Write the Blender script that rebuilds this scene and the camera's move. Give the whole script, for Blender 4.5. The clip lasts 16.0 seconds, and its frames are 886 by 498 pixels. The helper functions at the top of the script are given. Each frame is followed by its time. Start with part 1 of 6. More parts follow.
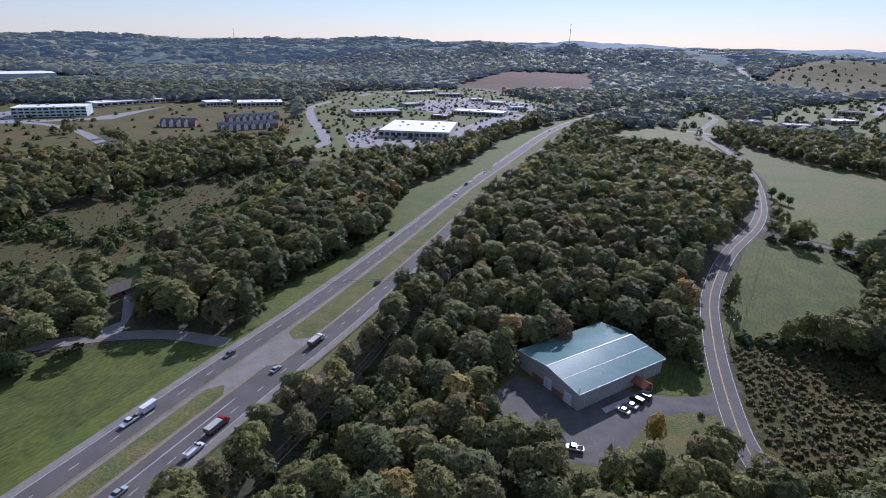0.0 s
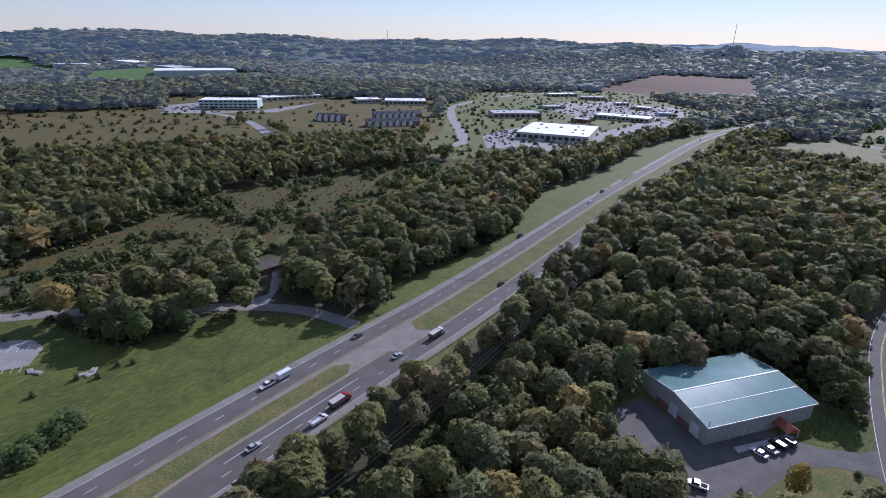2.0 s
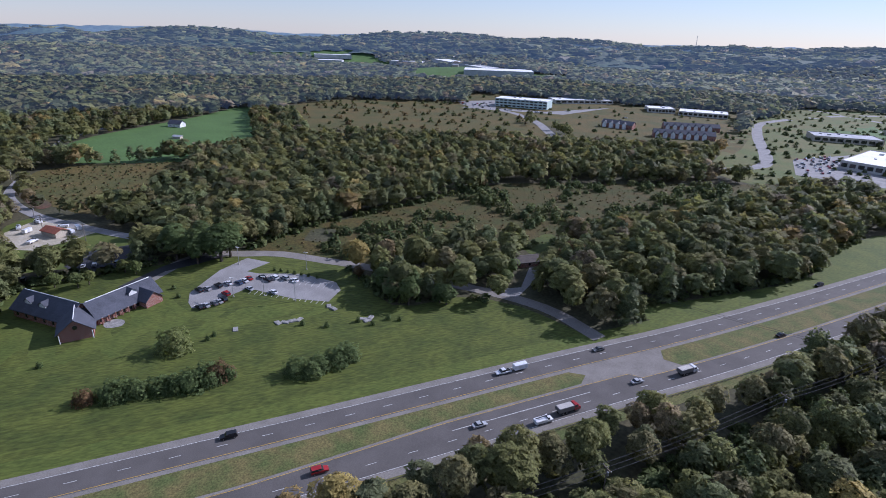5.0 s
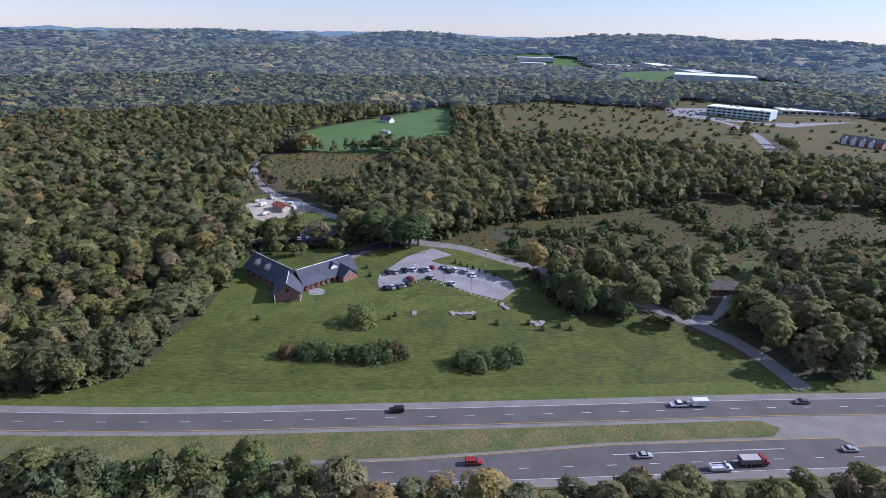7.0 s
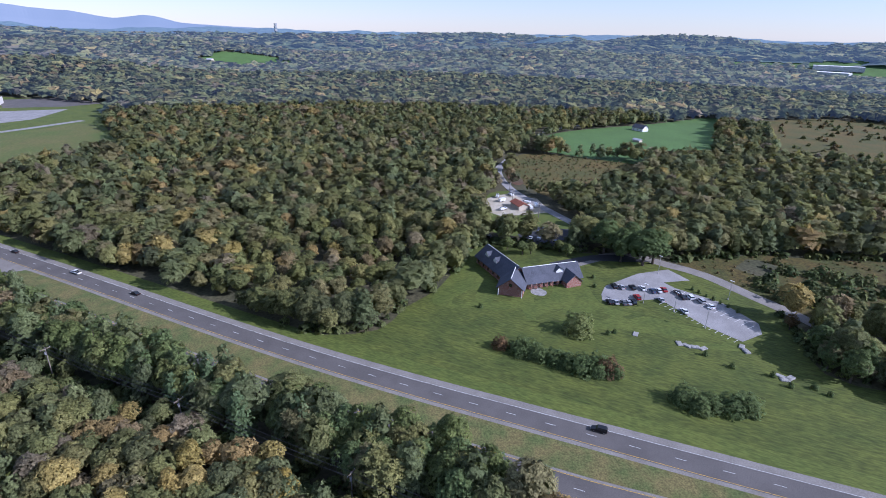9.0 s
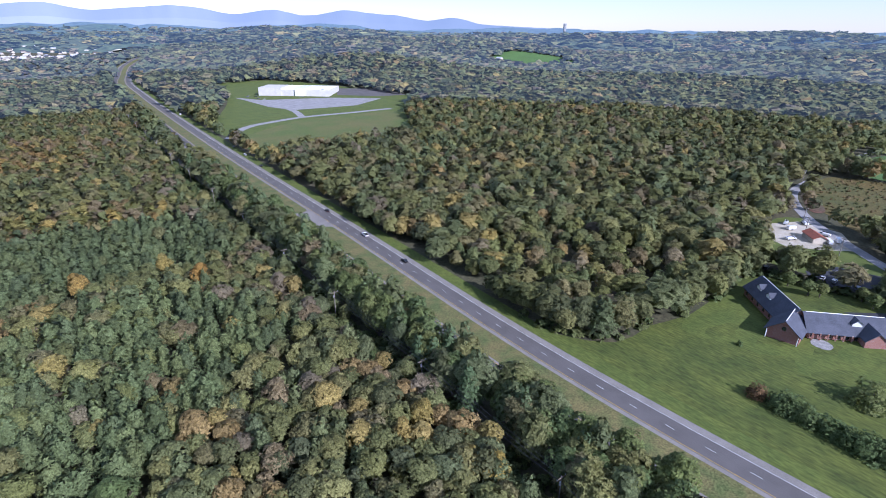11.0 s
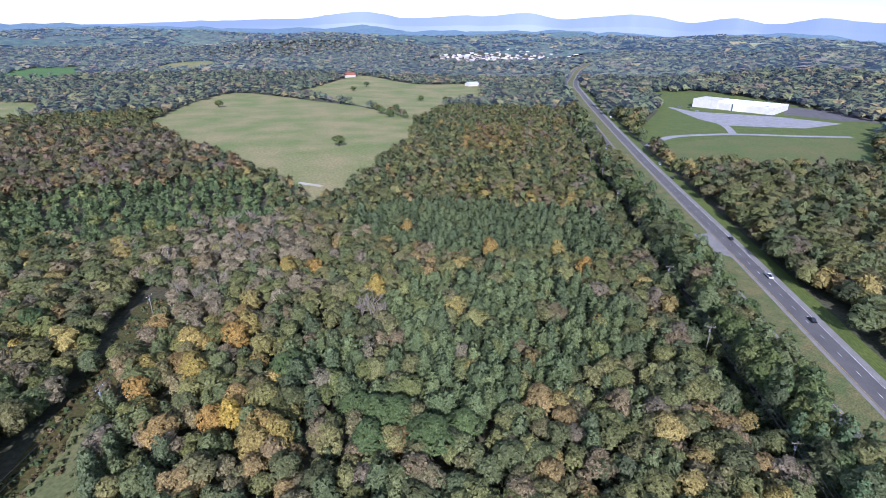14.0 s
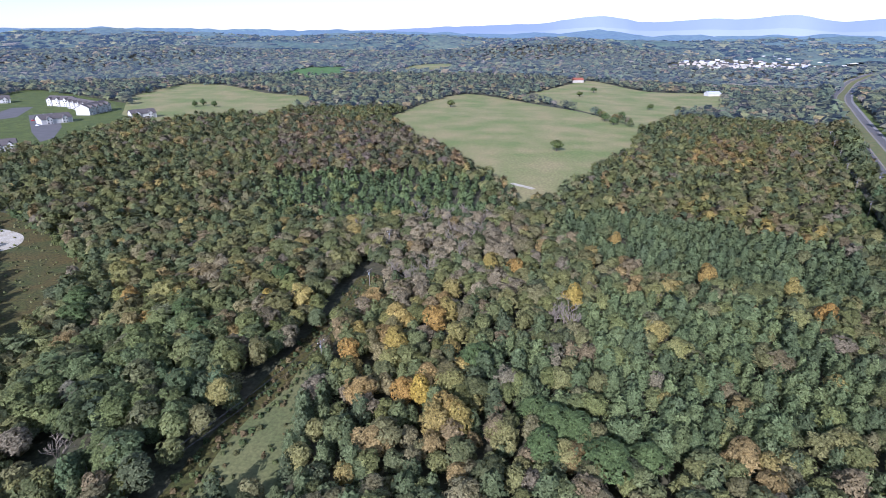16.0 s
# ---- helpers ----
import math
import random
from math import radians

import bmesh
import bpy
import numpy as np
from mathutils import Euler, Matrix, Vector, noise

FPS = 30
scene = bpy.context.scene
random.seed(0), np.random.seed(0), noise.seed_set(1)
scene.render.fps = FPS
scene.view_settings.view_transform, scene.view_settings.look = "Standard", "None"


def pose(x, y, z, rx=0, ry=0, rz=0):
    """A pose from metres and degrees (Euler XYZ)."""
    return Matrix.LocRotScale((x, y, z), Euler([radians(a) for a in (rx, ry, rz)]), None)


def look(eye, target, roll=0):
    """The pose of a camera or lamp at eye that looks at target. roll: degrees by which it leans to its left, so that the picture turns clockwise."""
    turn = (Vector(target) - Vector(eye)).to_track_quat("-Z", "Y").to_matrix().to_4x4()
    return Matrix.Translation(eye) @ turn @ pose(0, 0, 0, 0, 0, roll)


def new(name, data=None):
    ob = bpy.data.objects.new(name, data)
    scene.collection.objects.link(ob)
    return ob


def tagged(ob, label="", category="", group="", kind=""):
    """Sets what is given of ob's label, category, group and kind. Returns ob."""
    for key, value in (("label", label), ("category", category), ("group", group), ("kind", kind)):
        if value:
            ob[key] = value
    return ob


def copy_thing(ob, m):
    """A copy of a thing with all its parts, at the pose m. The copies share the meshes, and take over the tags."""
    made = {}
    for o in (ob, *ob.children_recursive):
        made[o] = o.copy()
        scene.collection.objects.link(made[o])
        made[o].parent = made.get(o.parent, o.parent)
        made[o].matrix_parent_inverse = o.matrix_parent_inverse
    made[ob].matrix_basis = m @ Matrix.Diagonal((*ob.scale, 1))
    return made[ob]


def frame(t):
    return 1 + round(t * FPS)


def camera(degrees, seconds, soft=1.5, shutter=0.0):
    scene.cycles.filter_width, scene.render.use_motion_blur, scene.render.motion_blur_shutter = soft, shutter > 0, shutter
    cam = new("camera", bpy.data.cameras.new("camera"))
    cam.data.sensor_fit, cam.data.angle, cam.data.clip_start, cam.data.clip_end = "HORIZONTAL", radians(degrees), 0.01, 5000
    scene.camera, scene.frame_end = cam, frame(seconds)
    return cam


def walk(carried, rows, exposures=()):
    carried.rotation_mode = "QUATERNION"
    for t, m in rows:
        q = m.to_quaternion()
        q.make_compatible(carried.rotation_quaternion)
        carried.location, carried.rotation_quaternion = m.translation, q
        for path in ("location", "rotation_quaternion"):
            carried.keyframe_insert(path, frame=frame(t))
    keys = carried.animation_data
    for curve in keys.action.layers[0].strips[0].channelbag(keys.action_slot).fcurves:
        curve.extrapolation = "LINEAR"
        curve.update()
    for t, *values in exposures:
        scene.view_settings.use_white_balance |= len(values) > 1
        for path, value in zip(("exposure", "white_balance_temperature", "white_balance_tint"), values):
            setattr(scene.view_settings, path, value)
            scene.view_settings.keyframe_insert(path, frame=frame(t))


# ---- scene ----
import mathutils.geometry

EYE = (0.0, 0.0, 110.0)


def look_at(yaw, pitch, roll):
    """The drone hovers on one spot and pans: heading to the left of +y, tilt and lean in degrees."""
    a, b = radians(yaw), radians(pitch)
    way = Vector((-math.sin(a) * math.cos(b), math.cos(a) * math.cos(b), math.sin(b)))
    return look(EYE, Vector(EYE) + way * 100, roll)


cam = camera(78.39, 16.0, soft=0.9)
PATH = [
    (0.0, look_at(0.00, -21.10, 1.05)),
    (0.5, look_at(3.55, -21.17, 0.81)),
    (1.0, look_at(7.10, -21.19, 0.89)),
    (1.5, look_at(10.65, -21.23, 1.02)),
    (2.0, look_at(14.26, -21.21, 1.10)),
    (2.5, look_at(17.96, -21.19, 1.19)),
    (3.0, look_at(22.20, -21.22, 1.36)),
    (3.5, look_at(27.08, -21.27, 1.64)),
    (4.0, look_at(32.25, -21.35, 1.72)),
    (6.5, look_at(58.47, -21.75, 1.69)),
    (7.0, look_at(63.11, -21.78, 1.41)),
    (7.5, look_at(68.06, -21.90, 1.71)),
    (8.0, look_at(74.70, -21.95, 1.34)),
    (8.5, look_at(81.76, -22.04, 1.09)),
    (9.0, look_at(88.68, -22.00, 1.30)),
    (11.5, look_at(124.31, -22.46, 0.45)),
    (12.0, look_at(132.27, -22.41, 0.54)),
    (12.5, look_at(139.53, -22.35, 0.73)),
    (13.0, look_at(146.46, -22.34, 0.79)),
    (13.5, look_at(152.86, -22.26, 0.98)),
    (14.0, look_at(158.76, -22.23, 1.02)),
    (14.5, look_at(164.69, -22.22, 1.16)),
    (15.0, look_at(170.45, -22.22, 1.27)),
    (15.5, look_at(176.03, -22.20, 0.94)),
    (16.0, look_at(181.55, -22.10, 0.69)),
]
# the clip's camera opens up as it turns away from the sun
walk(cam, PATH, [(0.0, 0.1, 5450, 26), (3.5, 0.1, 5450, 26), (7.0, 0.37, 5350, 26), (9.0, 0.52, 5250, 26), (12.5, 0.8, 5180, 26), (16.0, 0.77, 5180, 26)])

# ---- sky and sun ----
SUN_EL, SUN_AZ = radians(31), radians(19.5)   # the sun stands 19.5 degrees to the right of +y
world = bpy.data.worlds.new("sky")
scene.world = world
world.use_nodes = True
wn = world.node_tree
sky = wn.nodes.new("ShaderNodeTexSky")
sky.sky_type = "NISHITA"
sky.sun_disc = False
sky.sun_elevation, sky.sun_rotation = SUN_EL, SUN_AZ
sky.altitude, sky.air_density, sky.dust_density, sky.ozone_density = 300, 1.1, 0.08, 3.0
haze = wn.nodes.new("ShaderNodeMix")      # bright haze over the whole sky
haze.data_type = "RGBA"
haze.inputs[0].default_value = 0.48
haze.inputs[7].default_value = (3.4, 3.8, 4.2, 1)
wn.links.new(sky.outputs[0], haze.inputs[6])
wn.links.new(haze.outputs[2], wn.nodes["Background"].inputs[0])
wn.nodes["Background"].inputs[1].default_value = 0.11
lamp = bpy.data.lights.new("sun", "SUN")
lamp.energy, lamp.angle, lamp.color = 4.9, radians(0.53), (1.0, 0.95, 0.88)
sun = new("sun", lamp)
sun.matrix_world = look((math.sin(SUN_AZ) * math.cos(SUN_EL) * 300, math.cos(SUN_AZ) * math.cos(SUN_EL) * 300, math.sin(SUN_EL) * 300 + 100), (0, 0, 100))

# ---- materials ----
def material(name, base, other=None, scale=1.0, detail=4.0, rough=0.8, metal=0.0, bump=0.0, fine=None, spread=0.12, spec=0.3, streak=None):
    """A surface of two colours mixed by broad noise, with finer grain on top, both in metres."""
    m = bpy.data.materials.new(name)
    m.use_nodes = True
    n, l = m.node_tree.nodes, m.node_tree.links
    bsdf = n["Principled BSDF"]
    bsdf.inputs["Roughness"].default_value, bsdf.inputs["Metallic"].default_value = rough, metal
    bsdf.inputs["Specular IOR Level"].default_value = spec
    where = n.new("ShaderNodeNewGeometry")
    broad = n.new("ShaderNodeTexNoise")
    broad.inputs["Scale"].default_value, broad.inputs["Detail"].default_value = 1.0 / scale, detail
    l.new(where.outputs["Position"], broad.inputs["Vector"])
    ramp = n.new("ShaderNodeMapRange")
    ramp.inputs[1].default_value, ramp.inputs[2].default_value = 0.36, 0.64
    l.new(broad.outputs[0], ramp.inputs[0])
    mix = n.new("ShaderNodeMix")
    mix.data_type = "RGBA"
    mix.inputs[6].default_value = (*base, 1)
    mix.inputs[7].default_value = (*(other or [c * 0.75 for c in base]), 1)
    l.new(ramp.outputs[0], mix.inputs[0])
    grain = n.new("ShaderNodeTexNoise")
    grain.inputs["Scale"].default_value, grain.inputs["Detail"].default_value = 1.0 / (fine or scale / 12), 3.0
    l.new(where.outputs["Position"], grain.inputs["Vector"])
    if streak is not None:      # drawn out along a heading, as mowing leaves it
        lay = n.new("ShaderNodeMapping")
        lay.vector_type = "TEXTURE"
        lay.inputs["Rotation"].default_value = (0, 0, radians(streak))
        lay.inputs["Scale"].default_value = (3.5, 1, 1)
        l.new(where.outputs["Position"], lay.inputs["Vector"])
        l.new(lay.outputs[0], grain.inputs["Vector"])
    level = n.new("ShaderNodeMapRange")
    level.inputs[1].default_value, level.inputs[2].default_value = 0.3, 0.7
    level.inputs[3].default_value, level.inputs[4].default_value = 1 - 2.5 * spread, 1 + 2.5 * spread
    l.new(grain.outputs[0], level.inputs[0])
    tone = n.new("ShaderNodeVectorMath")
    tone.operation = "SCALE"
    l.new(mix.outputs[2], tone.inputs[0])
    l.new(level.outputs[0], tone.inputs[3])
    l.new(tone.outputs[0], bsdf.inputs["Base Color"])
    if bump:
        b = n.new("ShaderNodeBump")
        b.inputs["Strength"].default_value, b.inputs["Distance"].default_value = 0.6, bump
        l.new(grain.outputs[0], b.inputs["Height"])
        l.new(b.outputs[0], bsdf.inputs["Normal"])
    return m


def plain(name, base, rough=0.5, metal=0.0, spread=0.05, scale=2.0):
    return material(name, base, None, scale, 3, rough, metal, 0, scale / 10, spread)


def leaf_material(name, colours=None, ragged=True):
    """Foliage: a colour stored on the crown, or (single trees) picked per tree, with leaf-scale variation and light shining through."""
    m = bpy.data.materials.new(name)
    m.use_nodes = True
    n, l = m.node_tree.nodes, m.node_tree.links
    bsdf = n["Principled BSDF"]
    bsdf.inputs["Roughness"].default_value = 0.75
    bsdf.inputs["Specular IOR Level"].default_value = 0.15
    if colours:
        pick = n.new("ShaderNodeObjectInfo")
        ramp = n.new("ShaderNodeValToRGB")
        while len(ramp.color_ramp.elements) < len(colours):
            ramp.color_ramp.elements.new(0.5)
        for i, c in enumerate(colours):
            ramp.color_ramp.elements[i].position = i / max(1, len(colours) - 1)
            ramp.color_ramp.elements[i].color = (*c, 1)
        l.new(pick.outputs["Random"], ramp.inputs[0])
        source = ramp.outputs[0]
    else:
        at = n.new("ShaderNodeAttribute")
        at.attribute_name = "leaf_colour"
        source = at.outputs["Color"]
    where = n.new("ShaderNodeNewGeometry")
    leafs = n.new("ShaderNodeTexNoise")
    leafs.inputs["Scale"].default_value, leafs.inputs["Detail"].default_value = 1.9, 4
    l.new(where.outputs["Position"], leafs.inputs["Vector"])
    level = n.new("ShaderNodeMapRange")
    level.inputs[1].default_value, level.inputs[2].default_value = 0.3, 0.7
    level.inputs[3].default_value, level.inputs[4].default_value = 0.62, 2.25
    l.new(leafs.outputs[0], level.inputs[0])
    tone = n.new("ShaderNodeVectorMath")
    tone.operation = "SCALE"
    l.new(source, tone.inputs[0])
    l.new(level.outputs[0], tone.inputs[3])
    l.new(tone.outputs[0], bsdf.inputs["Base Color"])
    lit = n.new("ShaderNodeBsdfTranslucent")
    warm = n.new("ShaderNodeVectorMath")      # light that has passed through a leaf is yellower
    warm.operation = "MULTIPLY"
    warm.inputs[1].default_value = (1.45, 1.45, 0.8)
    l.new(tone.outputs[0], warm.inputs[0])
    l.new(warm.outputs[0], lit.inputs[0])
    both = n.new("ShaderNodeMixShader")
    both.inputs[0].default_value = 0.33
    l.new(bsdf.outputs[0], both.inputs[1])
    l.new(lit.outputs[0], both.inputs[2])
    way, turn = n.new("ShaderNodeAttribute"), n.new("ShaderNodeVectorTransform")
    way.attribute_name = "leaf_way"
    turn.vector_type, turn.convert_from, turn.convert_to = "NORMAL", "OBJECT", "WORLD"
    l.new(way.outputs["Vector"], turn.inputs[0])
    l.new(turn.outputs[0], bsdf.inputs["Normal"])
    l.new(turn.outputs[0], lit.inputs["Normal"])
    if not ragged:
        l.new(both.outputs[0], n["Material Output"].inputs[0])
        return m
    # gaps between the leaves of a clump
    gaps = n.new("ShaderNodeTexNoise")
    gaps.inputs["Scale"].default_value, gaps.inputs["Detail"].default_value = 2.3, 2
    l.new(where.outputs["Position"], gaps.inputs["Vector"])
    cut = n.new("ShaderNodeMath")
    cut.operation = "GREATER_THAN"
    cut.inputs[1].default_value = 0.55
    l.new(gaps.outputs[0], cut.inputs[0])
    hole, out = n.new("ShaderNodeBsdfTransparent"), n.new("ShaderNodeMixShader")
    l.new(cut.outputs[0], out.inputs[0])
    l.new(both.outputs[0], out.inputs[1])
    l.new(hole.outputs[0], out.inputs[2])
    l.new(out.outputs[0], n["Material Output"].inputs[0])
    return m


def haze_glow(m, air, strength):
    """Adds emission to far leaves, standing for bright air in front of them."""
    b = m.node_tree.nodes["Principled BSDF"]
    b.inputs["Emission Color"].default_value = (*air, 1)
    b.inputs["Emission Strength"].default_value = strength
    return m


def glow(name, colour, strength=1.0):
    """The far distance, self-lit to stand for miles of bright air."""
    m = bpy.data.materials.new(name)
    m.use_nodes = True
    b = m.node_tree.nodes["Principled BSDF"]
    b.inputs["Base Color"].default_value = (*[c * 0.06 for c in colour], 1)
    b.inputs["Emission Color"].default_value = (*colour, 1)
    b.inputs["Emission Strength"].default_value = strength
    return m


M_SOIL = material("forest floor", (0.075, 0.066, 0.035), (0.052, 0.054, 0.027), 30, 5, 0.95, 0, 0.2, 1.5, 0.16)
M_GRASS = material("rough mown grass", (0.08, 0.096, 0.016), (0.052, 0.07, 0.012), 13, 6, 0.9, 0, 0.4, 0.8, 0.15, 0.3, 64)
M_VERGE = material("roadside grass", (0.09, 0.11, 0.019), (0.068, 0.092, 0.016), 12, 6, 0.9, 0, 0.12, 0.6, 0.12, 0.3, 64)
M_EAST = material("grazed field", (0.078, 0.105, 0.022), (0.115, 0.108, 0.032), 40, 5, 0.9, 0, 0.15, 2.0, 0.10)
M_MEDIAN = material("dry median grass", (0.14, 0.12, 0.045), (0.08, 0.10, 0.03), 7, 6, 0.95, 0, 0.1, 0.5, 0.16)
M_SCRUB = material("overgrown scrub", (0.07, 0.052, 0.012), (0.046, 0.052, 0.011), 12, 6, 0.95, 0, 0.4, 1.2, 0.2)
M_GOLD = material("golden meadow", (0.105, 0.076, 0.020), (0.066, 0.068, 0.017), 35, 6, 0.95, 0, 0.3, 1.5, 0.15)
M_PASTURE = material("pasture", (0.13, 0.155, 0.042), (0.225, 0.19, 0.08), 45, 5, 0.9, 0, 0.15, 2.0, 0.10)
M_FIELD = material("green field", (0.075, 0.14, 0.035), (0.065, 0.12, 0.03), 30, 4, 0.9, 0, 0.1, 2.0, 0.08)
M_HAY = material("mown hay field", (0.14, 0.135, 0.05), (0.10, 0.11, 0.038), 20, 5, 0.9, 0, 0.1, 1.0, 0.1)
M_RED = material("red earth", (0.13, 0.062, 0.04), (0.075, 0.062, 0.036), 25, 5, 0.95, 0, 0.2, 2.0, 0.15)
M_ASPHALT = material("worn asphalt", (0.112, 0.103, 0.096), (0.09, 0.083, 0.077), 9, 6, 0.85, 0, 0.01, 0.25, 0.07)
M_SHOULDER = material("pale shoulder", (0.21, 0.195, 0.175), (0.17, 0.157, 0.14), 6, 6, 0.9, 0, 0.01, 0.3, 0.09)
M_LOT = material("pale parking asphalt", (0.27, 0.262, 0.255), (0.21, 0.203, 0.197), 8, 6, 0.9, 0, 0.01, 0.3, 0.09)
M_OLDLOT = material("cracked asphalt", (0.09, 0.086, 0.083), (0.125, 0.118, 0.11), 6, 6, 0.9, 0, 0.01, 0.25, 0.12)
M_DARKLOT = material("fresh asphalt", (0.035, 0.036, 0.04), (0.045, 0.045, 0.05), 8, 5, 0.8, 0, 0.01, 0.3, 0.08)
M_SAND = material("bare sand", (0.42, 0.38, 0.30), (0.32, 0.28, 0.2), 8, 5, 0.95, 0, 0.05, 0.6, 0.1)
M_WHITE = plain("white road paint", (0.62, 0.62, 0.6), 0.6, 0, 0.12, 1.5)
M_YELLOW = plain("yellow road paint", (0.55, 0.36, 0.06), 0.6, 0, 0.12, 1.5)
M_BARK = material("bark", (0.09, 0.07, 0.05), (0.06, 0.05, 0.04), 0.6, 4, 0.9, 0, 0.03, 0.1, 0.2)
M_LEAF = leaf_material("near woodland leaves")
M_LEAF_MID = leaf_material("woodland leaves", None, False)



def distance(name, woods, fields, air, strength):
    """Far woods and clearings lit by the sun, with emission added as their haze."""
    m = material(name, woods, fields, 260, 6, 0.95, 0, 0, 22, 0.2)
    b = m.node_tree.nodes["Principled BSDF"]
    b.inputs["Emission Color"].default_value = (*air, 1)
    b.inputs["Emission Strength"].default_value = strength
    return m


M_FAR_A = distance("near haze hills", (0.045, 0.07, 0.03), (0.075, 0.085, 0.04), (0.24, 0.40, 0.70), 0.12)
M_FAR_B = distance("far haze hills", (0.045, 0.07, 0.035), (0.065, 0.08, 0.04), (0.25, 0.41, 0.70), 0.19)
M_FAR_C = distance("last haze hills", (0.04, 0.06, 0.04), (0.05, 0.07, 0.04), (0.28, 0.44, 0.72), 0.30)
M_MOUNTAIN = glow("mountain haze glow", (0.42, 0.54, 0.74), 0.42)

M_LEAF_FARTHER = haze_glow(leaf_material("hazy woods", None, False), (0.27, 0.40, 0.64), 0.075)
M_LEAF_FAR = haze_glow(leaf_material("distant woods", None, False), (0.29, 0.41, 0.64), 0.17)
M_LEAF_LAST = haze_glow(leaf_material("last woods", None, False), (0.28, 0.42, 0.68), 0.21)

# wooded hills far off: place, height, breadth
FAR_HILLS = [(-1565, 2200, 44, 365), (-868, 2871, 31, 468), (-254, 2888, 57, 452), (202, 2341, 74, 134), (489, 2298, 77, 122), (775, 2218, 75, 220), (1136, 1941, 56, 140), (1279, 1850, 63, 210), (-2494, 2454, 48, 728), (-1761, 2790, 69, 377), (-3031, 648, 62, 161), (-2972, 1184, 49, 366), (-2295, 2371, 59, 412), (-1746, 2439, 33, 218), (-2097, -944, 33, 215), (-1884, 242, 11, 217), (-1212, -882, 61, 234), (-1828, -809, 42, 228), (-563, -2538, 20, 405), (-1465, -1772, 19, 239), (606, -2528, -8, 324), (1823, -2381, 42, 187), (-420, -2261, 39, 287)]


def ground_z(x, y):
    """Height of the land: level by the highway, low wooded hills, rising far off."""
    x, y = np.asarray(x, float), np.asarray(y, float)
    r = np.hypot(x, y)
    z = 60 * np.clip((r - 1400) / 3200, 0, 2)
    z = z + 13 * np.exp(-((x - 105) / 85) ** 2 - ((y - 345) / 120) ** 2)
    z = z + 4 * np.exp(-((x + 265) / 75) ** 2 - ((y - 110) / 90) ** 2)
    far = np.clip((r - 650) / 900, 0, 1)
    z = z + far * far * (14 * np.sin(x / 310 + 1) * np.sin(y / 270 + 0.5) + 6 * np.sin(x / 130) * np.sin(y / 150 + 2))
    back = np.clip((r - 1500) / 700, 0, 1)
    z = z + back * (16 * np.sin(r / 150 + 2.2 * np.sin(x / 620) + 1.7 * np.cos(y / 540)) + 4)
    rise = np.zeros_like(z)
    for hx, hy, hh, hw in FAR_HILLS:
        rise = np.maximum(rise, (hh - 8) * np.exp(-((x - hx) ** 2 + (y - hy) ** 2) / (hw * hw)))
    return z + rise


# ---- building helpers ----
def part(name, bm, mat, parent=None, label=""):
    """Links a bmesh as one mesh object, under a thing or part if given."""
    me = bpy.data.meshes.new(name)
    bm.to_mesh(me)
    bm.free()
    me.materials.append(mat)
    ob = new(name, me)
    if parent:
        ob.parent = parent
    if label:
        ob["label"] = label
    return ob


def mesh_part(name, verts, faces, mat, parent=None, label=""):
    me = bpy.data.meshes.new(name)
    me.from_pydata([tuple(map(float, v)) for v in verts], [], faces)
    me.materials.append(mat)
    ob = new(name, me)
    if parent:
        ob.parent = parent
    if label:
        ob["label"] = label
    return ob


def spline(points, step):
    """A smooth line through the points, with samples about step metres apart."""
    p = np.array(points, float)
    p = np.vstack([2 * p[0] - p[1], p, 2 * p[-1] - p[-2]])
    out = []
    for i in range(1, len(p) - 2):
        n = max(2, int(np.hypot(*(p[i + 1] - p[i])) / step))
        for u in np.arange(n) / n:
            a, b, c, d = p[i - 1 : i + 3]
            out.append(0.5 * (2 * b + (c - a) * u + (2 * a - 5 * b + 4 * c - d) * u * u + (3 * b - a - 3 * c + d) * u ** 3))
    return np.array(out + [p[-2]])


def normals(line):
    d = np.gradient(line, axis=0)
    d /= np.hypot(d[:, 0], d[:, 1])[:, None]
    return np.stack([d[:, 1], -d[:, 0]], 1)      # to the right of the line's direction


def lift(x, y, h):
    """The ground's height plus h, a little more far off so that thin layers stay above the land."""
    return ground_z(x, y) + h + 0.35 * (np.hypot(x, y) / 1000) ** 2


def ribbon(name, line, a, b, mat, h, parent=None, label=""):
    """A strip along the line between the offsets a and b (numbers, or one per sample), h above the ground."""
    nn = normals(line)
    cols = 3
    a, b = np.broadcast_to(a, len(line)), np.broadcast_to(b, len(line))
    rows = [line + nn * (a + (b - a) * k / (cols - 1))[:, None] for k in range(cols)]
    xy = np.concatenate(rows)
    v = np.column_stack([xy, lift(xy[:, 0], xy[:, 1], h)])
    n = len(line)
    f = [(k * n + i, (k + 1) * n + i, (k + 1) * n + i + 1, k * n + i + 1) for k in range(cols - 1) for i in range(n - 1)]
    return mesh_part(name, v, f, mat, parent, label)


def inside(px, py, poly):
    """Which points lie inside a polygon."""
    hit = np.zeros(len(px), bool)
    p = np.array(poly)
    q = np.roll(p, 1, 0)
    for (x1, y1), (x2, y2) in zip(p, q):
        if y1 != y2:
            hit ^= ((y1 > py) != (y2 > py)) & (px < (x2 - x1) * (py - y1) / (y2 - y1) + x1)
    return hit


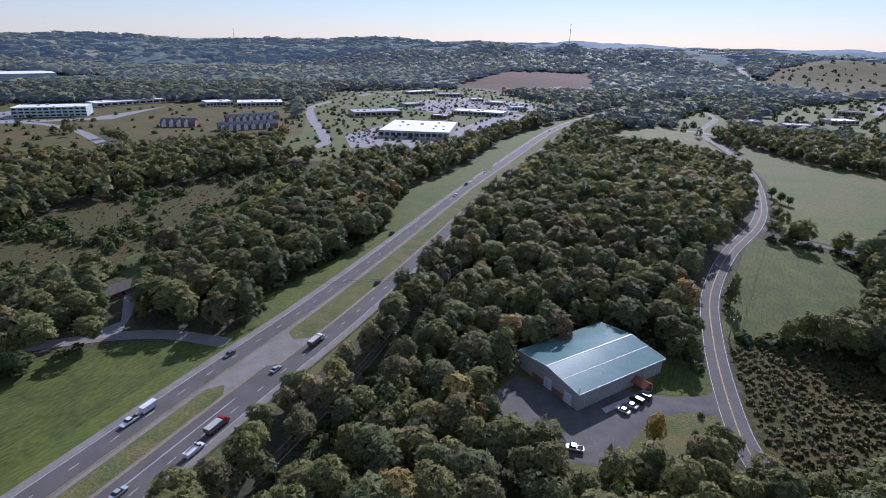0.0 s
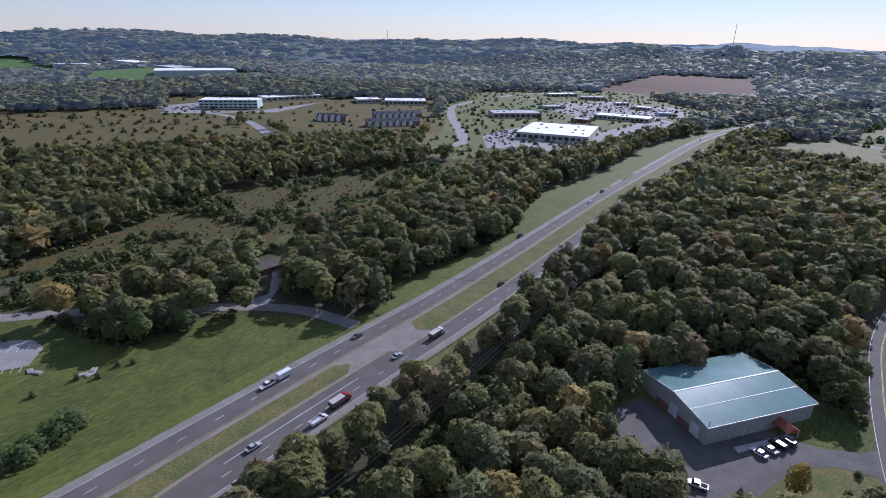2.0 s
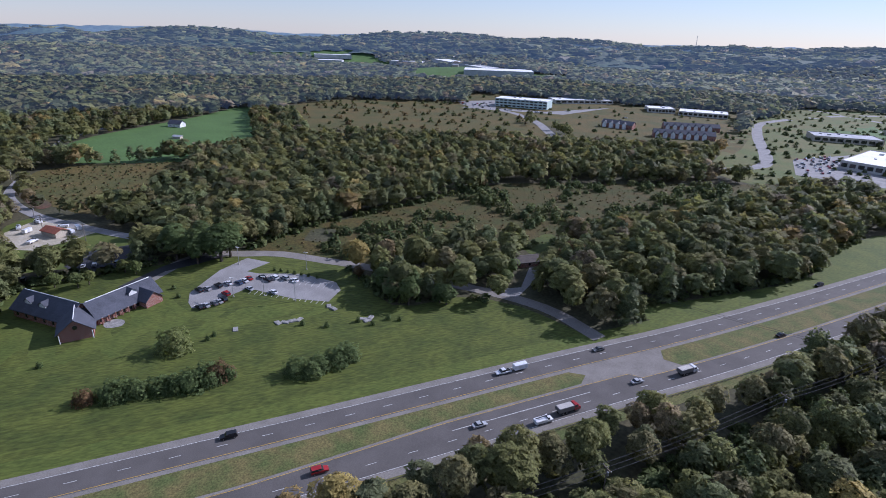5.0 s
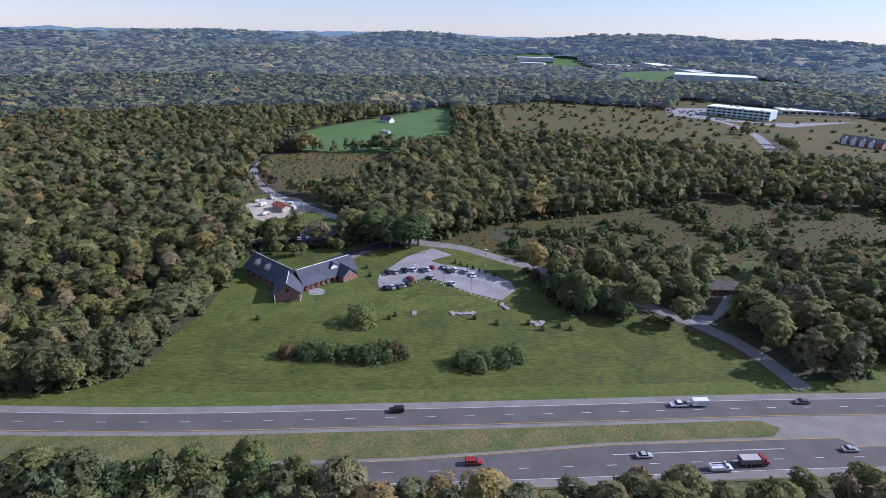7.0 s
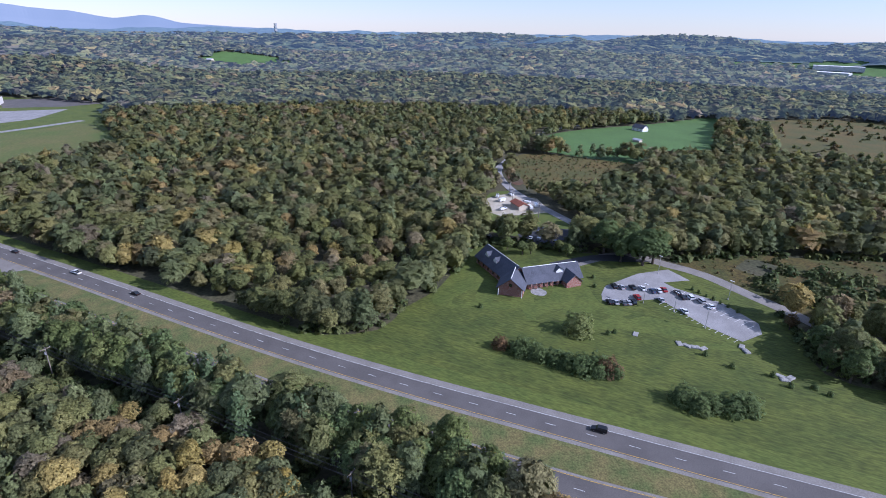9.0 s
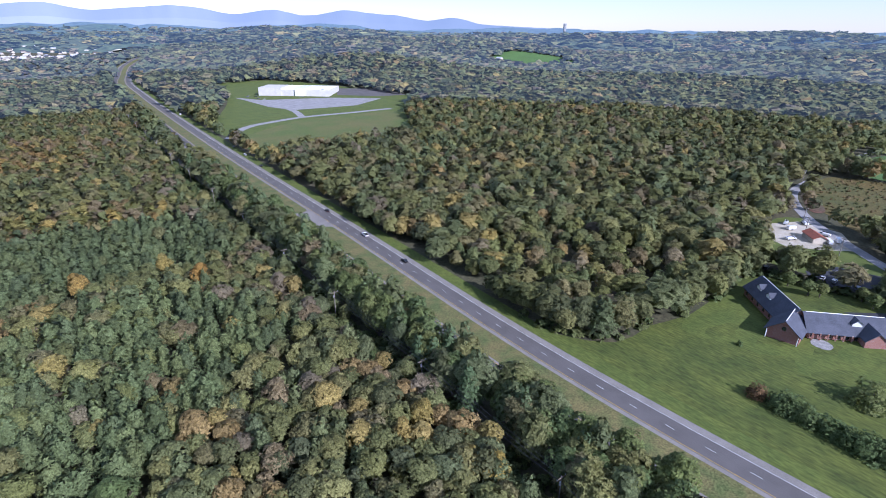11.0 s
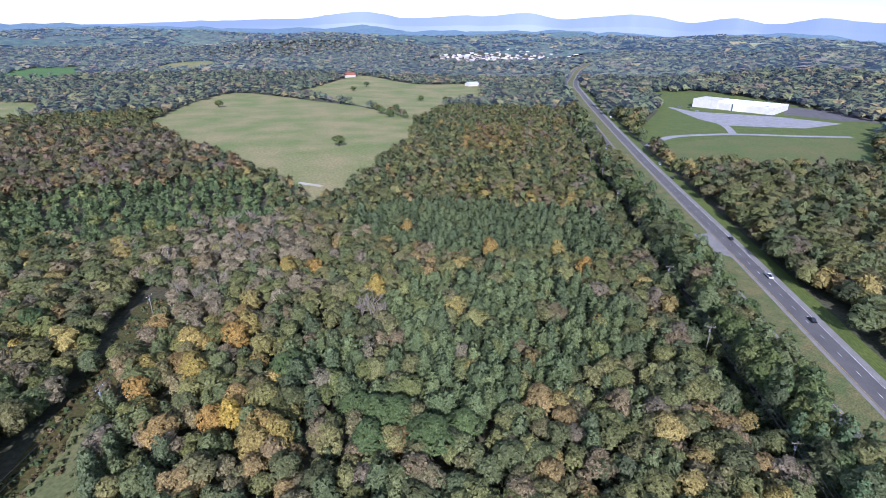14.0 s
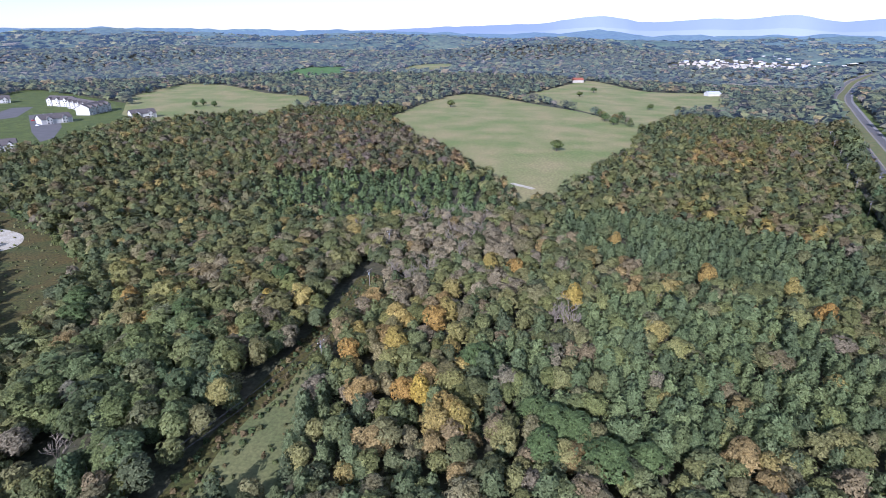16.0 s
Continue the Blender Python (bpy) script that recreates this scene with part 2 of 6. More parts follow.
def patch(name, poly, mat, h, label, category="ground", wobble=0.0, sharp=False):
    """A draped piece of open land inside a smoothed outline."""
    p = np.array(poly, float)
    size = np.ptp(p, axis=0).max()
    closed = spline([*poly, poly[0]], size / 25)[:-1]
    if sharp:
        closed = np.concatenate([np.linspace(a, b, 5)[:-1] for a, b in zip(p, np.roll(p, -1, 0))])
    if wobble:
        closed = closed + np.array([[noise.noise((x / 15, y / 15, 1)), noise.noise((x / 15, y / 15, 7))] for x, y in closed]) * wobble
    step = size / 14
    gx, gy = np.meshgrid(np.arange(p[:, 0].min(), p[:, 0].max(), step), np.arange(p[:, 1].min(), p[:, 1].max(), step))
    gx, gy = gx.ravel(), gy.ravel()
    keep = inside(gx, gy, closed)
    pts = [Vector(c) for c in closed] + [Vector((x, y)) for x, y in zip(gx[keep], gy[keep])]
    n = len(closed)
    v, _, f, *_ = mathutils.geometry.delaunay_2d_cdt(pts, [(i, (i + 1) % n) for i in range(n)], [], 1, 1e-3)
    xy = np.array(v)
    f = [t if (xy[t[1]][0] - xy[t[0]][0]) * (xy[t[2]][1] - xy[t[0]][1]) - (xy[t[1]][1] - xy[t[0]][1]) * (xy[t[2]][0] - xy[t[0]][0]) > 0 else t[::-1] for t in f]
    ob = mesh_part(name, np.column_stack([xy, lift(xy[:, 0], xy[:, 1], h)]), f, mat)
    return tagged(ob, label, category, kind="structure")


# ---- the land ----
rings = np.concatenate([[0], np.geomspace(12, 2300, 92)])
AZ = 300
vs, fs = [(0, 0, float(ground_z(0, 0)))], []
for r in rings[1:]:
    a = np.arange(AZ) * 2 * np.pi / AZ
    x, y = r * np.sin(a), r * np.cos(a)
    vs += list(zip(x, y, ground_z(x, y)))
for i in range(AZ):
    fs.append((0, 1 + (i + 1) % AZ, 1 + i))
for k in range(len(rings) - 2):
    for i in range(AZ):
        a, b = 1 + k * AZ + i, 1 + k * AZ + (i + 1) % AZ
        fs.append((a, b, b + AZ, a + AZ))
land = tagged(mesh_part("ground", vs, fs, M_SOIL), "dark leaf-littered woodland soil under open fields", "ground", kind="structure")
for p in land.data.polygons:
    p.use_smooth = True

# the far country: hills in three belts, the mountains behind them, haze as emission
def far_belt(r0, r1, n, name, mat, label, rough):
    rr = np.linspace(r0, r1, n)
    v, f = [], []
    az = np.arange(720) * 2 * np.pi / 720
    for r in rr:
        x, y = r * np.sin(az), r * np.cos(az)
        z = ground_z(x, y) + np.array([rough * (noise.noise((a / 420, b / 420, 2)) * 1.6 + noise.noise((a / 150, b / 150, 5))) + 5 * noise.noise((a / 28, b / 28, 8)) for a, b in zip(x, y)]) + 5
        v += list(zip(x, y, z))
    m = len(az)
    for k in range(n - 1):
        for i in range(m):
            a, b = k * m + i, k * m + (i + 1) % m
            f.append((a, b, b + m, a + m))
    return tagged(mesh_part(name, v, f, mat), label, "hills", kind="structure")


far_belt(2250, 2950, 16, "backdrop_near_hills", M_FAR_A, "wooded hills with a bluish haze glow", 14)
far_belt(2950, 3750, 14, "backdrop_far_hills", M_FAR_B, "wooded hills with a blue-green haze glow", 17)
far_belt(3750, 4780, 14, "backdrop_last_hills", M_FAR_C, "hills along the horizon with a pale blue haze glow", 16)


def ridge(name, mat, label, r, base, peaks, rough, az0, az1):
    """A mountain range far off: peaks as (heading, height, breadth in degrees)."""
    az = np.radians(np.arange(az0, az1, 0.25))
    h = base + sum(p * np.exp(-((np.degrees(az) - c) / w) ** 2) for c, p, w in peaks)
    h = h + np.array([rough * noise.noise((math.degrees(a) / 3.0, 4, 1)) + rough * 0.5 * noise.noise((math.degrees(a), 8, 1)) for a in az])
    deg = np.degrees(az)
    h = 62 + (h - 62) * np.clip((deg - az0) / 14, 0, 1) * np.clip((az1 - deg) / 14, 0, 1)
    v, f = [], []
    for k, (dr, part_h) in enumerate(((0, 0.0), (40, 0.55), (80, 1.0))):
        v += [(-(r + dr) * math.sin(a), (r + dr) * math.cos(a), 30 + (hh - 30) * part_h) for a, hh in zip(az, h)]
    n = len(az)
    for k in range(2):
        f += [(k * n + i, (k + 1) * n + i, (k + 1) * n + i + 1, k * n + i + 1) for i in range(n - 1)]
    tagged(mesh_part(name, v, f, mat), label, "mountains", kind="structure")


ridge("backdrop_mountains", M_MOUNTAIN, "mountain range on the horizon with a pale blue haze glow", 4840, 118,
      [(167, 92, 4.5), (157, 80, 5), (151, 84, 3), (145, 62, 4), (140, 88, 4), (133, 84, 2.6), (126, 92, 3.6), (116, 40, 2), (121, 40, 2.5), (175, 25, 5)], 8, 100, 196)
ridge("backdrop_ridge", M_FAR_C, "low ridge on the horizon with a pale blue haze glow", 4810, 80, [(43, 18, 9), (70, 16, 10), (5, 14, 14), (-12, 16, 6), (18, 6, 5), (205, 8, 9)], 12, -60, 235)

# the highway: outer edge of the far carriageway, south to north
EDGE = spline([(-1180, -1560), (-1010, -1420), (-905, -1311), (-700, -1020), (-590, -829), (-371, -421), (-248, -183), (-175, -43.7), (-132, 54), (-90, 156), (-60, 227), (6, 398), (125, 708), (219.9, 876.3), (321.5, 1021.3), (504.3, 1205.9)], 4.0)
SIDE_ROAD = [(-81.8, 180.6), (-105.6, 186), (-124.7, 184.5), (-145.5, 177.9), (-169.3, 167.2), (-196.9, 155.2), (-215.2, 143.7), (-234.8, 131.2), (-245.4, 117.9), (-257.7, 98.3), (-245, 66.4)]
VALLEY_ROAD = [(89, 119.3), (90.4, 132.9), (97.1, 158.1), (106.5, 186.7), (121.8, 223.4), (151.5, 268.7), (196.5, 325.3), (234.2, 388), (278.4, 486), (310.7, 595), (340.1, 733), (425, 876), (454, 992)]
BRANCH_ROAD = [(197.5, 322.4), (214.3, 300.5), (243.4, 277.6)]
SHOP_ROAD = [(-161, 536), (-138.1, 584), (-140.2, 637), (-202.5, 833), (-225, 971), (-173.4, 1156), (-112.9, 1262), (-12.9, 1388)]
MEADOW_ROAD = [(-608, 690), (-532, 707), (-445, 658), (-372.2, 587), (-316.8, 529)]
VILLAGE_ROAD = [(-289.2, 92.9), (-347.6, 73.3), (-396.8, 58.2), (-452, 55.8), (-508, 74.9)]
FARM_ROAD = [(-594, 105.1), (-665, 147.3), (-707, 193.8)]
MALL_ROAD = [(-397.2, -443.5), (-426.7, -464.6), (-461.0, -479.3), (-495.9, -479.2), (-544.5, -471.3), (-604.6, -442.6), (-663.5, -416.9)]
MALL_SPUR = [(-543.3, -472.4), (-582.1, -522.9), (-608.6, -588.0), (-633.8, -675.8)]
LANE = [(-41, -408), (-56.5, -393.1)]
CORRIDOR = [(68.2, -95.9), (63.3, -126.3), (55.8, -158.3), (47.1, -192.6), (39.5, -233.8)]
HILL_ROAD = [(1182, 2358), (952, 1852), (862, 1575)]
BASIN_ROAD = [(-1183, 2212), (-1139, 2082), (-1038, 2015)]

LAWN = [(-186.0, -62.0), (-181.7, -50.2), (-185.8, -20.5), (-203.6, -11.3), (-223.0, 4.2), (-244.5, 14.4), (-274.7, 27.4), (-261.4, 77.3), (-248.1, 117.5), (-203.5, 146.3), (-158.3, 138.9), (-143.9, 166.4), (-120.6, 179.5), (-86.3, 178.4), (-82.9, 173.1), (-133.1, 51.9)]
SCRUB = [(-249.1, 121.8), (-261.7, 173.4), (-258.8, 299.9), (-253.9, 349.4), (-127.9, 494), (-79.3, 567), (-92.1, 474), (-113, 368.2), (-142.4, 290.1), (-158.8, 249.9), (-182.5, 208.7), (-197.6, 155.1)]
MEADOW = [(-772, 462), (-797, 592), (-646, 728), (-478, 670), (-305, 516), (-370.1, 484), (-430, 428), (-506, 327.1)]
GREEN_FIELD = [(-583, 107.6), (-649, 156.9), (-722, 286.8), (-787, 409), (-492, 256.8), (-522, 124.8)]
BRUSH_FIELD = [(-464, 67.5), (-522, 95.2), (-486, 192.5), (-426, 168.5), (-366.4, 101.8), (-395.3, 74)]
NORTH_VERGE = [(-83.7, 217.1), (-55.6, 269.8), (-36.4, 316.0), (-34.9, 364.4), (-22.9, 419.7), (6.7, 470.3), (23.1, 508.2), (76.6, 660.2), (180.9, 837.8), (218.7, 890.2), (60.4, 507.9), (-29.1, 312.5), (-70.0, 213.1)]
SHOPS = [(-164.1, 527), (-237.6, 942), (-233, 1227), (101.9, 1440), (218, 1020), (82.6, 717), (-26.5, 539), (-88.2, 502)]
OFFICES = [(-597, 683), (-731, 846), (-470, 949), (-278.1, 1023), (-175.8, 674), (-195.4, 612), (-307.2, 536), (-389.6, 629)]
RED_CUT = [(15.6, 1474), (193.9, 1779), (455, 1839), (390.2, 1431), (286.6, 1355), (81.9, 1342)]
HAYFIELD = [(178.5, 633), (243.9, 751), (327, 766), (307.3, 621), (278.1, 497), (255.9, 540), (246.5, 588)]
EAST_FIELD = [(350, 662), (354.7, 554), (399.6, 464), (270.3, 299.1), (222.1, 302.2), (210.1, 327.4), (270.8, 444), (307.7, 564)]
NEAR_FIELD = [(180.3, 300.2), (204.1, 289.4), (221.1, 276.3), (203.4, 233.2), (161.6, 189.9), (112.8, 187), (146.1, 248.3)]
BRUSH_SLOPE = [(111.9, 185), (150.6, 173.7), (158.8, 157.3), (119, 106.4), (95.5, 105.9), (93.4, 130.6)]
YARD = [(13, 146.8), (25.7, 170.5), (64, 190.2), (86, 174.8), (92.2, 154.9), (88.1, 131.6), (69.5, 115.7), (48.6, 112.3), (33.9, 114), (17.2, 131.4)]
PASTURE = [(95.8, -718.4), (40.6, -556.9), (-6.0, -478.1), (-36.0, -381.4), (-41.3, -342.5), (-62.3, -354.4), (-90.4, -409.8), (-160.1, -516.0), (-215.1, -657.0), (-179.6, -799.4), (-126.8, -880.0), (-82.8, -950.3), (-15.0, -1017.3), (44.0, -917.7)]
PASTURE_B = [(-107.0, -1004.0), (-242.8, -1237.3), (-308.5, -1300.9), (-368.6, -1106.5), (-492.7, -1070.4), (-392.5, -850.4), (-332.9, -828.2), (-255.3, -694.7), (-218.5, -656.1), (-187.5, -797.4)]
PASTURE_C = [(447.1, -719.2), (547.0, -929.6), (551.3, -1121.8), (461.4, -1099.1), (343.9, -983.7), (236.8, -917.1), (239.3, -699.1), (301.2, -708.6), (338.2, -677.8), (341.5, -616.4)]
PASTURE_D = [(434, -1254), (399.6, -1457), (294.3, -1518), (272.9, -1270)]
PASTURE_E = [(179.4, -1387), (109.8, -1658), (-89.3, -2042), (45.2, -1438)]
MALL_GROUND = [(-401.5, -445.5), (-355.9, -363.8), (-352.6, -350.3), (-395.8, -342.1), (-430.0, -313.6), (-496.6, -280.6), (-635.9, -375.9), (-796.1, -455.0), (-834.7, -637.1), (-824.9, -811.1), (-720.4, -842.6), (-607.0, -671.0), (-437.9, -514.9)]
WEST_FIELD = [(-409.3, -437.7), (-463.5, -452.0), (-529.0, -457.8), (-588.8, -430.9), (-643.8, -404.2), (-604.8, -364.2), (-496.6, -280.6), (-430.0, -313.6), (-395.8, -342.1), (-352.6, -350.3)]
CLEARING = [(315.8, -332.7), (255.0, -297.3), (202.9, -256.1), (169.2, -226.6), (170.6, -208.9), (158.3, -171.9), (154.0, -141.0)]
FLATS = [(726, -819), (764, -987), (537, -850), (405, -740), (384.5, -506), (413, -448)]
FAR_FIELD_A = [(-1690, -694), (-1823, -656), (-1831, -499), (-1744, -425), (-1629, -558)]
FAR_FIELD_B = [(-1084, 977), (-1142, 1068), (-988, 1173), (-819, 1352), (-749, 1294), (-866, 1027)]
FAR_FIELD_C = [(-1927, 996), (-2353, 1345), (-1804, 1430), (-1770, 1332)]
WAREHOUSES = [(-1808, 1171), (-1811, 1434), (-911, 1299), (-832, 1211), (-942, 1066)]
COVE_YARD = [(-340.5, 31.6), (-381.4, 42.3), (-383.9, 61.8), (-335, 77.7), (-300.7, 82.7), (-260.3, 70.9), (-284, 52.4), (-300.7, 31)]

ESTATE = [(-597, -1707), (-878, -2054), (-1120, -2115), (-1336, -1911), (-1259, -1801), (-929, -1611), (-793, -1650)]
FAR_ESTATE = [(-3072, -217), (-3245, -57.2), (-3028, -10.5), (-2412, -137.8)]
SUBURB = [(-1339, 848), (-1715, 1288), (-1438, 1712), (-1037, 1232), (-1203, 945)]
VALLEY = [(398.3, 775), (666, 1080), (962, 1184), (532, 632), (488, 684), (449, 714), (412, 742)]
HILLSIDE = [(833, 1549), (1018, 1775), (1771, 2221), (999, 1232), (813, 1173), (803, 1316)]
CROSSROADS = [(306.5, 743), (394.4, 921), (478, 1024), (457, 896), (357.2, 690), (329.7, 709)]
RANCH = [(-131.8, 188), (-156.6, 221.4), (-160.5, 264.6), (-144.8, 248.9), (-132.6, 217.8), (-123.4, 189.6)]
GOLD_SPOTS = [(15.2, -137.4), (9.9, -136.3), (1.8, -126.6), (4.9, -121.8), (-1.6, -123.2), (1.4, -207.2), (3.3, -185.9), (7.5, -179.4), (35.1, -170.1), (36.2, -159.3), (20.8, -163.5), (130, -190.6), (114.1, -174), (75.3, -193.5), (-47.9, -199.8), (-27.1, -228.2), (-15.6, -233.7), (-145.2, -191.2), (-145, -214.9), (-113.4, -227), (-83.1, -268.9)]
DARK_SPOTS = [(-28.9, -123.3), (-23.3, -130.1), (-35, -121.3), (-24.5, -114.5), (-39.9, -109.3), (-50.9, -111.7), (91.7, -167.3), (103.4, -178.7), (150.4, -189.6), (144.1, -176.6), (85.6, -225), (76.9, -213.9), (-7.1, -154.7)]
BARE_SPOTS = [(103.9, -109), (-2.1, -249.5), (-6.7, -272.4), (2.6, -280.2), (-13.1, -281.2), (11.2, -263.4), (20, -307), (6.4, -307.9), (19.7, -222.7), (12.2, -226), (27.8, -225.2), (-17, -299.5), (24.6, -322.6), (21.8, -216.8), (53.9, -285.9), (52.2, -295.2), (-38.7, -185.8), (-44.6, -182)]
CLEARED = [(x, y, 4.5) for x, y in GOLD_SPOTS + DARK_SPOTS] + [(x, y, 3.0) for x, y in BARE_SPOTS] + [(*BARE_SPOTS[0], 9.0)]
OPEN = [VALLEY, HILLSIDE, CROSSROADS, RANCH, ESTATE, FAR_ESTATE, LAWN, MEADOW, GREEN_FIELD, BRUSH_FIELD, NORTH_VERGE, SHOPS, OFFICES, RED_CUT, HAYFIELD, EAST_FIELD, NEAR_FIELD, BRUSH_SLOPE, YARD, PASTURE,
        PASTURE_B, PASTURE_C, PASTURE_D, PASTURE_E, MALL_GROUND, WEST_FIELD, CLEARING, FLATS, FAR_FIELD_A, FAR_FIELD_B, FAR_FIELD_C, WAREHOUSES, COVE_YARD]
TRACK = [(65.7, -99.4), (62.9, -125.1), (55.9, -145.5), (51.5, -156.9), (44.6, -149.1), (45.3, -124.7), (44.8, -100.3)]
SPARSE = [SCRUB, TRACK]

patch("lawn", LAWN, M_GRASS, 0.06, "bright green mown bank sloping down to the highway", wobble=1.0)
patch("church_lawn", [(-242.6, 11.8), (-254.9, 20.7), (-237.6, 69.9), (-217.2, 71.5), (-203.1, 77.1), (-187.2, 108.4), (-174.8, 118.4), (-172.6, 108.5), (-187.5, 73.6), (-185.5, 58.2), (-202.2, 25.8), (-209.4, 1)], M_VERGE, 0.075, "smooth pale green mown lawn round the church", "lawn", wobble=1)
patch("scrubland", SCRUB, M_SCRUB, 0.06, "rust and olive overgrown scrubland", wobble=3)
patch("meadow", MEADOW, M_GOLD, 0.06, "golden dry meadow with scattered saplings", wobble=3)
patch("green_field", GREEN_FIELD, M_FIELD, 0.06, "smooth bright green hayfield")
patch("brush_field", BRUSH_FIELD, M_GOLD, 0.05, "rough yellow-brown brush field", wobble=3)
patch("verge", NORTH_VERGE, M_VERGE, 0.06, "wide green roadside verge")
patch("shop_ground", SHOPS, M_EAST, 0.05, "pale grass between the shops' car parks")
patch("office_ground", OFFICES, M_GOLD, 0.05, "pale dry grass round the office park")
patch("valley_ground", VALLEY, M_EAST, 0.05, "open grass in the valley between low buildings")
patch("hillside_ground", HILLSIDE, M_GOLD, 0.05, "graded tan hillside below a commercial building")
patch("crossroads_grass", CROSSROADS, M_VERGE, 0.05, "green grass round the road junction")
patch("red_cut", RED_CUT, M_RED, 0.05, "graded red earth building site", wobble=6)
patch("hayfield", HAYFIELD, M_HAY, 0.06, "pale mown hayfield")
patch("east_field", EAST_FIELD, M_EAST, 0.06, "wide green and straw pasture")
patch("near_field", NEAR_FIELD, M_GRASS, 0.06, "mown green field with straw rows")
patch("brush_slope", BRUSH_SLOPE, M_SCRUB, 0.06, "brown overgrown brush slope", wobble=2)
patch("yard_grass", YARD, M_MEDIAN, 0.05, "worn yellow-green grass round the metal building", wobble=1)
patch("pasture", PASTURE, M_PASTURE, 0.06, "rolling straw and green pasture")
patch("pasture", PASTURE_B, M_PASTURE, 0.06, "grazed pasture with lone trees")
patch("pasture", PASTURE_C, M_PASTURE, 0.06, "green pasture behind the apartments")
patch("pasture", PASTURE_D, M_FIELD, 0.06, "distant green field")
patch("pasture", PASTURE_E, M_PASTURE, 0.06, "distant pale field")
patch("mall_grass", MALL_GROUND, M_VERGE, 0.05, "green grass round the shopping mall")
patch("west_field", WEST_FIELD, M_EAST, 0.06, "straw-coloured field by the mall")
patch("grassy_track", TRACK, M_HAY, 0.07, "tufted straw and green grass of the cleared strip", wobble=2)
patch("clearing", CLEARING, M_SCRUB, 0.06, "rough grassy clearing", wobble=3)
patch("flats_lawn", FLATS, M_GRASS, 0.05, "lawn round the apartment blocks")
patch("far_field", FAR_FIELD_A, M_FIELD, 0.06, "distant green field")
patch("far_field", FAR_FIELD_B, M_FIELD, 0.06, "distant green field")
patch("far_field", FAR_FIELD_C, M_FIELD, 0.06, "distant green field")
patch("warehouse_ground", WAREHOUSES, M_FIELD, 0.05, "pale green ground round the warehouses")
patch("cove_yard", COVE_YARD, M_VERGE, 0.04, "patchy grass behind the brick church")
patch("scrubland", [(x, y) for x, y in zip(*(spline(CORRIDOR, 10) + np.array([6.0, 0])).T)] + [(x, y) for x, y in zip(*(spline(CORRIDOR, 10) - np.array([6.0, 0])).T[:, ::-1])], M_SCRUB, 0.05, "overgrown strip cleared under the power line")

# ---- roads ----
def along(line, s):
    """Arc lengths of the line's samples."""
    return np.concatenate([[0], np.cumsum(np.hypot(*np.diff(line, axis=0).T))])


S_EDGE = along(EDGE, 0)
s_of = lambda x, y: S_EDGE[np.argmin(np.hypot(EDGE[:, 0] - x, EDGE[:, 1] - y))]
GAP_N = (s_of(-87, 163) - 1, s_of(-87, 163) + 27)      # the median's northern opening
MEDIAN_IN, MEDIAN_OUT = 13.0, 24.0
near_in = MEDIAN_OUT - 3.6 * np.clip((S_EDGE - GAP_N[0] + 120) / 60, 0, 1) * (S_EDGE < GAP_N[0] + 14)
road = tagged(ribbon("road", EDGE, 0.0, MEDIAN_IN, M_SHOULDER, 0.12), "grey asphalt dual carriageway with painted lines", "highway", kind="structure")
ribbon("shoulder", EDGE, MEDIAN_IN - 0.02, near_in + 0.02, M_SHOULDER, 0.11, road)
ribbon("asphalt", EDGE, 2.9, 11.4, M_ASPHALT, 0.135, road)
ribbon("asphalt", EDGE, near_in, 36.0, M_SHOULDER, 0.12, road)
ribbon("asphalt", EDGE, near_in + 0.9, 33.4, M_ASPHALT, 0.135, road)
for a in (3.0, 33.1):
    ribbon("edge_line", EDGE, a, a + 0.16, M_WHITE, 0.15, road)
ribbon("edge_line", EDGE, 10.9, 11.06, M_YELLOW, 0.15, road)
ribbon("edge_line", EDGE, near_in + 1.0, near_in + 1.16, M_YELLOW, 0.15, road)
k = (S_EDGE > GAP_N[0] - 62) & (S_EDGE < GAP_N[0] - 4)
ribbon("lane_line", EDGE[k], 25.2, 25.4, M_WHITE, 0.152, road)
tagged(ribbon("verge", EDGE, -7.0, 0.0, M_VERGE, 0.08), "bright green verge beside the highway", "verge", kind="structure")
tagged(ribbon("verge", EDGE, 36.0, 41.0, M_MEDIAN, 0.08), "dry grass verge behind the guard rail", "verge", kind="structure")


def median(s0, s1):
    """One grass island of the median, with rounded noses."""
    k = (S_EDGE >= s0) & (S_EDGE <= s1)
    line, s = EDGE[k], S_EDGE[k]
    mid = (MEDIAN_IN + near_in[k]) / 2
    half = (near_in[k] - MEDIAN_IN) / 2
    end = np.minimum(np.clip((s - s[0]) / 5, 0, 1), np.clip((s[-1] - s) / 5, 0, 1))
    w = half * np.sqrt(1 - (1 - end) ** 2)
    tagged(ribbon("median", line, mid - w, mid + w, M_MEDIAN, 0.17), "grass median strip turning straw-brown at its edges", "median", kind="structure")


GAP_S = (s_of(-258, -205) - 12, s_of(-258, -205) + 14)
median(S_EDGE[0], GAP_S[0])
median(GAP_S[1], GAP_N[0])
median(GAP_N[1], S_EDGE[-1])
for g in (GAP_N, GAP_S):
    k = (S_EDGE >= g[0] - 8) & (S_EDGE <= g[1] + 8)
    ribbon("crossing", EDGE[k], MEDIAN_IN - 1.4, near_in[k] + 1.0, M_SHOULDER, 0.128, road)

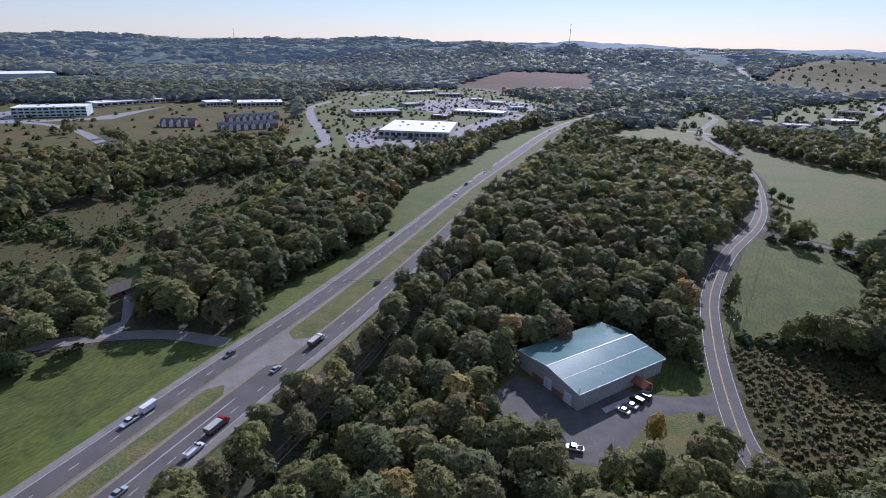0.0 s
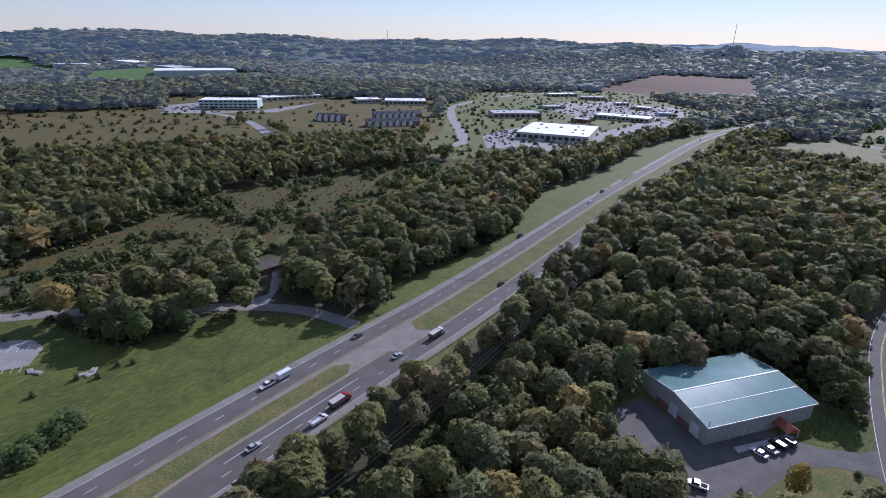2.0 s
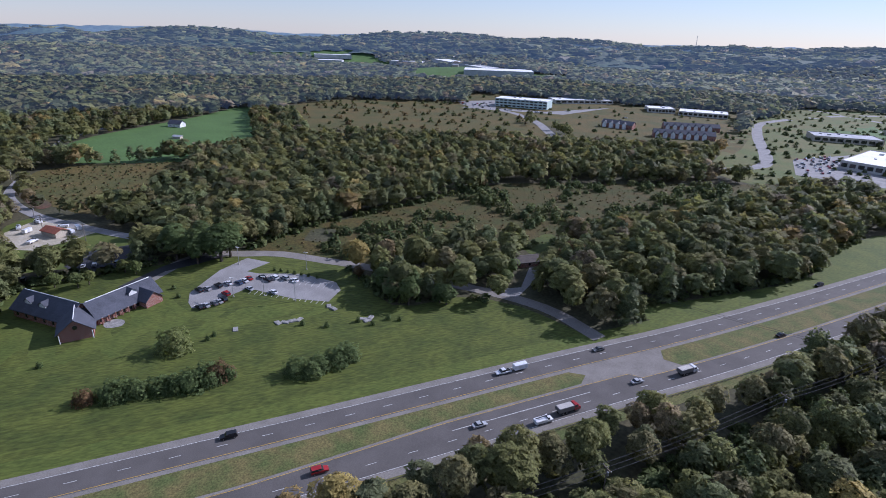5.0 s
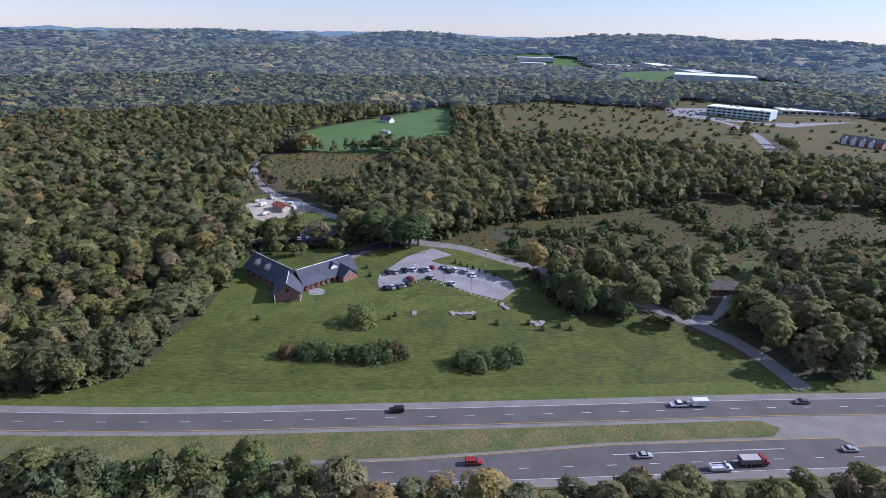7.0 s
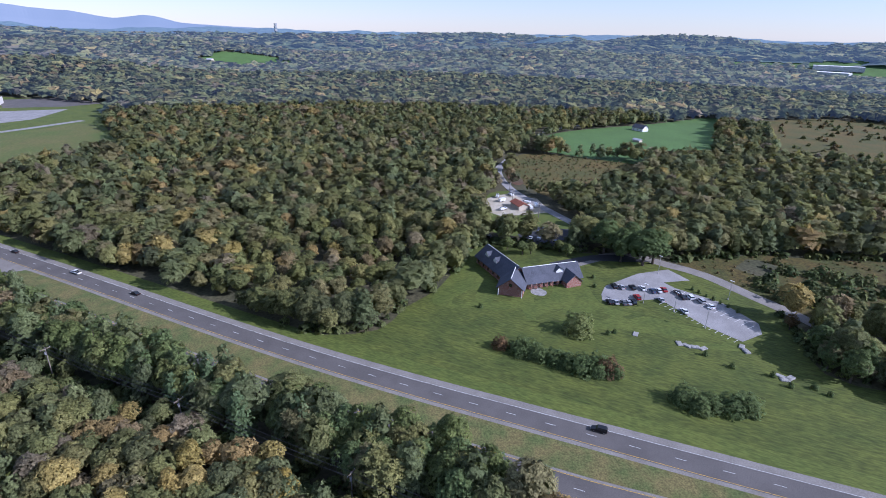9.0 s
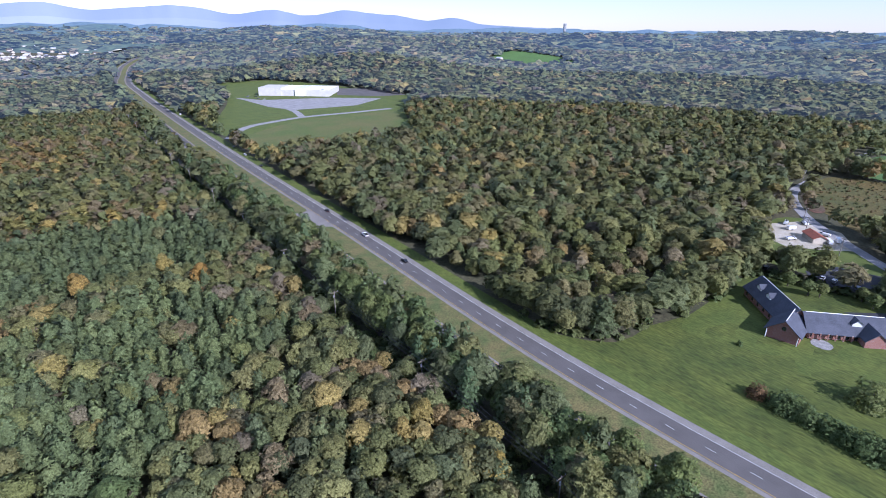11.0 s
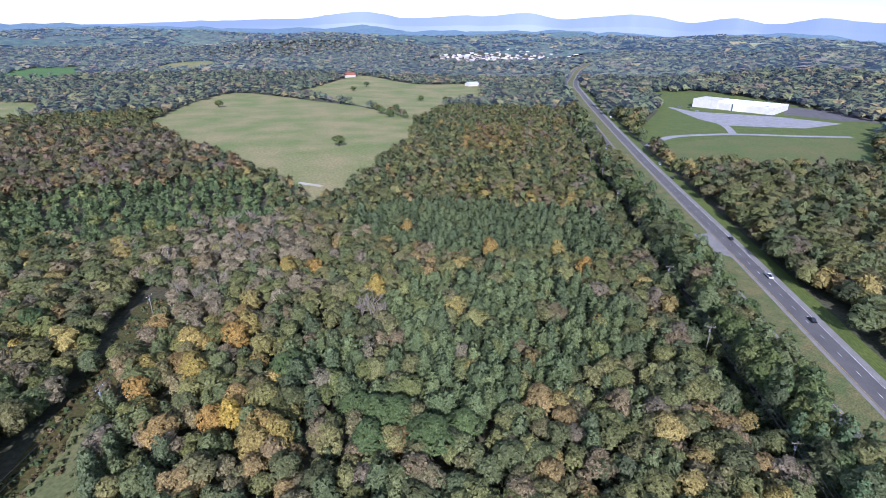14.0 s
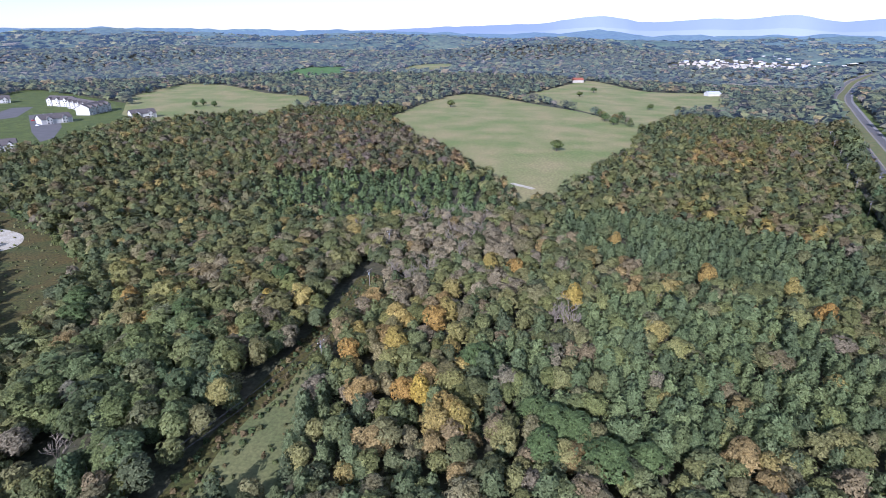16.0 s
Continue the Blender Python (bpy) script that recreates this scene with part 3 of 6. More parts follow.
# lane dashes: 3 m long, 12 m apart
dash = bmesh.new()
bmesh.ops.create_cube(dash, size=1, matrix=Matrix.Diagonal((0.15, 3.0, 0.012, 1)))
first = None
nn = normals(EDGE)
for s in np.arange(S_EDGE[0], S_EDGE[-1], 12.2):
    x, y = np.interp(s, S_EDGE, EDGE[:, 0]), np.interp(s, S_EDGE, EDGE[:, 1])
    if math.hypot(x, y) > 640:
        continue
    i = np.argmin(abs(S_EDGE - s))
    for a in (7.0, 29.2):
        px, py = x + nn[i, 0] * a, y + nn[i, 1] * a
        if first is None:
            first = ob = part("lane_dash", dash, M_WHITE, road)
        else:
            ob = new("lane_dash", first.data)
            ob.parent = road
        ob.matrix_world = pose(px, py, float(lift(px, py, 0.15)), 0, 0, math.degrees(math.atan2(nn[i, 1], nn[i, 0])))


def small_road(points, width, mat, label, centre=None, h=0.1):
    line = spline(points, 6)
    ob = tagged(ribbon("road", line, -width / 2, width / 2, mat, h), label, "road", kind="structure")
    if centre:
        for a in (-0.18, 0.06):
            ribbon("centre_line", line, a, a + 0.12, centre, h + 0.015, ob)
        for a in (-width / 2 + 0.3, width / 2 - 0.42):
            ribbon("edge_line", line, a, a + 0.12, M_WHITE, h + 0.015, ob)
    return ob


small_road(SIDE_ROAD, 7.0, M_SHOULDER, "pale worn side road climbing past the church")
small_road(VALLEY_ROAD, 8.0, M_ASPHALT, "two-lane asphalt road with yellow centre line", M_YELLOW)
small_road(BRANCH_ROAD, 6.5, M_ASPHALT, "narrow grey side road between fields")
small_road([(318.6, 745), (341.9, 728), (356.6, 712), (470, 749), (581, 695)], 9.0, M_LOT, "pale road through the valley")
small_road([(934, 1565), (1083, 1534), (1016, 1356), (827, 1064), (744, 962)], 14.0, M_LOT, "pale curving road up the hillside")
small_road([(-307.2, 1228), (-207.9, 1224), (-103.5, 1155), (1.3, 1090), (112.7, 1001), (192.3, 966)], 10.0, M_LOT, "pale road behind the shops")
small_road(SHOP_ROAD, 13.0, M_LOT, "wide pale road to the shopping area")
small_road(MEADOW_ROAD, 12.0, M_LOT, "wide pale new road beside the meadow")
small_road(VILLAGE_ROAD, 6.5, M_LOT, "pale country lane past a contractor's yard")
small_road(FARM_ROAD, 6.5, M_LOT, "pale country lane curving round a field")
small_road(MALL_ROAD, 10.0, M_LOT, "curving grey access road to the mall")
small_road(MALL_SPUR, 9.0, M_LOT, "pale drive up to the mall car park")
small_road(LANE, 5.0, M_SAND, "short stretch of pale gravel lane")
small_road(HILL_ROAD, 22.0, M_LOT, "distant grey road over a hill")
small_road(BASIN_ROAD, 24.0, M_LOT, "distant grey highway")
ROADS = [(EDGE, 37.5, 5.0)] + [(spline(p, 12), w, w) for p, w in ((SIDE_ROAD, 6), (VALLEY_ROAD, 8), (BRANCH_ROAD, 7), (SHOP_ROAD, 12), (MEADOW_ROAD, 10), (VILLAGE_ROAD, 6),
         (FARM_ROAD, 6), (MALL_ROAD, 9), (MALL_SPUR, 9), (LANE, 5), (CORRIDOR, 7), (HILL_ROAD, 20), (BASIN_ROAD, 20))]
LINE = [(27, 268), (2.4, 220), (-17, 172.6), (-41, 106.4), (-70.5, 44), (-100.4, -18.4), (-127.3, -70.8), (-152.8, -124.6), (-177.2, -172.4), (-206.6, -228.5), (-234, -283), (-262, -338), (-290, -393), (-318, -447), (-346, -500), (-374, -553), (-402, -605)]
ROADS.append((spline(LINE, 10), 4.2, 4.2))

# ---- woodland ----
rng = np.random.default_rng(7)


def beside_highway(x, y):
    """Metres to the right of the highway's outer edge."""
    off = np.zeros(len(x))
    best = np.full(len(x), 1e9)
    for (px, py), (ax, ay) in zip(EDGE[::4], normals(EDGE)[::4]):
        d = np.hypot(x - px, y - py)
        k = d < best
        best[k], off[k] = d[k], ((x - px) * ax + (y - py) * ay)[k]
    return off


def free_land(x, y):
    """True where no road, field or yard lies."""
    ok = np.ones(len(x), bool)
    for line, right, left in ROADS:
        n = normals(line)
        best, side = np.full(len(x), 1e9), np.zeros(len(x))
        for (px, py), (nx, ny) in zip(line, n):
            d = np.hypot(x - px, y - py)
            k = d < best
            best[k], side[k] = d[k], ((x - px) * nx + (y - py) * ny)[k]
        ok &= ~((best < 60) & (np.abs(side) <= best + 1) & np.where(side > 0, best < right + 1.5, best < left + 1.5))
    off = beside_highway(x, y)
    ok &= ~((off > 30) & (off < 45) & (y > 35) & (y < 215))      # the open verge behind the guard rail
    for poly in OPEN + SPARSE:
        ok &= ~inside(x, y, poly)
    for cx, cy, cr in CLEARED:
        ok &= np.hypot(x - cx, y - cy) > cr
    return ok


def unit(v):
    return v / np.maximum(np.linalg.norm(v, axis=1), 1e-9)[:, None]


def crown(kind, n, seed):
    """Leaf sprays of one tree of height 1 as loose triangles (n, 3, 3), and the way each spray faces (n, 3)."""
    g = np.random.default_rng(seed)
    if kind == "broad":
        k = 15      # a dome of rounded limbs, leafy on the outside only
        c = unit(g.normal(size=(k, 3)) + [0, 0, 0.25]) * g.uniform(0.6, 1.0, (k, 1)) * [0.2, 0.2, 0.27] + [0, 0, 0.55]
        c[0] = (0.02, -0.02, 0.74)
        rad = g.uniform(0.11, 0.17, k)
        i = g.integers(0, k, 6 * n)
        d = g.normal(size=(6 * n, 3))
        d[:, 2] += 0.35
        d = unit(d)
        pos = c[i] + d * (rad[i] * g.uniform(0.86, 1.06, 6 * n))[:, None]
        deep = (np.linalg.norm(pos[:, None] - c[None], axis=2) / rad).min(1)
        ok = np.nonzero(deep > 0.84)[0][:n]
        pos, d = pos[ok], d[ok]
        out = 0.4 * d + 0.6 * unit(pos - [0, 0, 0.42]) + [0, 0, 0.35]
        core, area = (0.2, 0.2, 0.3, 0.52), 1.45
    elif kind == "pine":
        z = 1 - 0.8 * g.uniform(0, 1, n) ** 0.7
        a = g.uniform(0, 2 * np.pi, n)
        tier = 0.78 + 0.3 * np.sin(z * 40 + 2 * np.sin(a * 3 + seed)) * g.uniform(0.4, 1, n)
        rad = 0.31 * np.clip(1.02 - z, 0, 1) ** 0.5 * tier * g.uniform(0.75, 1.08, n) + 0.01
        pos = np.stack([rad * np.cos(a), rad * np.sin(a), z - 0.06 * rad], 1)
        out = np.stack([np.cos(a), np.sin(a), np.full(n, 1.0)], 1)
        core, area = (0.13, 0.13, 0.34, 0.5), 1.0
    else:      # a bush
        d = g.normal(size=(n, 3))
        d[:, 2] = abs(d[:, 2])
        d = unit(d)
        lump = 1 + 0.22 * np.sin(d[:, 0] * 5 + seed) * np.cos(d[:, 1] * 6 + seed)
        pos = d * [0.55, 0.55, 0.9] * (lump * g.uniform(0.85, 1.05, n))[:, None]
        out = d + [0, 0, 0.35]
        core, area = (0.42, 0.42, 0.7, 0.03), 2.9
    n = len(pos)
    face = unit(unit(out) + g.normal(size=(n, 3)) * 0.38)
    t1 = unit(np.cross(face, g.normal(size=(n, 3))))
    t2 = np.cross(face, t1)
    s = math.sqrt(area / n) * g.uniform(0.65, 1.3, (n, 1))
    tri = np.stack([pos + t1 * s, pos - t1 * s * 0.55 + t2 * s * 0.8, pos - t1 * s * 0.5 - t2 * s * 0.85], 1)
    way = unit(unit(out) + g.normal(size=(n, 3)) * 0.22)
    if n < 100:
        return tri, way
    b = bmesh.new()
    bmesh.ops.create_icosphere(b, subdivisions=1, radius=1)
    ico = np.array([[v.co for v in f.verts] for f in b.faces])
    b.free()
    return np.concatenate([tri, ico * core[:3] + [0, 0, core[3]]]), np.concatenate([way, unit(ico.mean(1))])


def leaf_mesh(name, tris, ways, colours=None):
    """A mesh of loose triangles (n, 3, 3) with the way each faces (n, 3); colours: one per triangle."""
    me = bpy.data.meshes.new(name)
    n = len(tris)
    me.vertices.add(3 * n)
    me.vertices.foreach_set("co", tris.astype(np.float32).ravel())
    me.loops.add(3 * n)
    me.loops.foreach_set("vertex_index", np.arange(3 * n, dtype=np.int32))
    me.polygons.add(n)
    me.polygons.foreach_set("loop_start", np.arange(0, 3 * n, 3, dtype=np.int32))
    me.update(calc_edges=True)
    at = me.attributes.new("leaf_way", "FLOAT_VECTOR", "FACE")
    at.data.foreach_set("vector", ways.astype(np.float32).ravel())
    if colours is not None:
        at = me.attributes.new("leaf_colour", "FLOAT_COLOR", "FACE")
        at.data.foreach_set("color", np.column_stack([colours, np.ones(n)]).astype(np.float32).ravel())
    return me


GREEN = np.array([[0.082, 0.09, 0.036], [0.096, 0.102, 0.038], [0.078, 0.092, 0.042], [0.118, 0.116, 0.044], [0.06, 0.068, 0.034], [0.106, 0.096, 0.046]])
PINE = np.array([[0.064, 0.078, 0.034], [0.074, 0.088, 0.038], [0.058, 0.07, 0.033], [0.082, 0.094, 0.039]])
AUTUMN = np.array([[0.16, 0.118, 0.048], [0.175, 0.14, 0.048], [0.13, 0.103, 0.055], [0.125, 0.11, 0.055], [0.14, 0.13, 0.048], [0.115, 0.097, 0.062]])
# stands of their own kind south of the drone: outline, share of pines, of turned trees, size, tint
ZONES = [
    ([(-71.9, -330.1), (-201.0, -289.0), (-194.2, -228.3), (-168.7, -202.0), (-121.1, -221.8), (-71.3, -250.8), (-50.9, -295.5)], 0.95, 0.0, 0.85, (0.95, 1.0, 1.0)),
    ([(-59.6, -210.7), (-116.1, -212.1), (-136.2, -172.4), (-138.9, -140.3), (-100.6, -122.1), (-56.5, -113.7), (-26.5, -132.7), (-2.1, -150.3), (-7.7, -173.2), (-42.0, -157.3)], 0.72, 0.22, 0.95, (1.0, 1.05, 1.0)),
    ([(73.5, -444.5), (-21.9, -397.9), (-27.9, -313.8), (29.1, -301.8), (80.6, -301.3), (109.1, -295.1), (136.5, -390.3)], 0.8, 0.3, 0.72, (1.0, 1.12, 1.0)),
    ([(229.0, -711.5), (43.4, -606.4), (-13.0, -446.7), (63.0, -416.1), (144.8, -419.3)], 0.08, 0.55, 1.0, (0.95, 0.9, 1.05)),
    ([(158.6, -217.7), (87.8, -235.0), (56.3, -195.2), (51.6, -147.1), (98.0, -158.5), (126.5, -172.9)], 0.1, 0.42, 1.05, (1.0, 1.0, 0.9)),
    ([(49.1, -205.7), (-5.7, -196.0), (-4.6, -113.5), (24.9, -128.4), (40.7, -148.4)], 0.25, 0.42, 0.95, (1.1, 1.05, 0.95)),
    ([(-260.6, -583.9), (-302.9, -542.3), (-233.4, -414.1), (-190.8, -457.0)], 0.05, 0.6, 1.0, (1.1, 1.0, 0.9)),
    ([(-144.6, -347.3), (-210.4, -309.8), (-189.4, -274.3), (-128.5, -312.6)], 0.1, 0.5, 1.0, (1.05, 1.0, 0.85)),
    ([(-129.0, -78.4), (-147.5, -114.3), (-170.4, -163.5), (-150.5, -165.5), (-114.0, -94.3), (-98.1, -64.8), (-95.7, -34.3), (-111.9, -40.8)], 0.08, 0.3, 0.95, (1.0, 0.98, 1.0)),
    ([(-235.4, -116.3), (-286.5, -62.5), (-266.9, 0.3), (-224.0, 4.4), (-191.4, -54.9), (-186.5, -87.1)], 0.05, 0.3, 1.0, (1.0, 1.0, 0.9)),
    ([(131.5, -149.8), (108.2, -192.4), (68.5, -134.2), (69.1, -110.0), (99.7, -104.6), (131.4, -125.9)], 0.05, 0.12, 1.1, (0.85, 0.95, 0.95)),
]


def tree_colours(n, pine, autumn):
    col = GREEN[rng.integers(0, len(GREEN), n)]
    col = np.where(pine[:, None], PINE[rng.integers(0, len(PINE), n)], col)
    turned = ~pine & (rng.random(n) < autumn)
    col = np.where(turned[:, None], AUTUMN[rng.integers(0, len(AUTUMN), n)], col)
    some = rng.random((n, 1)) * 0.5 * (~pine & ~turned)[:, None]
    col = col * (1 - some) + np.array([0.10, 0.10, 0.03]) * some
    return col * rng.uniform(0.95, 1.35, (n, 1))


def young_side(x, y):
    """The younger, closer woods south of the drone."""
    return (beside_highway(x, y) > 52) & (y < 20)


def kinds_at(x, y):
    """Share of pines and of turned trees, size and tint of the stand."""
    n = np.array([noise.noise((a / 90, b / 90, 3)) for a, b in zip(x, y)])
    pine = np.clip(0.16 + 0.35 * n, 0, 0.95)
    south = np.clip((60 - y) / 160, 0, 1)
    m = np.array([noise.noise((a / 55, b / 55, 9)) for a, b in zip(x, y)])
    autumn = np.clip(0.1 + 0.12 * south + 0.3 * m, 0.02, 0.6)
    size, tint = np.ones(len(x)), np.ones((len(x), 3))
    size[young_side(x, y)] = 0.7
    edge = np.array([noise.noise((a / 14, b / 14, 4)) for a, b in zip(x, y)]) * 14
    for poly, p, a, h, c in ZONES:
        k = inside(x + edge, y - edge, poly)
        pine[k], autumn[k], size[k], tint[k] = p, a, h * 0.76, c
    off = beside_highway(x, y)
    row = (off > 36) & (off < 54) & (y < 30)      # the tall screen along the near carriageway
    size[row], pine[row], autumn[row] = 1.15, 0.4, 0.08
    return pine, autumn, size, tint


def jitter_grid(r0, r1, step):
    """Loose positions about step metres apart in a ring round the drone."""
    g = np.arange(-r1, r1, step)
    x, y = np.meshgrid(g, g)
    x, y = x.ravel(), y.ravel()
    x, y = x + rng.uniform(-0.45, 0.45, len(x)) * step, y + rng.uniform(-0.45, 0.45, len(y)) * step
    r = np.hypot(x, y)
    back = np.degrees(np.arctan2(-x, y))      # a wedge behind the sweep is never turned to
    k = (r >= r0) & (r < r1) & ~((back > -122) & (back < -50) & (r > 60) & (r < 800))
    return x[k], y[k]


THIN = [(*(14.2, -238.8), 50), (*(5.5, -271.7), 42), (*(-2.6, -288.9), 38), (*(-28.8, -282.1), 30), (*(40.7, -541.1), 45)]


def woodland(name, label, x, y, n_leaf, height, widen=1.0, wobble=0.25, mat=None):
    """Many trees as one uncountable mass."""
    pine_share, autumn, size, tint = kinds_at(x, y)
    pine = rng.random(len(x)) < pine_share
    cols = tree_colours(len(x), pine, autumn) * tint
    for zx, zy, zr in THIN:      # half-bare, greyish stands
        thin = (np.hypot(x - zx, y - zy) < zr) & (rng.random(len(x)) < 0.26)
        pine &= ~thin
        cols[thin] = np.array([0.17, 0.142, 0.085]) * rng.uniform(0.8, 1.25, (thin.sum(), 1))
    zs = ground_z(x, y)
    tris, ways, tints = [], [], []
    for kind, mask in (("broad", ~pine), ("pine", pine)):
        shapes = [crown(kind, n_leaf, 40 + i) for i in range(6)]
        which = rng.integers(0, 6, len(x))
        for w in range(6):
            idx = np.nonzero(mask & (which == w))[0]
            if not len(idx):
                continue
            m = len(idx)
            h = height * size[idx] * rng.uniform(1 - wobble, 1 + wobble, m) * (1.0 if kind == "broad" else 1.02)
            wide = h * widen * rng.uniform(0.8, 1.2, m)
            a = rng.uniform(0, 2 * np.pi, m)
            t, way = shapes[w][0][None], shapes[w][1][None]
            ca, sa = np.cos(a)[:, None, None], np.sin(a)[:, None, None]
            px = (t[..., 0] * ca - t[..., 1] * sa) * wide[:, None, None] + x[idx][:, None, None]
            py = (t[..., 0] * sa + t[..., 1] * ca) * wide[:, None, None] + y[idx][:, None, None]
            pz = t[..., 2] * h[:, None, None] + zs[idx][:, None, None]
            tris.append(np.stack([px, py, pz], -1).reshape(-1, 3, 3))
            c1, s1 = ca[..., 0], sa[..., 0]
            ways.append(np.stack([way[..., 0] * c1 - way[..., 1] * s1, way[..., 0] * s1 + way[..., 1] * c1, np.broadcast_to(way[..., 2], (m, way.shape[1]))], -1).reshape(-1, 3))
            c = np.repeat(cols[idx], t.shape[1], 0)
            tints.append(c * rng.uniform(0.9, 1.1, (len(c), 1)))
    me = leaf_mesh(name, np.concatenate(tris), np.concatenate(ways), np.concatenate(tints))
    me.materials.append(mat or M_LEAF_MID)
    return tagged(new(name, me), label, "trees", kind="stuff")


def mixed_grid(r0, r1, wide, narrow):
    """Positions in a ring: wide apart in the old woods, closer in the young ones."""
    x, y = jitter_grid(r0, r1, wide)
    k = ~young_side(x, y)
    u, v = jitter_grid(r0, r1, narrow)
    j = young_side(u, v)
    x, y = np.concatenate([x[k], u[j]]), np.concatenate([y[k], v[j]])
    k = free_land(x, y)
    return x[k], y[k]


x, y = mixed_grid(70, 330, 7.8, 5.5)
own = np.argsort(np.hypot(x, y))[:60]          # the nearest trees become things of their own
NEAREST = list(zip(x[own], y[own]))
keep = np.ones(len(x), bool)
keep[own] = False
close = keep & (np.hypot(x, y) < 200)
woodland("woodland", "dense mixed woodland turning from green to gold", x[close], y[close], 330, 15.5, 1.14, mat=M_LEAF)
keep &= ~close
woodland("woodland", "mixed woodland turning from green to gold", x[keep], y[keep], 155, 15.5, 1.15, mat=M_LEAF)
x, y = mixed_grid(330, 800, 9.4, 7.4)
woodland("woodland", "mixed green and gold woodland further off", x, y, 58, 15.0, 1.15, mat=M_LEAF)
gx, gy = np.meshgrid(np.arange(0, 800, 15.0), np.arange(-800, 800, 15.0))
gx, gy = gx.ravel() + rng.uniform(-6, 6, gx.size), gy.ravel() + rng.uniform(-6, 6, gx.size)
turn_of = np.degrees(np.arctan2(-gx, gy))
k = (turn_of > -122) & (turn_of < -50) & (np.hypot(gx, gy) > 40) & (np.hypot(gx, gy) < 800)
gx, gy = gx[k], gy[k]
k = free_land(gx, gy)
woodland("woodland", "open woodland east of the valley road", gx[k], gy[k], 26, 15.0, 1.4)
# from here outward the leaves carry a faint bluish emission as haze
x, y = jitter_grid(800, 1350, 15.5)
k = free_land(x, y)
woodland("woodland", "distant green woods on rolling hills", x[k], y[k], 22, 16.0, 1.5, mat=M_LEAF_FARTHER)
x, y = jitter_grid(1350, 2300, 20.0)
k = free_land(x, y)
woodland("woodland", "distant woods on rolling hills with a haze glow", x[k], y[k], 11, 16.0, 2.0, 0.25, M_LEAF_FAR)
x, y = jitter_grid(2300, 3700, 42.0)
woodland("woodland", "woods on the far hills with a blue-green haze glow", x, y, 12, 22.0, 3.0, 0.3, M_LEAF_LAST)


def scatter_in(poly, spacing, keep=1.0):
    p = np.array(poly)
    gx, gy = np.meshgrid(np.arange(p[:, 0].min(), p[:, 0].max(), spacing), np.arange(p[:, 1].min(), p[:, 1].max(), spacing))
    gx, gy = gx.ravel() + rng.uniform(-0.5, 0.5, gx.size) * spacing, gy.ravel() + rng.uniform(-0.5, 0.5, gx.size) * spacing
    k = inside(gx, gy, poly) & (rng.random(gx.size) < keep)
    for line, right, left in ROADS:
        for px, py in line[:: 1]:
            k &= np.hypot(gx - px, gy - py) > 7
    return gx[k], gy[k]


def growth(name, label, x, y, n_leaf, height, colours, kind="bush", wobble=0.4, category="bushes", sink=0.0):
    """Low growth as one mass."""
    shapes = [crown(kind, n_leaf, 70 + i) for i in range(5)]
    zs = ground_z(x, y) - sink
    tris, ways, tints = [], [], []
    for i in range(len(x)):
        t, way = shapes[rng.integers(0, 5)]
        h = height * rng.uniform(1 - wobble, 1 + wobble)
        w = h * rng.uniform(0.85, 1.3)
        tris.append(t * [w, w, h] + [x[i], y[i], zs[i]])
        ways.append(way)
        c = np.array(colours[rng.integers(0, len(colours))]) * rng.uniform(0.8, 1.2)
        tints.append(np.tile(c, (len(t), 1)) * rng.uniform(0.8, 1.2, (len(t), 1)))
    me = leaf_mesh(name, np.concatenate(tris), np.concatenate(ways), np.concatenate(tints))
    me.materials.append(M_LEAF_MID)
    return tagged(new(name, me), label, category, kind="stuff")


DRAB = [(0.07, 0.07, 0.027), (0.085, 0.068, 0.03), (0.06, 0.068, 0.025), (0.095, 0.07, 0.033)]
DARK = [(0.05, 0.068, 0.026), (0.06, 0.078, 0.028), (0.072, 0.084, 0.03)]
x, y = scatter_in(SCRUB, 6.0, 0.55)
noisy = np.array([noise.noise((a / 40, b / 40, 6)) for a, b in zip(x, y)])
growth("saplings", "dark young cedars scattered over the scrubland", x[noisy > -0.03], y[noisy > -0.03], 90, 4.3, DARK, "bush", 0.6, "young trees")
x, y = scatter_in(SCRUB, 5.0, 0.6)
growth("scrub", "low tangled rust and olive scrub", x, y, 16, 0.9, DRAB)
x, y = scatter_in(BRUSH_SLOPE, 2.1, 0.9)
growth("scrub", "brown and olive brush covering the slope", x, y, 18, 1.2, DRAB)
x, y = scatter_in(MEADOW, 17.0, 0.5)
growth("saplings", "scattered saplings in the golden meadow", x, y, 24, 4.0, DARK + DRAB, "bush", 0.5, "young trees")
x, y = scatter_in(BRUSH_FIELD, 4.5, 0.7)
growth("scrub", "yellow-green brush in the rough field", x, y, 14, 1.2, DRAB)
x, y = scatter_in(CLEARING, 5.0, 0.5)
growth("scrub", "rough tufted growth in the clearing", x, y, 14, 0.9, [(0.11, 0.12, 0.045), (0.12, 0.115, 0.05)])
x, y = scatter_in(SHOPS, 15.0, 0.45)
growth("saplings", "small planted trees round the shops", x, y, 60, 3.8, DARK, "bush", 0.4, "young trees")
x, y = scatter_in(OFFICES, 22.0, 0.4)
growth("saplings", "small planted trees round the offices", x, y, 60, 3.8, DARK, "bush", 0.4, "young trees")
cx, cy = spline(CORRIDOR, 2.2).T
growth("scrub", "tall weeds under the power line", np.concatenate([cx + rng.uniform(-6, 6, len(cx)) for _ in range(4)]), np.concatenate([cy + rng.uniform(-6, 6, len(cy)) for _ in range(4)]), 18, 1.2, DRAB + DARK)
px, py = spline(LINE, 2.5).T
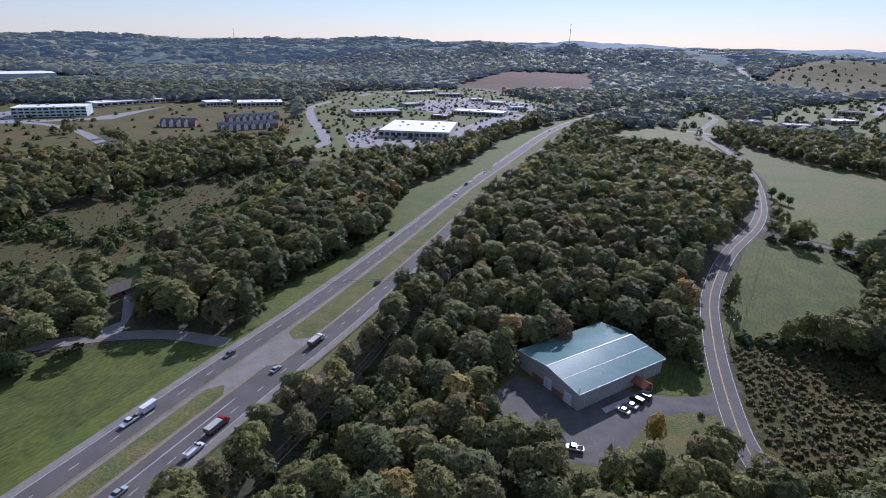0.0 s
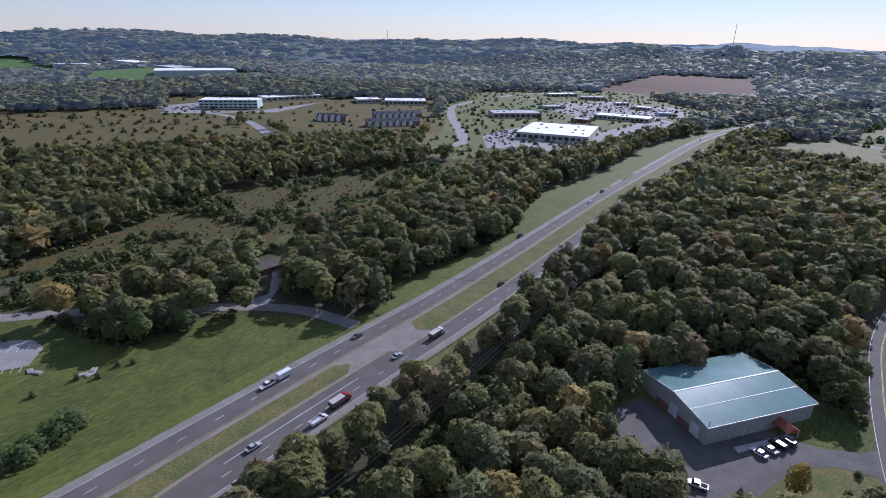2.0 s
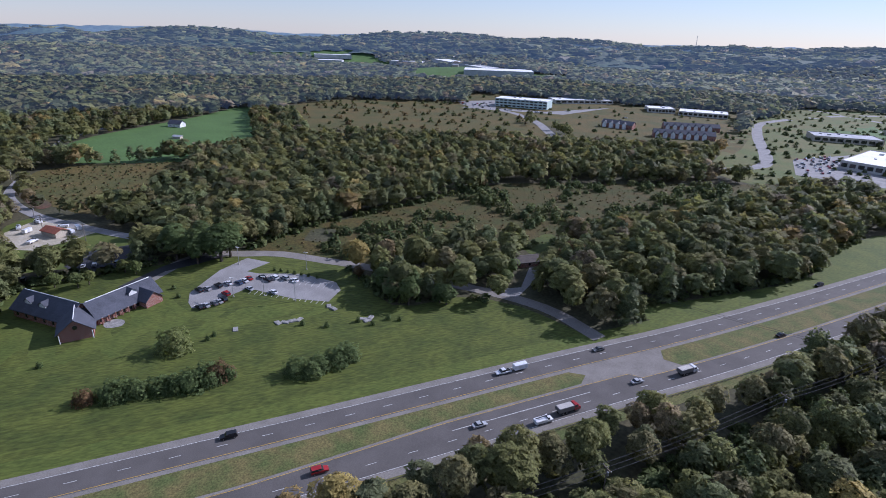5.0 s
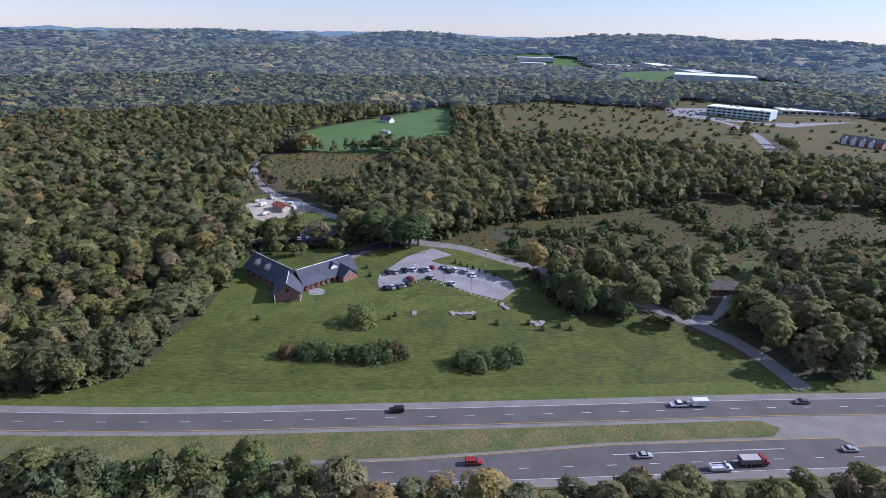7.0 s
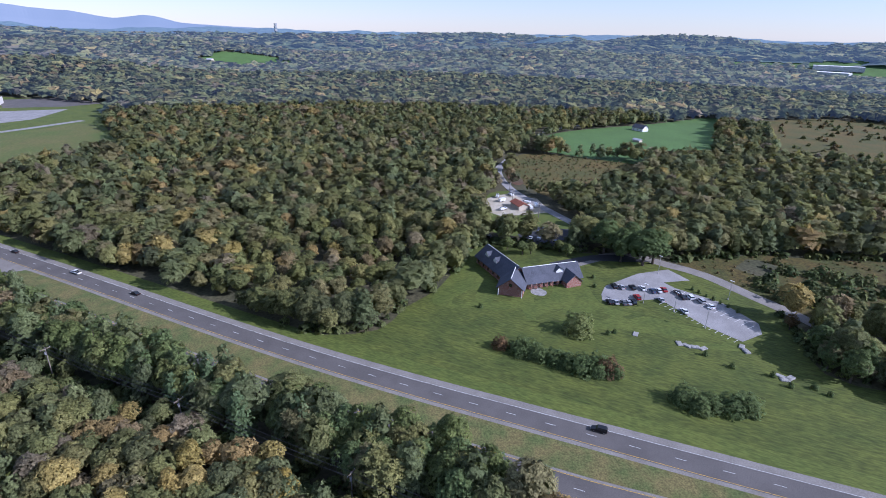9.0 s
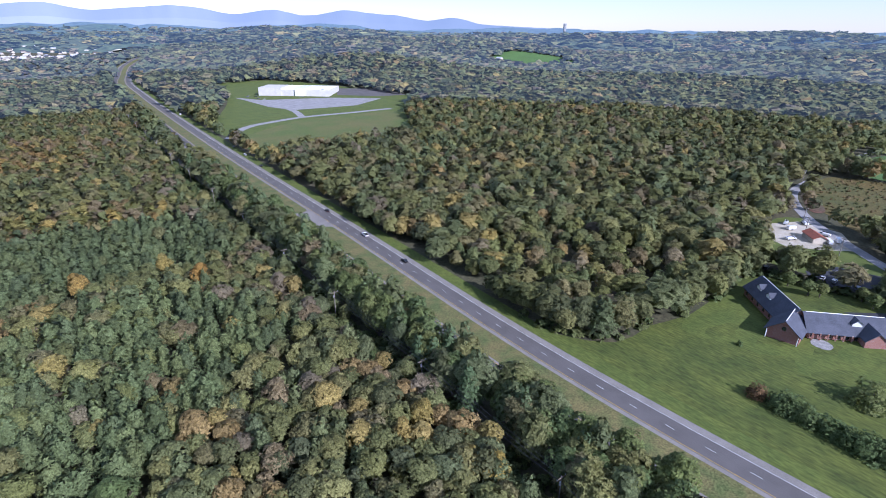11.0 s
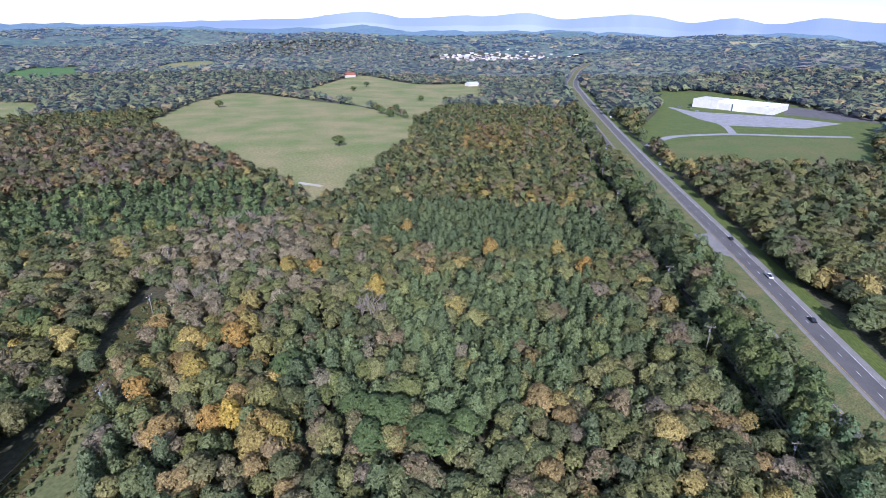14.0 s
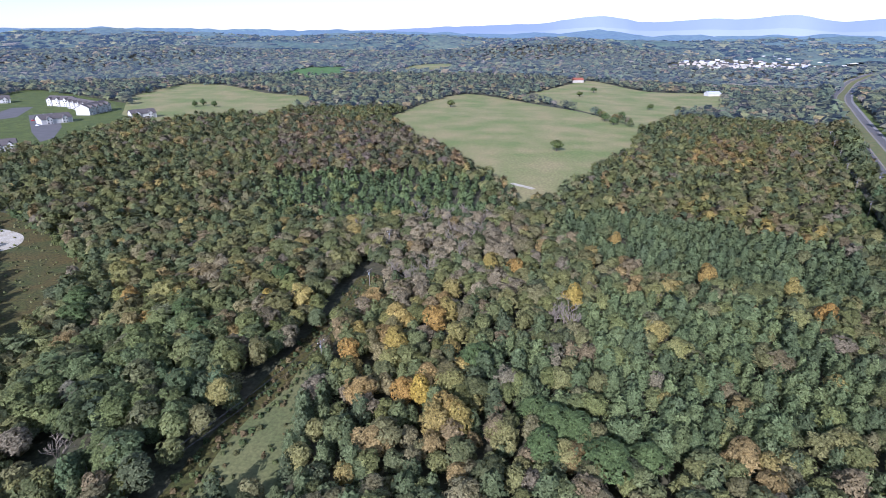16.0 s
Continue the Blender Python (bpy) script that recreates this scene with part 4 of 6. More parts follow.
growth("scrub", "dark undergrowth along the power line", np.concatenate([px + rng.uniform(-4.5, 4.5, len(px)) for _ in range(4)]), np.concatenate([py + rng.uniform(-4.5, 4.5, len(py)) for _ in range(4)]), 46, 2.6, DARK)
x, y = rng.uniform(-75, 75, 420), rng.uniform(-75, 75, 420)
k = free_land(x, y) & (np.hypot(x, y) < 72)
woodland("woodland", "mixed woodland below", x[k], y[k], 110, 13.0)
for poly, gap in ((VALLEY, 24.0), (HILLSIDE, 40.0), (CROSSROADS, 26.0)):
    x, y = scatter_in(poly, gap, 0.6)
    growth("saplings", "trees dotted between roads and low buildings", x, y, 60, 7.0, DARK, "bush", 0.4, "young trees")
x, y = scatter_in(TRACK, 2.6, 0.35)
growth("scrub", "tufts and briars in the cleared strip", x, y, 18, 0.9, DRAB + DARK)
# undergrowth along the edges of the woods
ex, ey = [], []
for poly in (LAWN, YARD, NEAR_FIELD, BRUSH_SLOPE, SCRUB, NORTH_VERGE, CLEARING):
    ring = np.repeat(spline([*poly, poly[0]], 2.6), 2, 0)
    ring = ring + rng.uniform(-0.8, 0.8, ring.shape)
    ring = ring + normals(ring) * rng.uniform(-5.0, 5.0, (len(ring), 1))
    ex += list(ring[:, 0])
    ey += list(ring[:, 1])
ex, ey = np.array(ex), np.array(ey)
k = free_land(ex, ey) & (np.hypot(ex, ey) < 420)
growth("undergrowth", "leafy undergrowth along the edge of the woods", ex[k], ey[k], 34, 3.2, DARK + [(0.08, 0.09, 0.03)])

# ---- surfaces of built things ----
def seamed(name, base, other, axis, pitch, rough, metal=0.0, depth=0.03):
    """Sheet metal or siding with regular raised seams along one of its own axes."""
    m = material(name, base, other, 5, 4, rough, metal, 0, 0.5, 0.05)
    n, l = m.node_tree.nodes, m.node_tree.links
    tc, sep, mul = n.new("ShaderNodeTexCoord"), n.new("ShaderNodeSeparateXYZ"), n.new("ShaderNodeMath")
    wave, bump = n.new("ShaderNodeMath"), n.new("ShaderNodeBump")
    l.new(tc.outputs["Object"], sep.inputs[0])
    mul.operation, wave.operation = "MULTIPLY", "PINGPONG"
    mul.inputs[1].default_value = 1 / pitch
    l.new(sep.outputs[axis], mul.inputs[0])
    l.new(mul.outputs[0], wave.inputs[0])
    wave.inputs[1].default_value = 0.5
    bump.inputs["Distance"].default_value, bump.inputs["Strength"].default_value = depth, 0.5
    l.new(wave.outputs[0], bump.inputs["Height"])
    l.new(bump.outputs[0], n["Principled BSDF"].inputs["Normal"])
    return m


def bricks(name, base, other, mortar):
    m = material(name, base, other, 3, 4, 0.9, 0, 0, 0.3, 0.1)
    n, l = m.node_tree.nodes, m.node_tree.links
    tc, tex, sep, com = n.new("ShaderNodeTexCoord"), n.new("ShaderNodeTexBrick"), n.new("ShaderNodeSeparateXYZ"), n.new("ShaderNodeCombineXYZ")
    add = n.new("ShaderNodeMath")
    l.new(tc.outputs["Object"], sep.inputs[0])
    l.new(sep.outputs[0], add.inputs[0])
    l.new(sep.outputs[1], add.inputs[1])
    l.new(add.outputs[0], com.inputs[0])
    l.new(sep.outputs[2], com.inputs[1])
    l.new(com.outputs[0], tex.inputs["Vector"])
    tex.inputs["Scale"].default_value = 4.0
    tex.inputs["Color1"].default_value, tex.inputs["Color2"].default_value, tex.inputs["Mortar"].default_value = (*base, 1), (*other, 1), (*mortar, 1)
    l.new(tex.outputs["Color"], n["Principled BSDF"].inputs["Base Color"])
    return m


M_TEALROOF = seamed("teal metal roof", (0.12, 0.22, 0.205), (0.10, 0.19, 0.18), 0, 0.6, 0.16, 0.0, 0.008)
M_TEALROOF.node_tree.nodes["Principled BSDF"].inputs["Specular IOR Level"].default_value = 0.6
M_BEIGE = seamed("beige metal siding", (0.42, 0.40, 0.36), (0.36, 0.35, 0.31), 0, 0.5, 0.6)
M_TRIM = plain("white trim", (0.72, 0.73, 0.72), 0.5)
M_BRICK = bricks("red brick", (0.26, 0.10, 0.07), (0.20, 0.08, 0.06), (0.35, 0.3, 0.27))
M_SHINGLE = material("grey shingles", (0.075, 0.08, 0.10), (0.055, 0.06, 0.075), 4, 5, 0.8, 0, 0.02, 0.3, 0.13)
M_BROWNROOF = material("brown shingles", (0.10, 0.085, 0.075), (0.075, 0.065, 0.06), 3, 5, 0.85, 0, 0.02, 0.3, 0.13)
M_REDROOF = material("rust red roof", (0.28, 0.09, 0.05), (0.22, 0.075, 0.045), 2, 4, 0.7, 0, 0, 0.3, 0.1)
M_WHITEROOF = material("white membrane roof", (0.80, 0.80, 0.78), (0.70, 0.70, 0.69), 15, 4, 0.7, 0, 0, 2, 0.04)
M_GREYROOF = material("grey membrane roof", (0.42, 0.43, 0.45), (0.34, 0.35, 0.37), 12, 4, 0.8, 0, 0, 2, 0.06)
M_STUCCO = material("pale stucco", (0.5, 0.48, 0.43), (0.44, 0.42, 0.38), 6, 4, 0.9, 0, 0, 0.6, 0.05)
M_TAN = material("tan siding", (0.45, 0.40, 0.32), (0.38, 0.34, 0.28), 6, 4, 0.9, 0, 0, 0.6, 0.06)
M_TEALWALL = material("pale green panels", (0.45, 0.55, 0.52), (0.40, 0.5, 0.48), 6, 4, 0.6, 0, 0, 0.6, 0.05)
M_GLASS = plain("dark window glass", (0.02, 0.025, 0.03), 0.08, 0.0, 0.02)
M_GLASS.node_tree.nodes["Principled BSDF"].inputs["Specular IOR Level"].default_value = 0.8
M_DOOR = plain("white door", (0.75, 0.76, 0.78), 0.5)
M_WOOD = material("weathered pole wood", (0.22, 0.19, 0.16), (0.16, 0.14, 0.12), 0.8, 4, 0.9, 0, 0.01, 0.1, 0.15)
M_STEEL = plain("galvanised steel", (0.45, 0.46, 0.47), 0.45, 0.6)
M_WIRE = plain("dark cable", (0.05, 0.05, 0.055), 0.5)
M_TYRE = plain("black rubber", (0.02, 0.02, 0.02), 0.9)
M_RIM = plain("alloy rim", (0.4, 0.4, 0.42), 0.35, 0.8)
M_STONE = material("pale stone slabs", (0.30, 0.29, 0.27), (0.2, 0.195, 0.185), 1.5, 5, 0.9, 0, 0.05, 0.3, 0.15)
M_CONC = material("pale concrete", (0.45, 0.43, 0.40), (0.38, 0.36, 0.34), 4, 4, 0.9, 0, 0, 0.4, 0.07)
PAINT = {}
for key, rgb in dict(white=(0.75, 0.76, 0.78), black=(0.012, 0.012, 0.014), silver=(0.42, 0.43, 0.45), red=(0.35, 0.02, 0.02), blue=(0.04, 0.07, 0.14), grey=(0.13, 0.135, 0.14), tan=(0.35, 0.3, 0.22)).items():
    PAINT[key] = plain(key + " car paint", rgb, 0.3, 0.1, 0.02)
    PAINT[key].node_tree.nodes["Principled BSDF"].inputs["Specular IOR Level"].default_value = 0.6


# ---- helpers for things ----
def thing(name, label, category, x, y, turn=0.0, group="", h=0.0):
    """An Empty on the ground at x, y, that parents the parts of one thing."""
    ob = new(name)
    ob.empty_display_size = 0.5
    ob.matrix_world = pose(x, y, float(ground_z(x, y)) + h, 0, 0, turn)
    return tagged(ob, label, category, group)


def box(bm, x0, y0, z0, x1, y1, z1):
    bmesh.ops.create_cube(bm, size=1, matrix=Matrix.Translation(((x0 + x1) / 2, (y0 + y1) / 2, (z0 + z1) / 2)) @ Matrix.Diagonal((x1 - x0, y1 - y0, z1 - z0, 1)))
    return bm


def box_part(name, dims, mat, parent, label=""):
    return part(name, box(bmesh.new(), *dims), mat, parent, label)


def prism(bm, outline, y0, y1, m=None):
    """The outline (x, z) drawn out from y0 to y1."""
    m = m or Matrix()
    a = [bm.verts.new(m @ Vector((x, y0, z))) for x, z in outline]
    b = [bm.verts.new(m @ Vector((x, y1, z))) for x, z in outline]
    n = len(outline)
    bm.faces.new(a)
    bm.faces.new(b[::-1])
    for i in range(n):
        bm.faces.new((a[(i + 1) % n], a[i], b[i], b[(i + 1) % n]))
    bmesh.ops.recalc_face_normals(bm, faces=bm.faces)
    return bm


def tube(bm, p, q, r0, r1=None, n=8):
    p, q = Vector(p), Vector(q)
    d = q - p
    m = Matrix.Translation((p + q) / 2) @ d.to_track_quat("Z", "Y").to_matrix().to_4x4()
    bmesh.ops.create_cone(bm, cap_ends=True, segments=n, radius1=r0, radius2=r0 if r1 is None else r1, depth=d.length, matrix=m)
    return bm


def gable_wing(owner, a, b, width, eave, top, wall, roof, windows=0, over=0.6, low=0.0):
    """A wing with a ridge from a to b (x, y in the thing's own metres)."""
    ax, ay, bx, by = *a, *b
    length = math.hypot(bx - ax, by - ay)
    m = Matrix.Translation((ax, ay, low)) @ Matrix.Rotation(math.atan2(by - ay, bx - ax) - math.pi / 2, 4, "Z")
    w = width / 2
    part("wall", prism(bmesh.new(), [(-w, -0.6), (w, -0.6), (w, eave), (0, top), (-w, eave)], 0, length, m), wall, owner)
    slope = (top - eave) / w
    e = w + over
    for s in (-1, 1):
        part("roof", prism(bmesh.new(), [(0, top + 0.05), (s * e, eave - slope * over + 0.05), (s * e, eave - slope * over + 0.3), (0, top + 0.3)], -over, length + over, m), roof, owner)
    for s in (-1, 1):
        for i in range(windows):
            y = length * (i + 0.5) / windows
            win = bmesh.new()
            box(win, s * w - 0.06, y - 0.55, 0.9, s * w + 0.06, y + 0.55, 2.4)
            bmesh.ops.transform(win, matrix=m, verts=win.verts)
            part("window", win, M_GLASS, owner)


def front_frame(f, depth):
    """Middle, turn and length of a building whose front runs between two points, with its depth away from the drone."""
    x1, y1, x2, y2 = f
    mx, my, l = (x1 + x2) / 2, (y1 + y2) / 2, math.hypot(x2 - x1, y2 - y1)
    a = math.atan2(y2 - y1, x2 - x1)
    nx, ny = -math.sin(a), math.cos(a)
    if nx * mx + ny * my < 0:
        a += math.pi
        nx, ny = -nx, -ny
    return mx + nx * depth / 2, my + ny * depth / 2, math.degrees(a), l


def flat_building(name, label, front, depth, height, wall, roof, floors=1, bays=8, units=2, category="building", band=None):
    """A flat-roofed block with parapet, rows of windows and rooftop units."""
    x, y, turn, l = front_frame(front, depth)
    ob = thing(name, label, category, x, y, turn)
    hl, hd = l / 2, depth / 2
    box_part("wall", (-hl, -hd, -2, hl, hd, height), wall, ob)
    box_part("roof", (-hl + 0.3, -hd + 0.3, height, hl - 0.3, hd - 0.3, height + 0.06), roof, ob)
    rim = bmesh.new()
    for d in ((-hl, -hd, hl, -hd + 0.3), (-hl, hd - 0.3, hl, hd), (-hl, -hd + 0.3, -hl + 0.3, hd - 0.3), (hl - 0.3, -hd + 0.3, hl, hd - 0.3)):
        box(rim, d[0], d[1], height, d[2], d[3], height + 0.6)
    part("parapet", rim, band or wall, ob)
    fh = height / floors
    for k in range(floors):
        for i in range(bays):
            c = -hl + l * (i + 0.5) / bays
            w = l / bays * 0.36
            box_part("window", (c - w, -hd - 0.05, fh * k + fh * 0.3, c + w, -hd + 0.02, fh * k + fh * 0.78), M_GLASS, ob)
    g = random.Random(int(abs(x * 7 + y * 3)))
    for i in range(units):
        ux, uy, s = g.uniform(-hl * 0.8, hl * 0.8), g.uniform(-hd * 0.7, hd * 0.7), g.uniform(1.0, 2.2)
        box_part("rooftop_unit", (ux - s, uy - s * 0.7, height + 0.05, ux + s, uy + s * 0.7, height + 0.05 + s * 0.8), M_STEEL, ob)
    return ob


def gable_house(name, label, x, y, turn, l, w, eave, top, wall, roof, category="house", windows=3):
    ob = thing(name, label, category, x, y, turn)
    gable_wing(ob, (-l / 2, 0), (l / 2, 0), w, eave, top, wall, roof, windows)
    return ob


# ---- the metal building and its yard ----
LOT = [(12.6, 146.2), (26.7, 161.8), (41.4, 150.9), (61.1, 154.3), (76.6, 150.1), (87.3, 151.2), (94.7, 155), (89.7, 134.9), (86.8, 141.8), (76.6, 143), (65.2, 138.7), (50.7, 122.3), (43.6, 119.1), (36.8, 120.7), (28.5, 128)]
patch("parking_lot", LOT, M_OLDLOT, 0.09, "cracked grey asphalt parking lot", "parking lot", sharp=True)
patch("yard_lawn", [(82.6, 171.2), (94.9, 166.2), (92.2, 154.9), (86.6, 151.7), (75.3, 151.5), (70.6, 154.4)], M_GRASS, 0.10, "shaded strip of mown grass beside the metal building", "lawn")
p_l, p_f, p_r = Vector((27.6, 167.8)), Vector((43.4, 142.4)), Vector((78.2, 164.1))
side, long = p_l - p_f, p_r - p_f
turn = math.degrees(math.atan2(long.y, long.x))
L, W = long.length, side.length
hall = thing("metal_building", "low metal warehouse with a shiny teal ribbed roof", "building", p_f.x, p_f.y, turn)
EAVE, RIDGE = 6.6, 8.6
part("wall", prism(bmesh.new(), [(0.3, -0.5), (L - 0.3, -0.5), (L - 0.3, EAVE), (0.3, EAVE)], 0.3, W - 0.3), M_BEIGE, hall, "beige ribbed metal siding")
for s, (y0, z0, y1, z1) in enumerate(((-0.2, EAVE, W / 2, RIDGE), (W / 2, RIDGE, W + 0.2, EAVE))):
    bm = bmesh.new()
    rot = Matrix(((0, 1, 0, 0), (1, 0, 0, 0), (0, 0, 1, 0), (0, 0, 0, 1)))
    prism(bm, [(y0, z0), (y1, z1), (y1, z1 + 0.18), (y0, z0 + 0.18)], -0.2, L + 0.2, rot)
    part("roof", bm, M_TEALROOF, hall, "shiny teal standing-seam metal roof")
for x0 in (0.02, L - 0.32):
    part("gable", prism(bmesh.new(), [(0.3, EAVE), (W - 0.3, EAVE), (W / 2, RIDGE - 0.05)], x0, x0 + 0.3, Matrix(((0, 1, 0, 0), (1, 0, 0, 0), (0, 0, 1, 0), (0, 0, 0, 1)))), M_BEIGE, hall)
box_part("ridge_cap", (-0.2, W / 2 - 0.2, RIDGE + 0.16, L + 0.2, W / 2 + 0.2, RIDGE + 0.26), M_TRIM, hall, "white ridge cap")
box_part("seam_cap", (-0.2, W / 4 - 0.08, (EAVE + RIDGE) / 2 + 0.15, L + 0.2, W / 4 + 0.08, (EAVE + RIDGE) / 2 + 0.24), M_TRIM, hall, "white roof seam")
box_part("gutter", (-0.25, -0.4, EAVE - 0.15, L + 0.25, -0.2, EAVE + 0.15), M_TRIM, hall, "white gutter")
for x0 in (-0.32, L + 0.2):
    bm = bmesh.new()
    prism(bm, [(-0.2, EAVE - 0.1), (W / 2, RIDGE - 0.1), (W + 0.2, EAVE - 0.1), (W + 0.2, EAVE + 0.25), (W / 2, RIDGE + 0.25), (-0.2, EAVE + 0.25)], x0, x0 + 0.12, Matrix(((0, 1, 0, 0), (1, 0, 0, 0), (0, 0, 1, 0), (0, 0, 0, 1))))
    part("fascia", bm, M_TRIM, hall, "white gable trim")
for y0, y1 in ((3.0, 6.5), (12.5, 16.0)):
    box_part("door", (0.2, y0, 0, 0.28, y1, 4.2), M_DOOR, hall, "white roll-up door")
for y0, y1 in ((7.0, 12.0), (16.5, 22.0)):
    box_part("brick_base", (0.15, y0, 0, 0.28, y1, 2.2), M_BRICK, hall, "red brick base panel")
for i in range(7):
    box_part("downpipe", (3 + i * L / 7.2, 0.12, 0, 3.15 + i * L / 7.2, 0.28, EAVE), M_TRIM, hall)
canopy = bmesh.new()
prism(canopy, [(L * 0.60, 3.0), (L * 0.72, 3.0), (L * 0.66, 4.6)], -5.5, 0.2)
part("entrance_canopy", canopy, M_REDROOF, hall, "rust red gabled entrance canopy")
for x0 in (0.61, 0.71):
    part("post", tube(bmesh.new(), (L * x0, -5.2, 0), (L * x0, -5.2, 3.1), 0.12), M_TRIM, hall)
part("roof_vent", tube(bmesh.new(), (1.5, 1.2, EAVE), (1.5, 1.2, EAVE + 1.3), 0.12), M_STEEL, hall, "thin vent pipe")
patch("walkway", [(51.6, 144.1), (63.9, 151.3), (68.3, 154.4), (70.6, 153.2), (65.5, 150.4), (52.4, 141.9)], M_CONC, 0.14, "pale concrete path to the entrance", "path", sharp=True)

# ---- the brick church ----
church = thing("church", "brick church with grey shingled gables and white trim", "church", -226, 40)
for a, b, w, eave, top, n in (((0, 0), (-27, -11.5), 12.5, 3.8, 8.8, 6), ((0, 2), (-8, 28), 11.5, 3.4, 8.2, 9), ((-2, -1), (11.5, -5.0), 11.0, 3.6, 8.0, 0)):
    gable_wing(church, a, b, w, eave, top, M_BRICK, M_SHINGLE, n, 0.9)
gable_wing(church, (3.6, 25.2), (-7.0, 22.0), 7.5, 3.4, 6.6, M_BRICK, M_SHINGLE, 0, 0.5)
for c, d in (((-13.5, -5.75), (0.39, -0.92)), ((-5.6, 18.0), (0.956, 0.294)), ((-21.0, -8.9), (0.39, -0.92))):      # white dormers on the slopes
    gable_wing(church, c, (c[0] + d[0] * 4.2, c[1] + d[1] * 4.2), 3.4, 2.3, 3.6, M_TRIM, M_SHINGLE, 0, 0.35, 4.4)
for a, b in (((0, 0), (-27, -11.5)), ((0, 2), (-8, 28)), ((-2, -1), (11.5, -5.0))):
    top = {(-27, -11.5): 8.8, (-8, 28): 8.2, (11.5, -5.0): 8.0}[b]
    part("ridge", tube(bmesh.new(), (*a, top + 0.3), (*b, top + 0.3), 0.16), M_TRIM, church, "pale ridge cap")
d = Vector((11.5, -5.0)) - Vector((-2, -1))
d.normalize()
nrm = Vector((-d.y, d.x))
c = Vector((11.5, -5.0)) + d * 0.06
circle = bmesh.new()
tube(circle, (c.x - d.x * 0.02, c.y - d.y * 0.02, 4.9), (c.x + d.x * 0.1, c.y + d.y * 0.1, 4.9), 0.8, None, 20)
part("window", circle, M_GLASS, church, "round gable window")
for s in (-5.2, 5.2):
    q = c + nrm * s + d * 1.2
    part("post", tube(bmesh.new(), (q.x, q.y, 0), (q.x, q.y, 3.4), 0.16), M_TRIM, church, "white porch post")
for i in range(10):
    u = i / 9
    q = Vector((5.9, 5.2)).lerp(Vector((-1.3, 28.5)), u)
    box_part("pilaster", (q.x - 0.25, q.y - 0.25, 0, q.x + 0.25, q.y + 0.25, 3.0), M_BRICK, church)
patch("bed", [(-220.5, 45), (-221.5, 49), (-217.8, 51.9), (-214.3, 49.7), (-216.3, 45.2)], M_STONE, 0.12, "round stone-edged planting bed by the church", "bed")

# ---- church parking ----
CHURCH_LOT = [(-215.3, 75.8), (-223, 79.7), (-235.5, 98.9), (-240.5, 115.6), (-229, 121.4), (-226.7, 108.1), (-221.3, 111.2), (-208.7, 126.6), (-191.8, 133.7), (-183.9, 130.7), (-178.5, 120.1), (-190.4, 110.2), (-211.2, 100.2), (-210, 92.5), (-206.5, 78.4), (-209.8, 74.8)]
patch("parking_lot", CHURCH_LOT, M_LOT, 0.10, "pale grey church parking lot with white bays", "parking lot", sharp=True)
patch("parking_lot", [(-290.8, 49.2), (-303, 63), (-297.5, 81.7), (-282.7, 79.4), (-270.7, 64.6), (-274.6, 50.4)], M_DARKLOT, 0.10, "dark parking lot behind the church", "parking lot", sharp=True)
patch("driveway", [(-248.8, 58.8), (-257.3, 82.2), (-257.7, 98.3), (-248.8, 111.1), (-248.9, 94.9), (-250.8, 80.1), (-245, 66.4)], M_DARKLOT, 0.12, "dark asphalt driveway to the church", "driveway", sharp=True)
patch("gravel_yard", [(-339.8, 33.1), (-368.1, 39), (-379.7, 53.3), (-367.4, 74), (-335, 77.7), (-329, 62), (-325.3, 44.3)], M_SAND, 0.08, "pale gravel contractor's yard", "yard", sharp=True)
patch("bare_earth", [(-457, 59.6), (-460, 66.9), (-414, 71.5), (-409, 62.3)], M_RED, 0.10, "small patch of bare red earth", "ground")
patch("sand_patch", [(277.1, -290.8), (249.3, -281.2), (237.2, -270.3), (234.5, -258.1), (245.9, -253.5)], M_SAND, 0.1, "patch of bare pale sand", "ground")
patch("driveway", [(-138.9, 184.2), (-131.1, 195.8), (-143.6, 220.8), (-141.7, 228.1), (-132.4, 211.8), (-126, 186.1), (-132.1, 181.6)], M_LOT, 0.11, "pale worn driveway of the ranch house", "driveway", sharp=True)
bay_a, bay_b = [(-206.4, 98.2), (-178.1, 116.4)]
bay_c, bay_d = [(-219.6, 112.4), (-190.3, 131.1)]
stripe = None
for p0, p1, n, deep in ((bay_a, bay_b, 14, 5.0), (bay_c, bay_d, 13, -5.0)):
    p0, p1 = Vector(p0), Vector(p1)
    d = (p1 - p0).normalized()
    q = Vector((-d.y, d.x)) * deep
    if (q.dot(p0) < 0) == (deep > 0):
        q = -q
    lines = bmesh.new()
    for i in range(n):
        c = p0.lerp(p1, i / (n - 1))
        z = float(lift(c.x, c.y, 0.13))
        e = c + q
        v = [lines.verts.new((*(c - d * 0.1), z)), lines.verts.new((*(c + d * 0.1), z)), lines.verts.new((*(e + d * 0.1), z)), lines.verts.new((*(e - d * 0.1), z))]
        lines.faces.new(v)
    bmesh.ops.recalc_face_normals(lines, faces=lines.faces)
    tagged(part("bay_lines", lines, M_WHITE), "white painted bay lines on the church parking", "road marking", kind="structure")

# ---- houses near by ----
hx, hy = (-146.7, 221.0)
ranch = gable_house("ranch_house", "low brown-roofed brick house with a carport", hx, hy, 62, 17, 9, 2.8, 4.6, M_BRICK, M_BROWNROOF)
patch("house_lawn", [(-164.2, 241.1), (-165.2, 268.9), (-154.8, 263.2), (-147, 243.6), (-152.5, 234.3)], M_GRASS, 0.08, "small lawn behind the ranch house", "lawn")

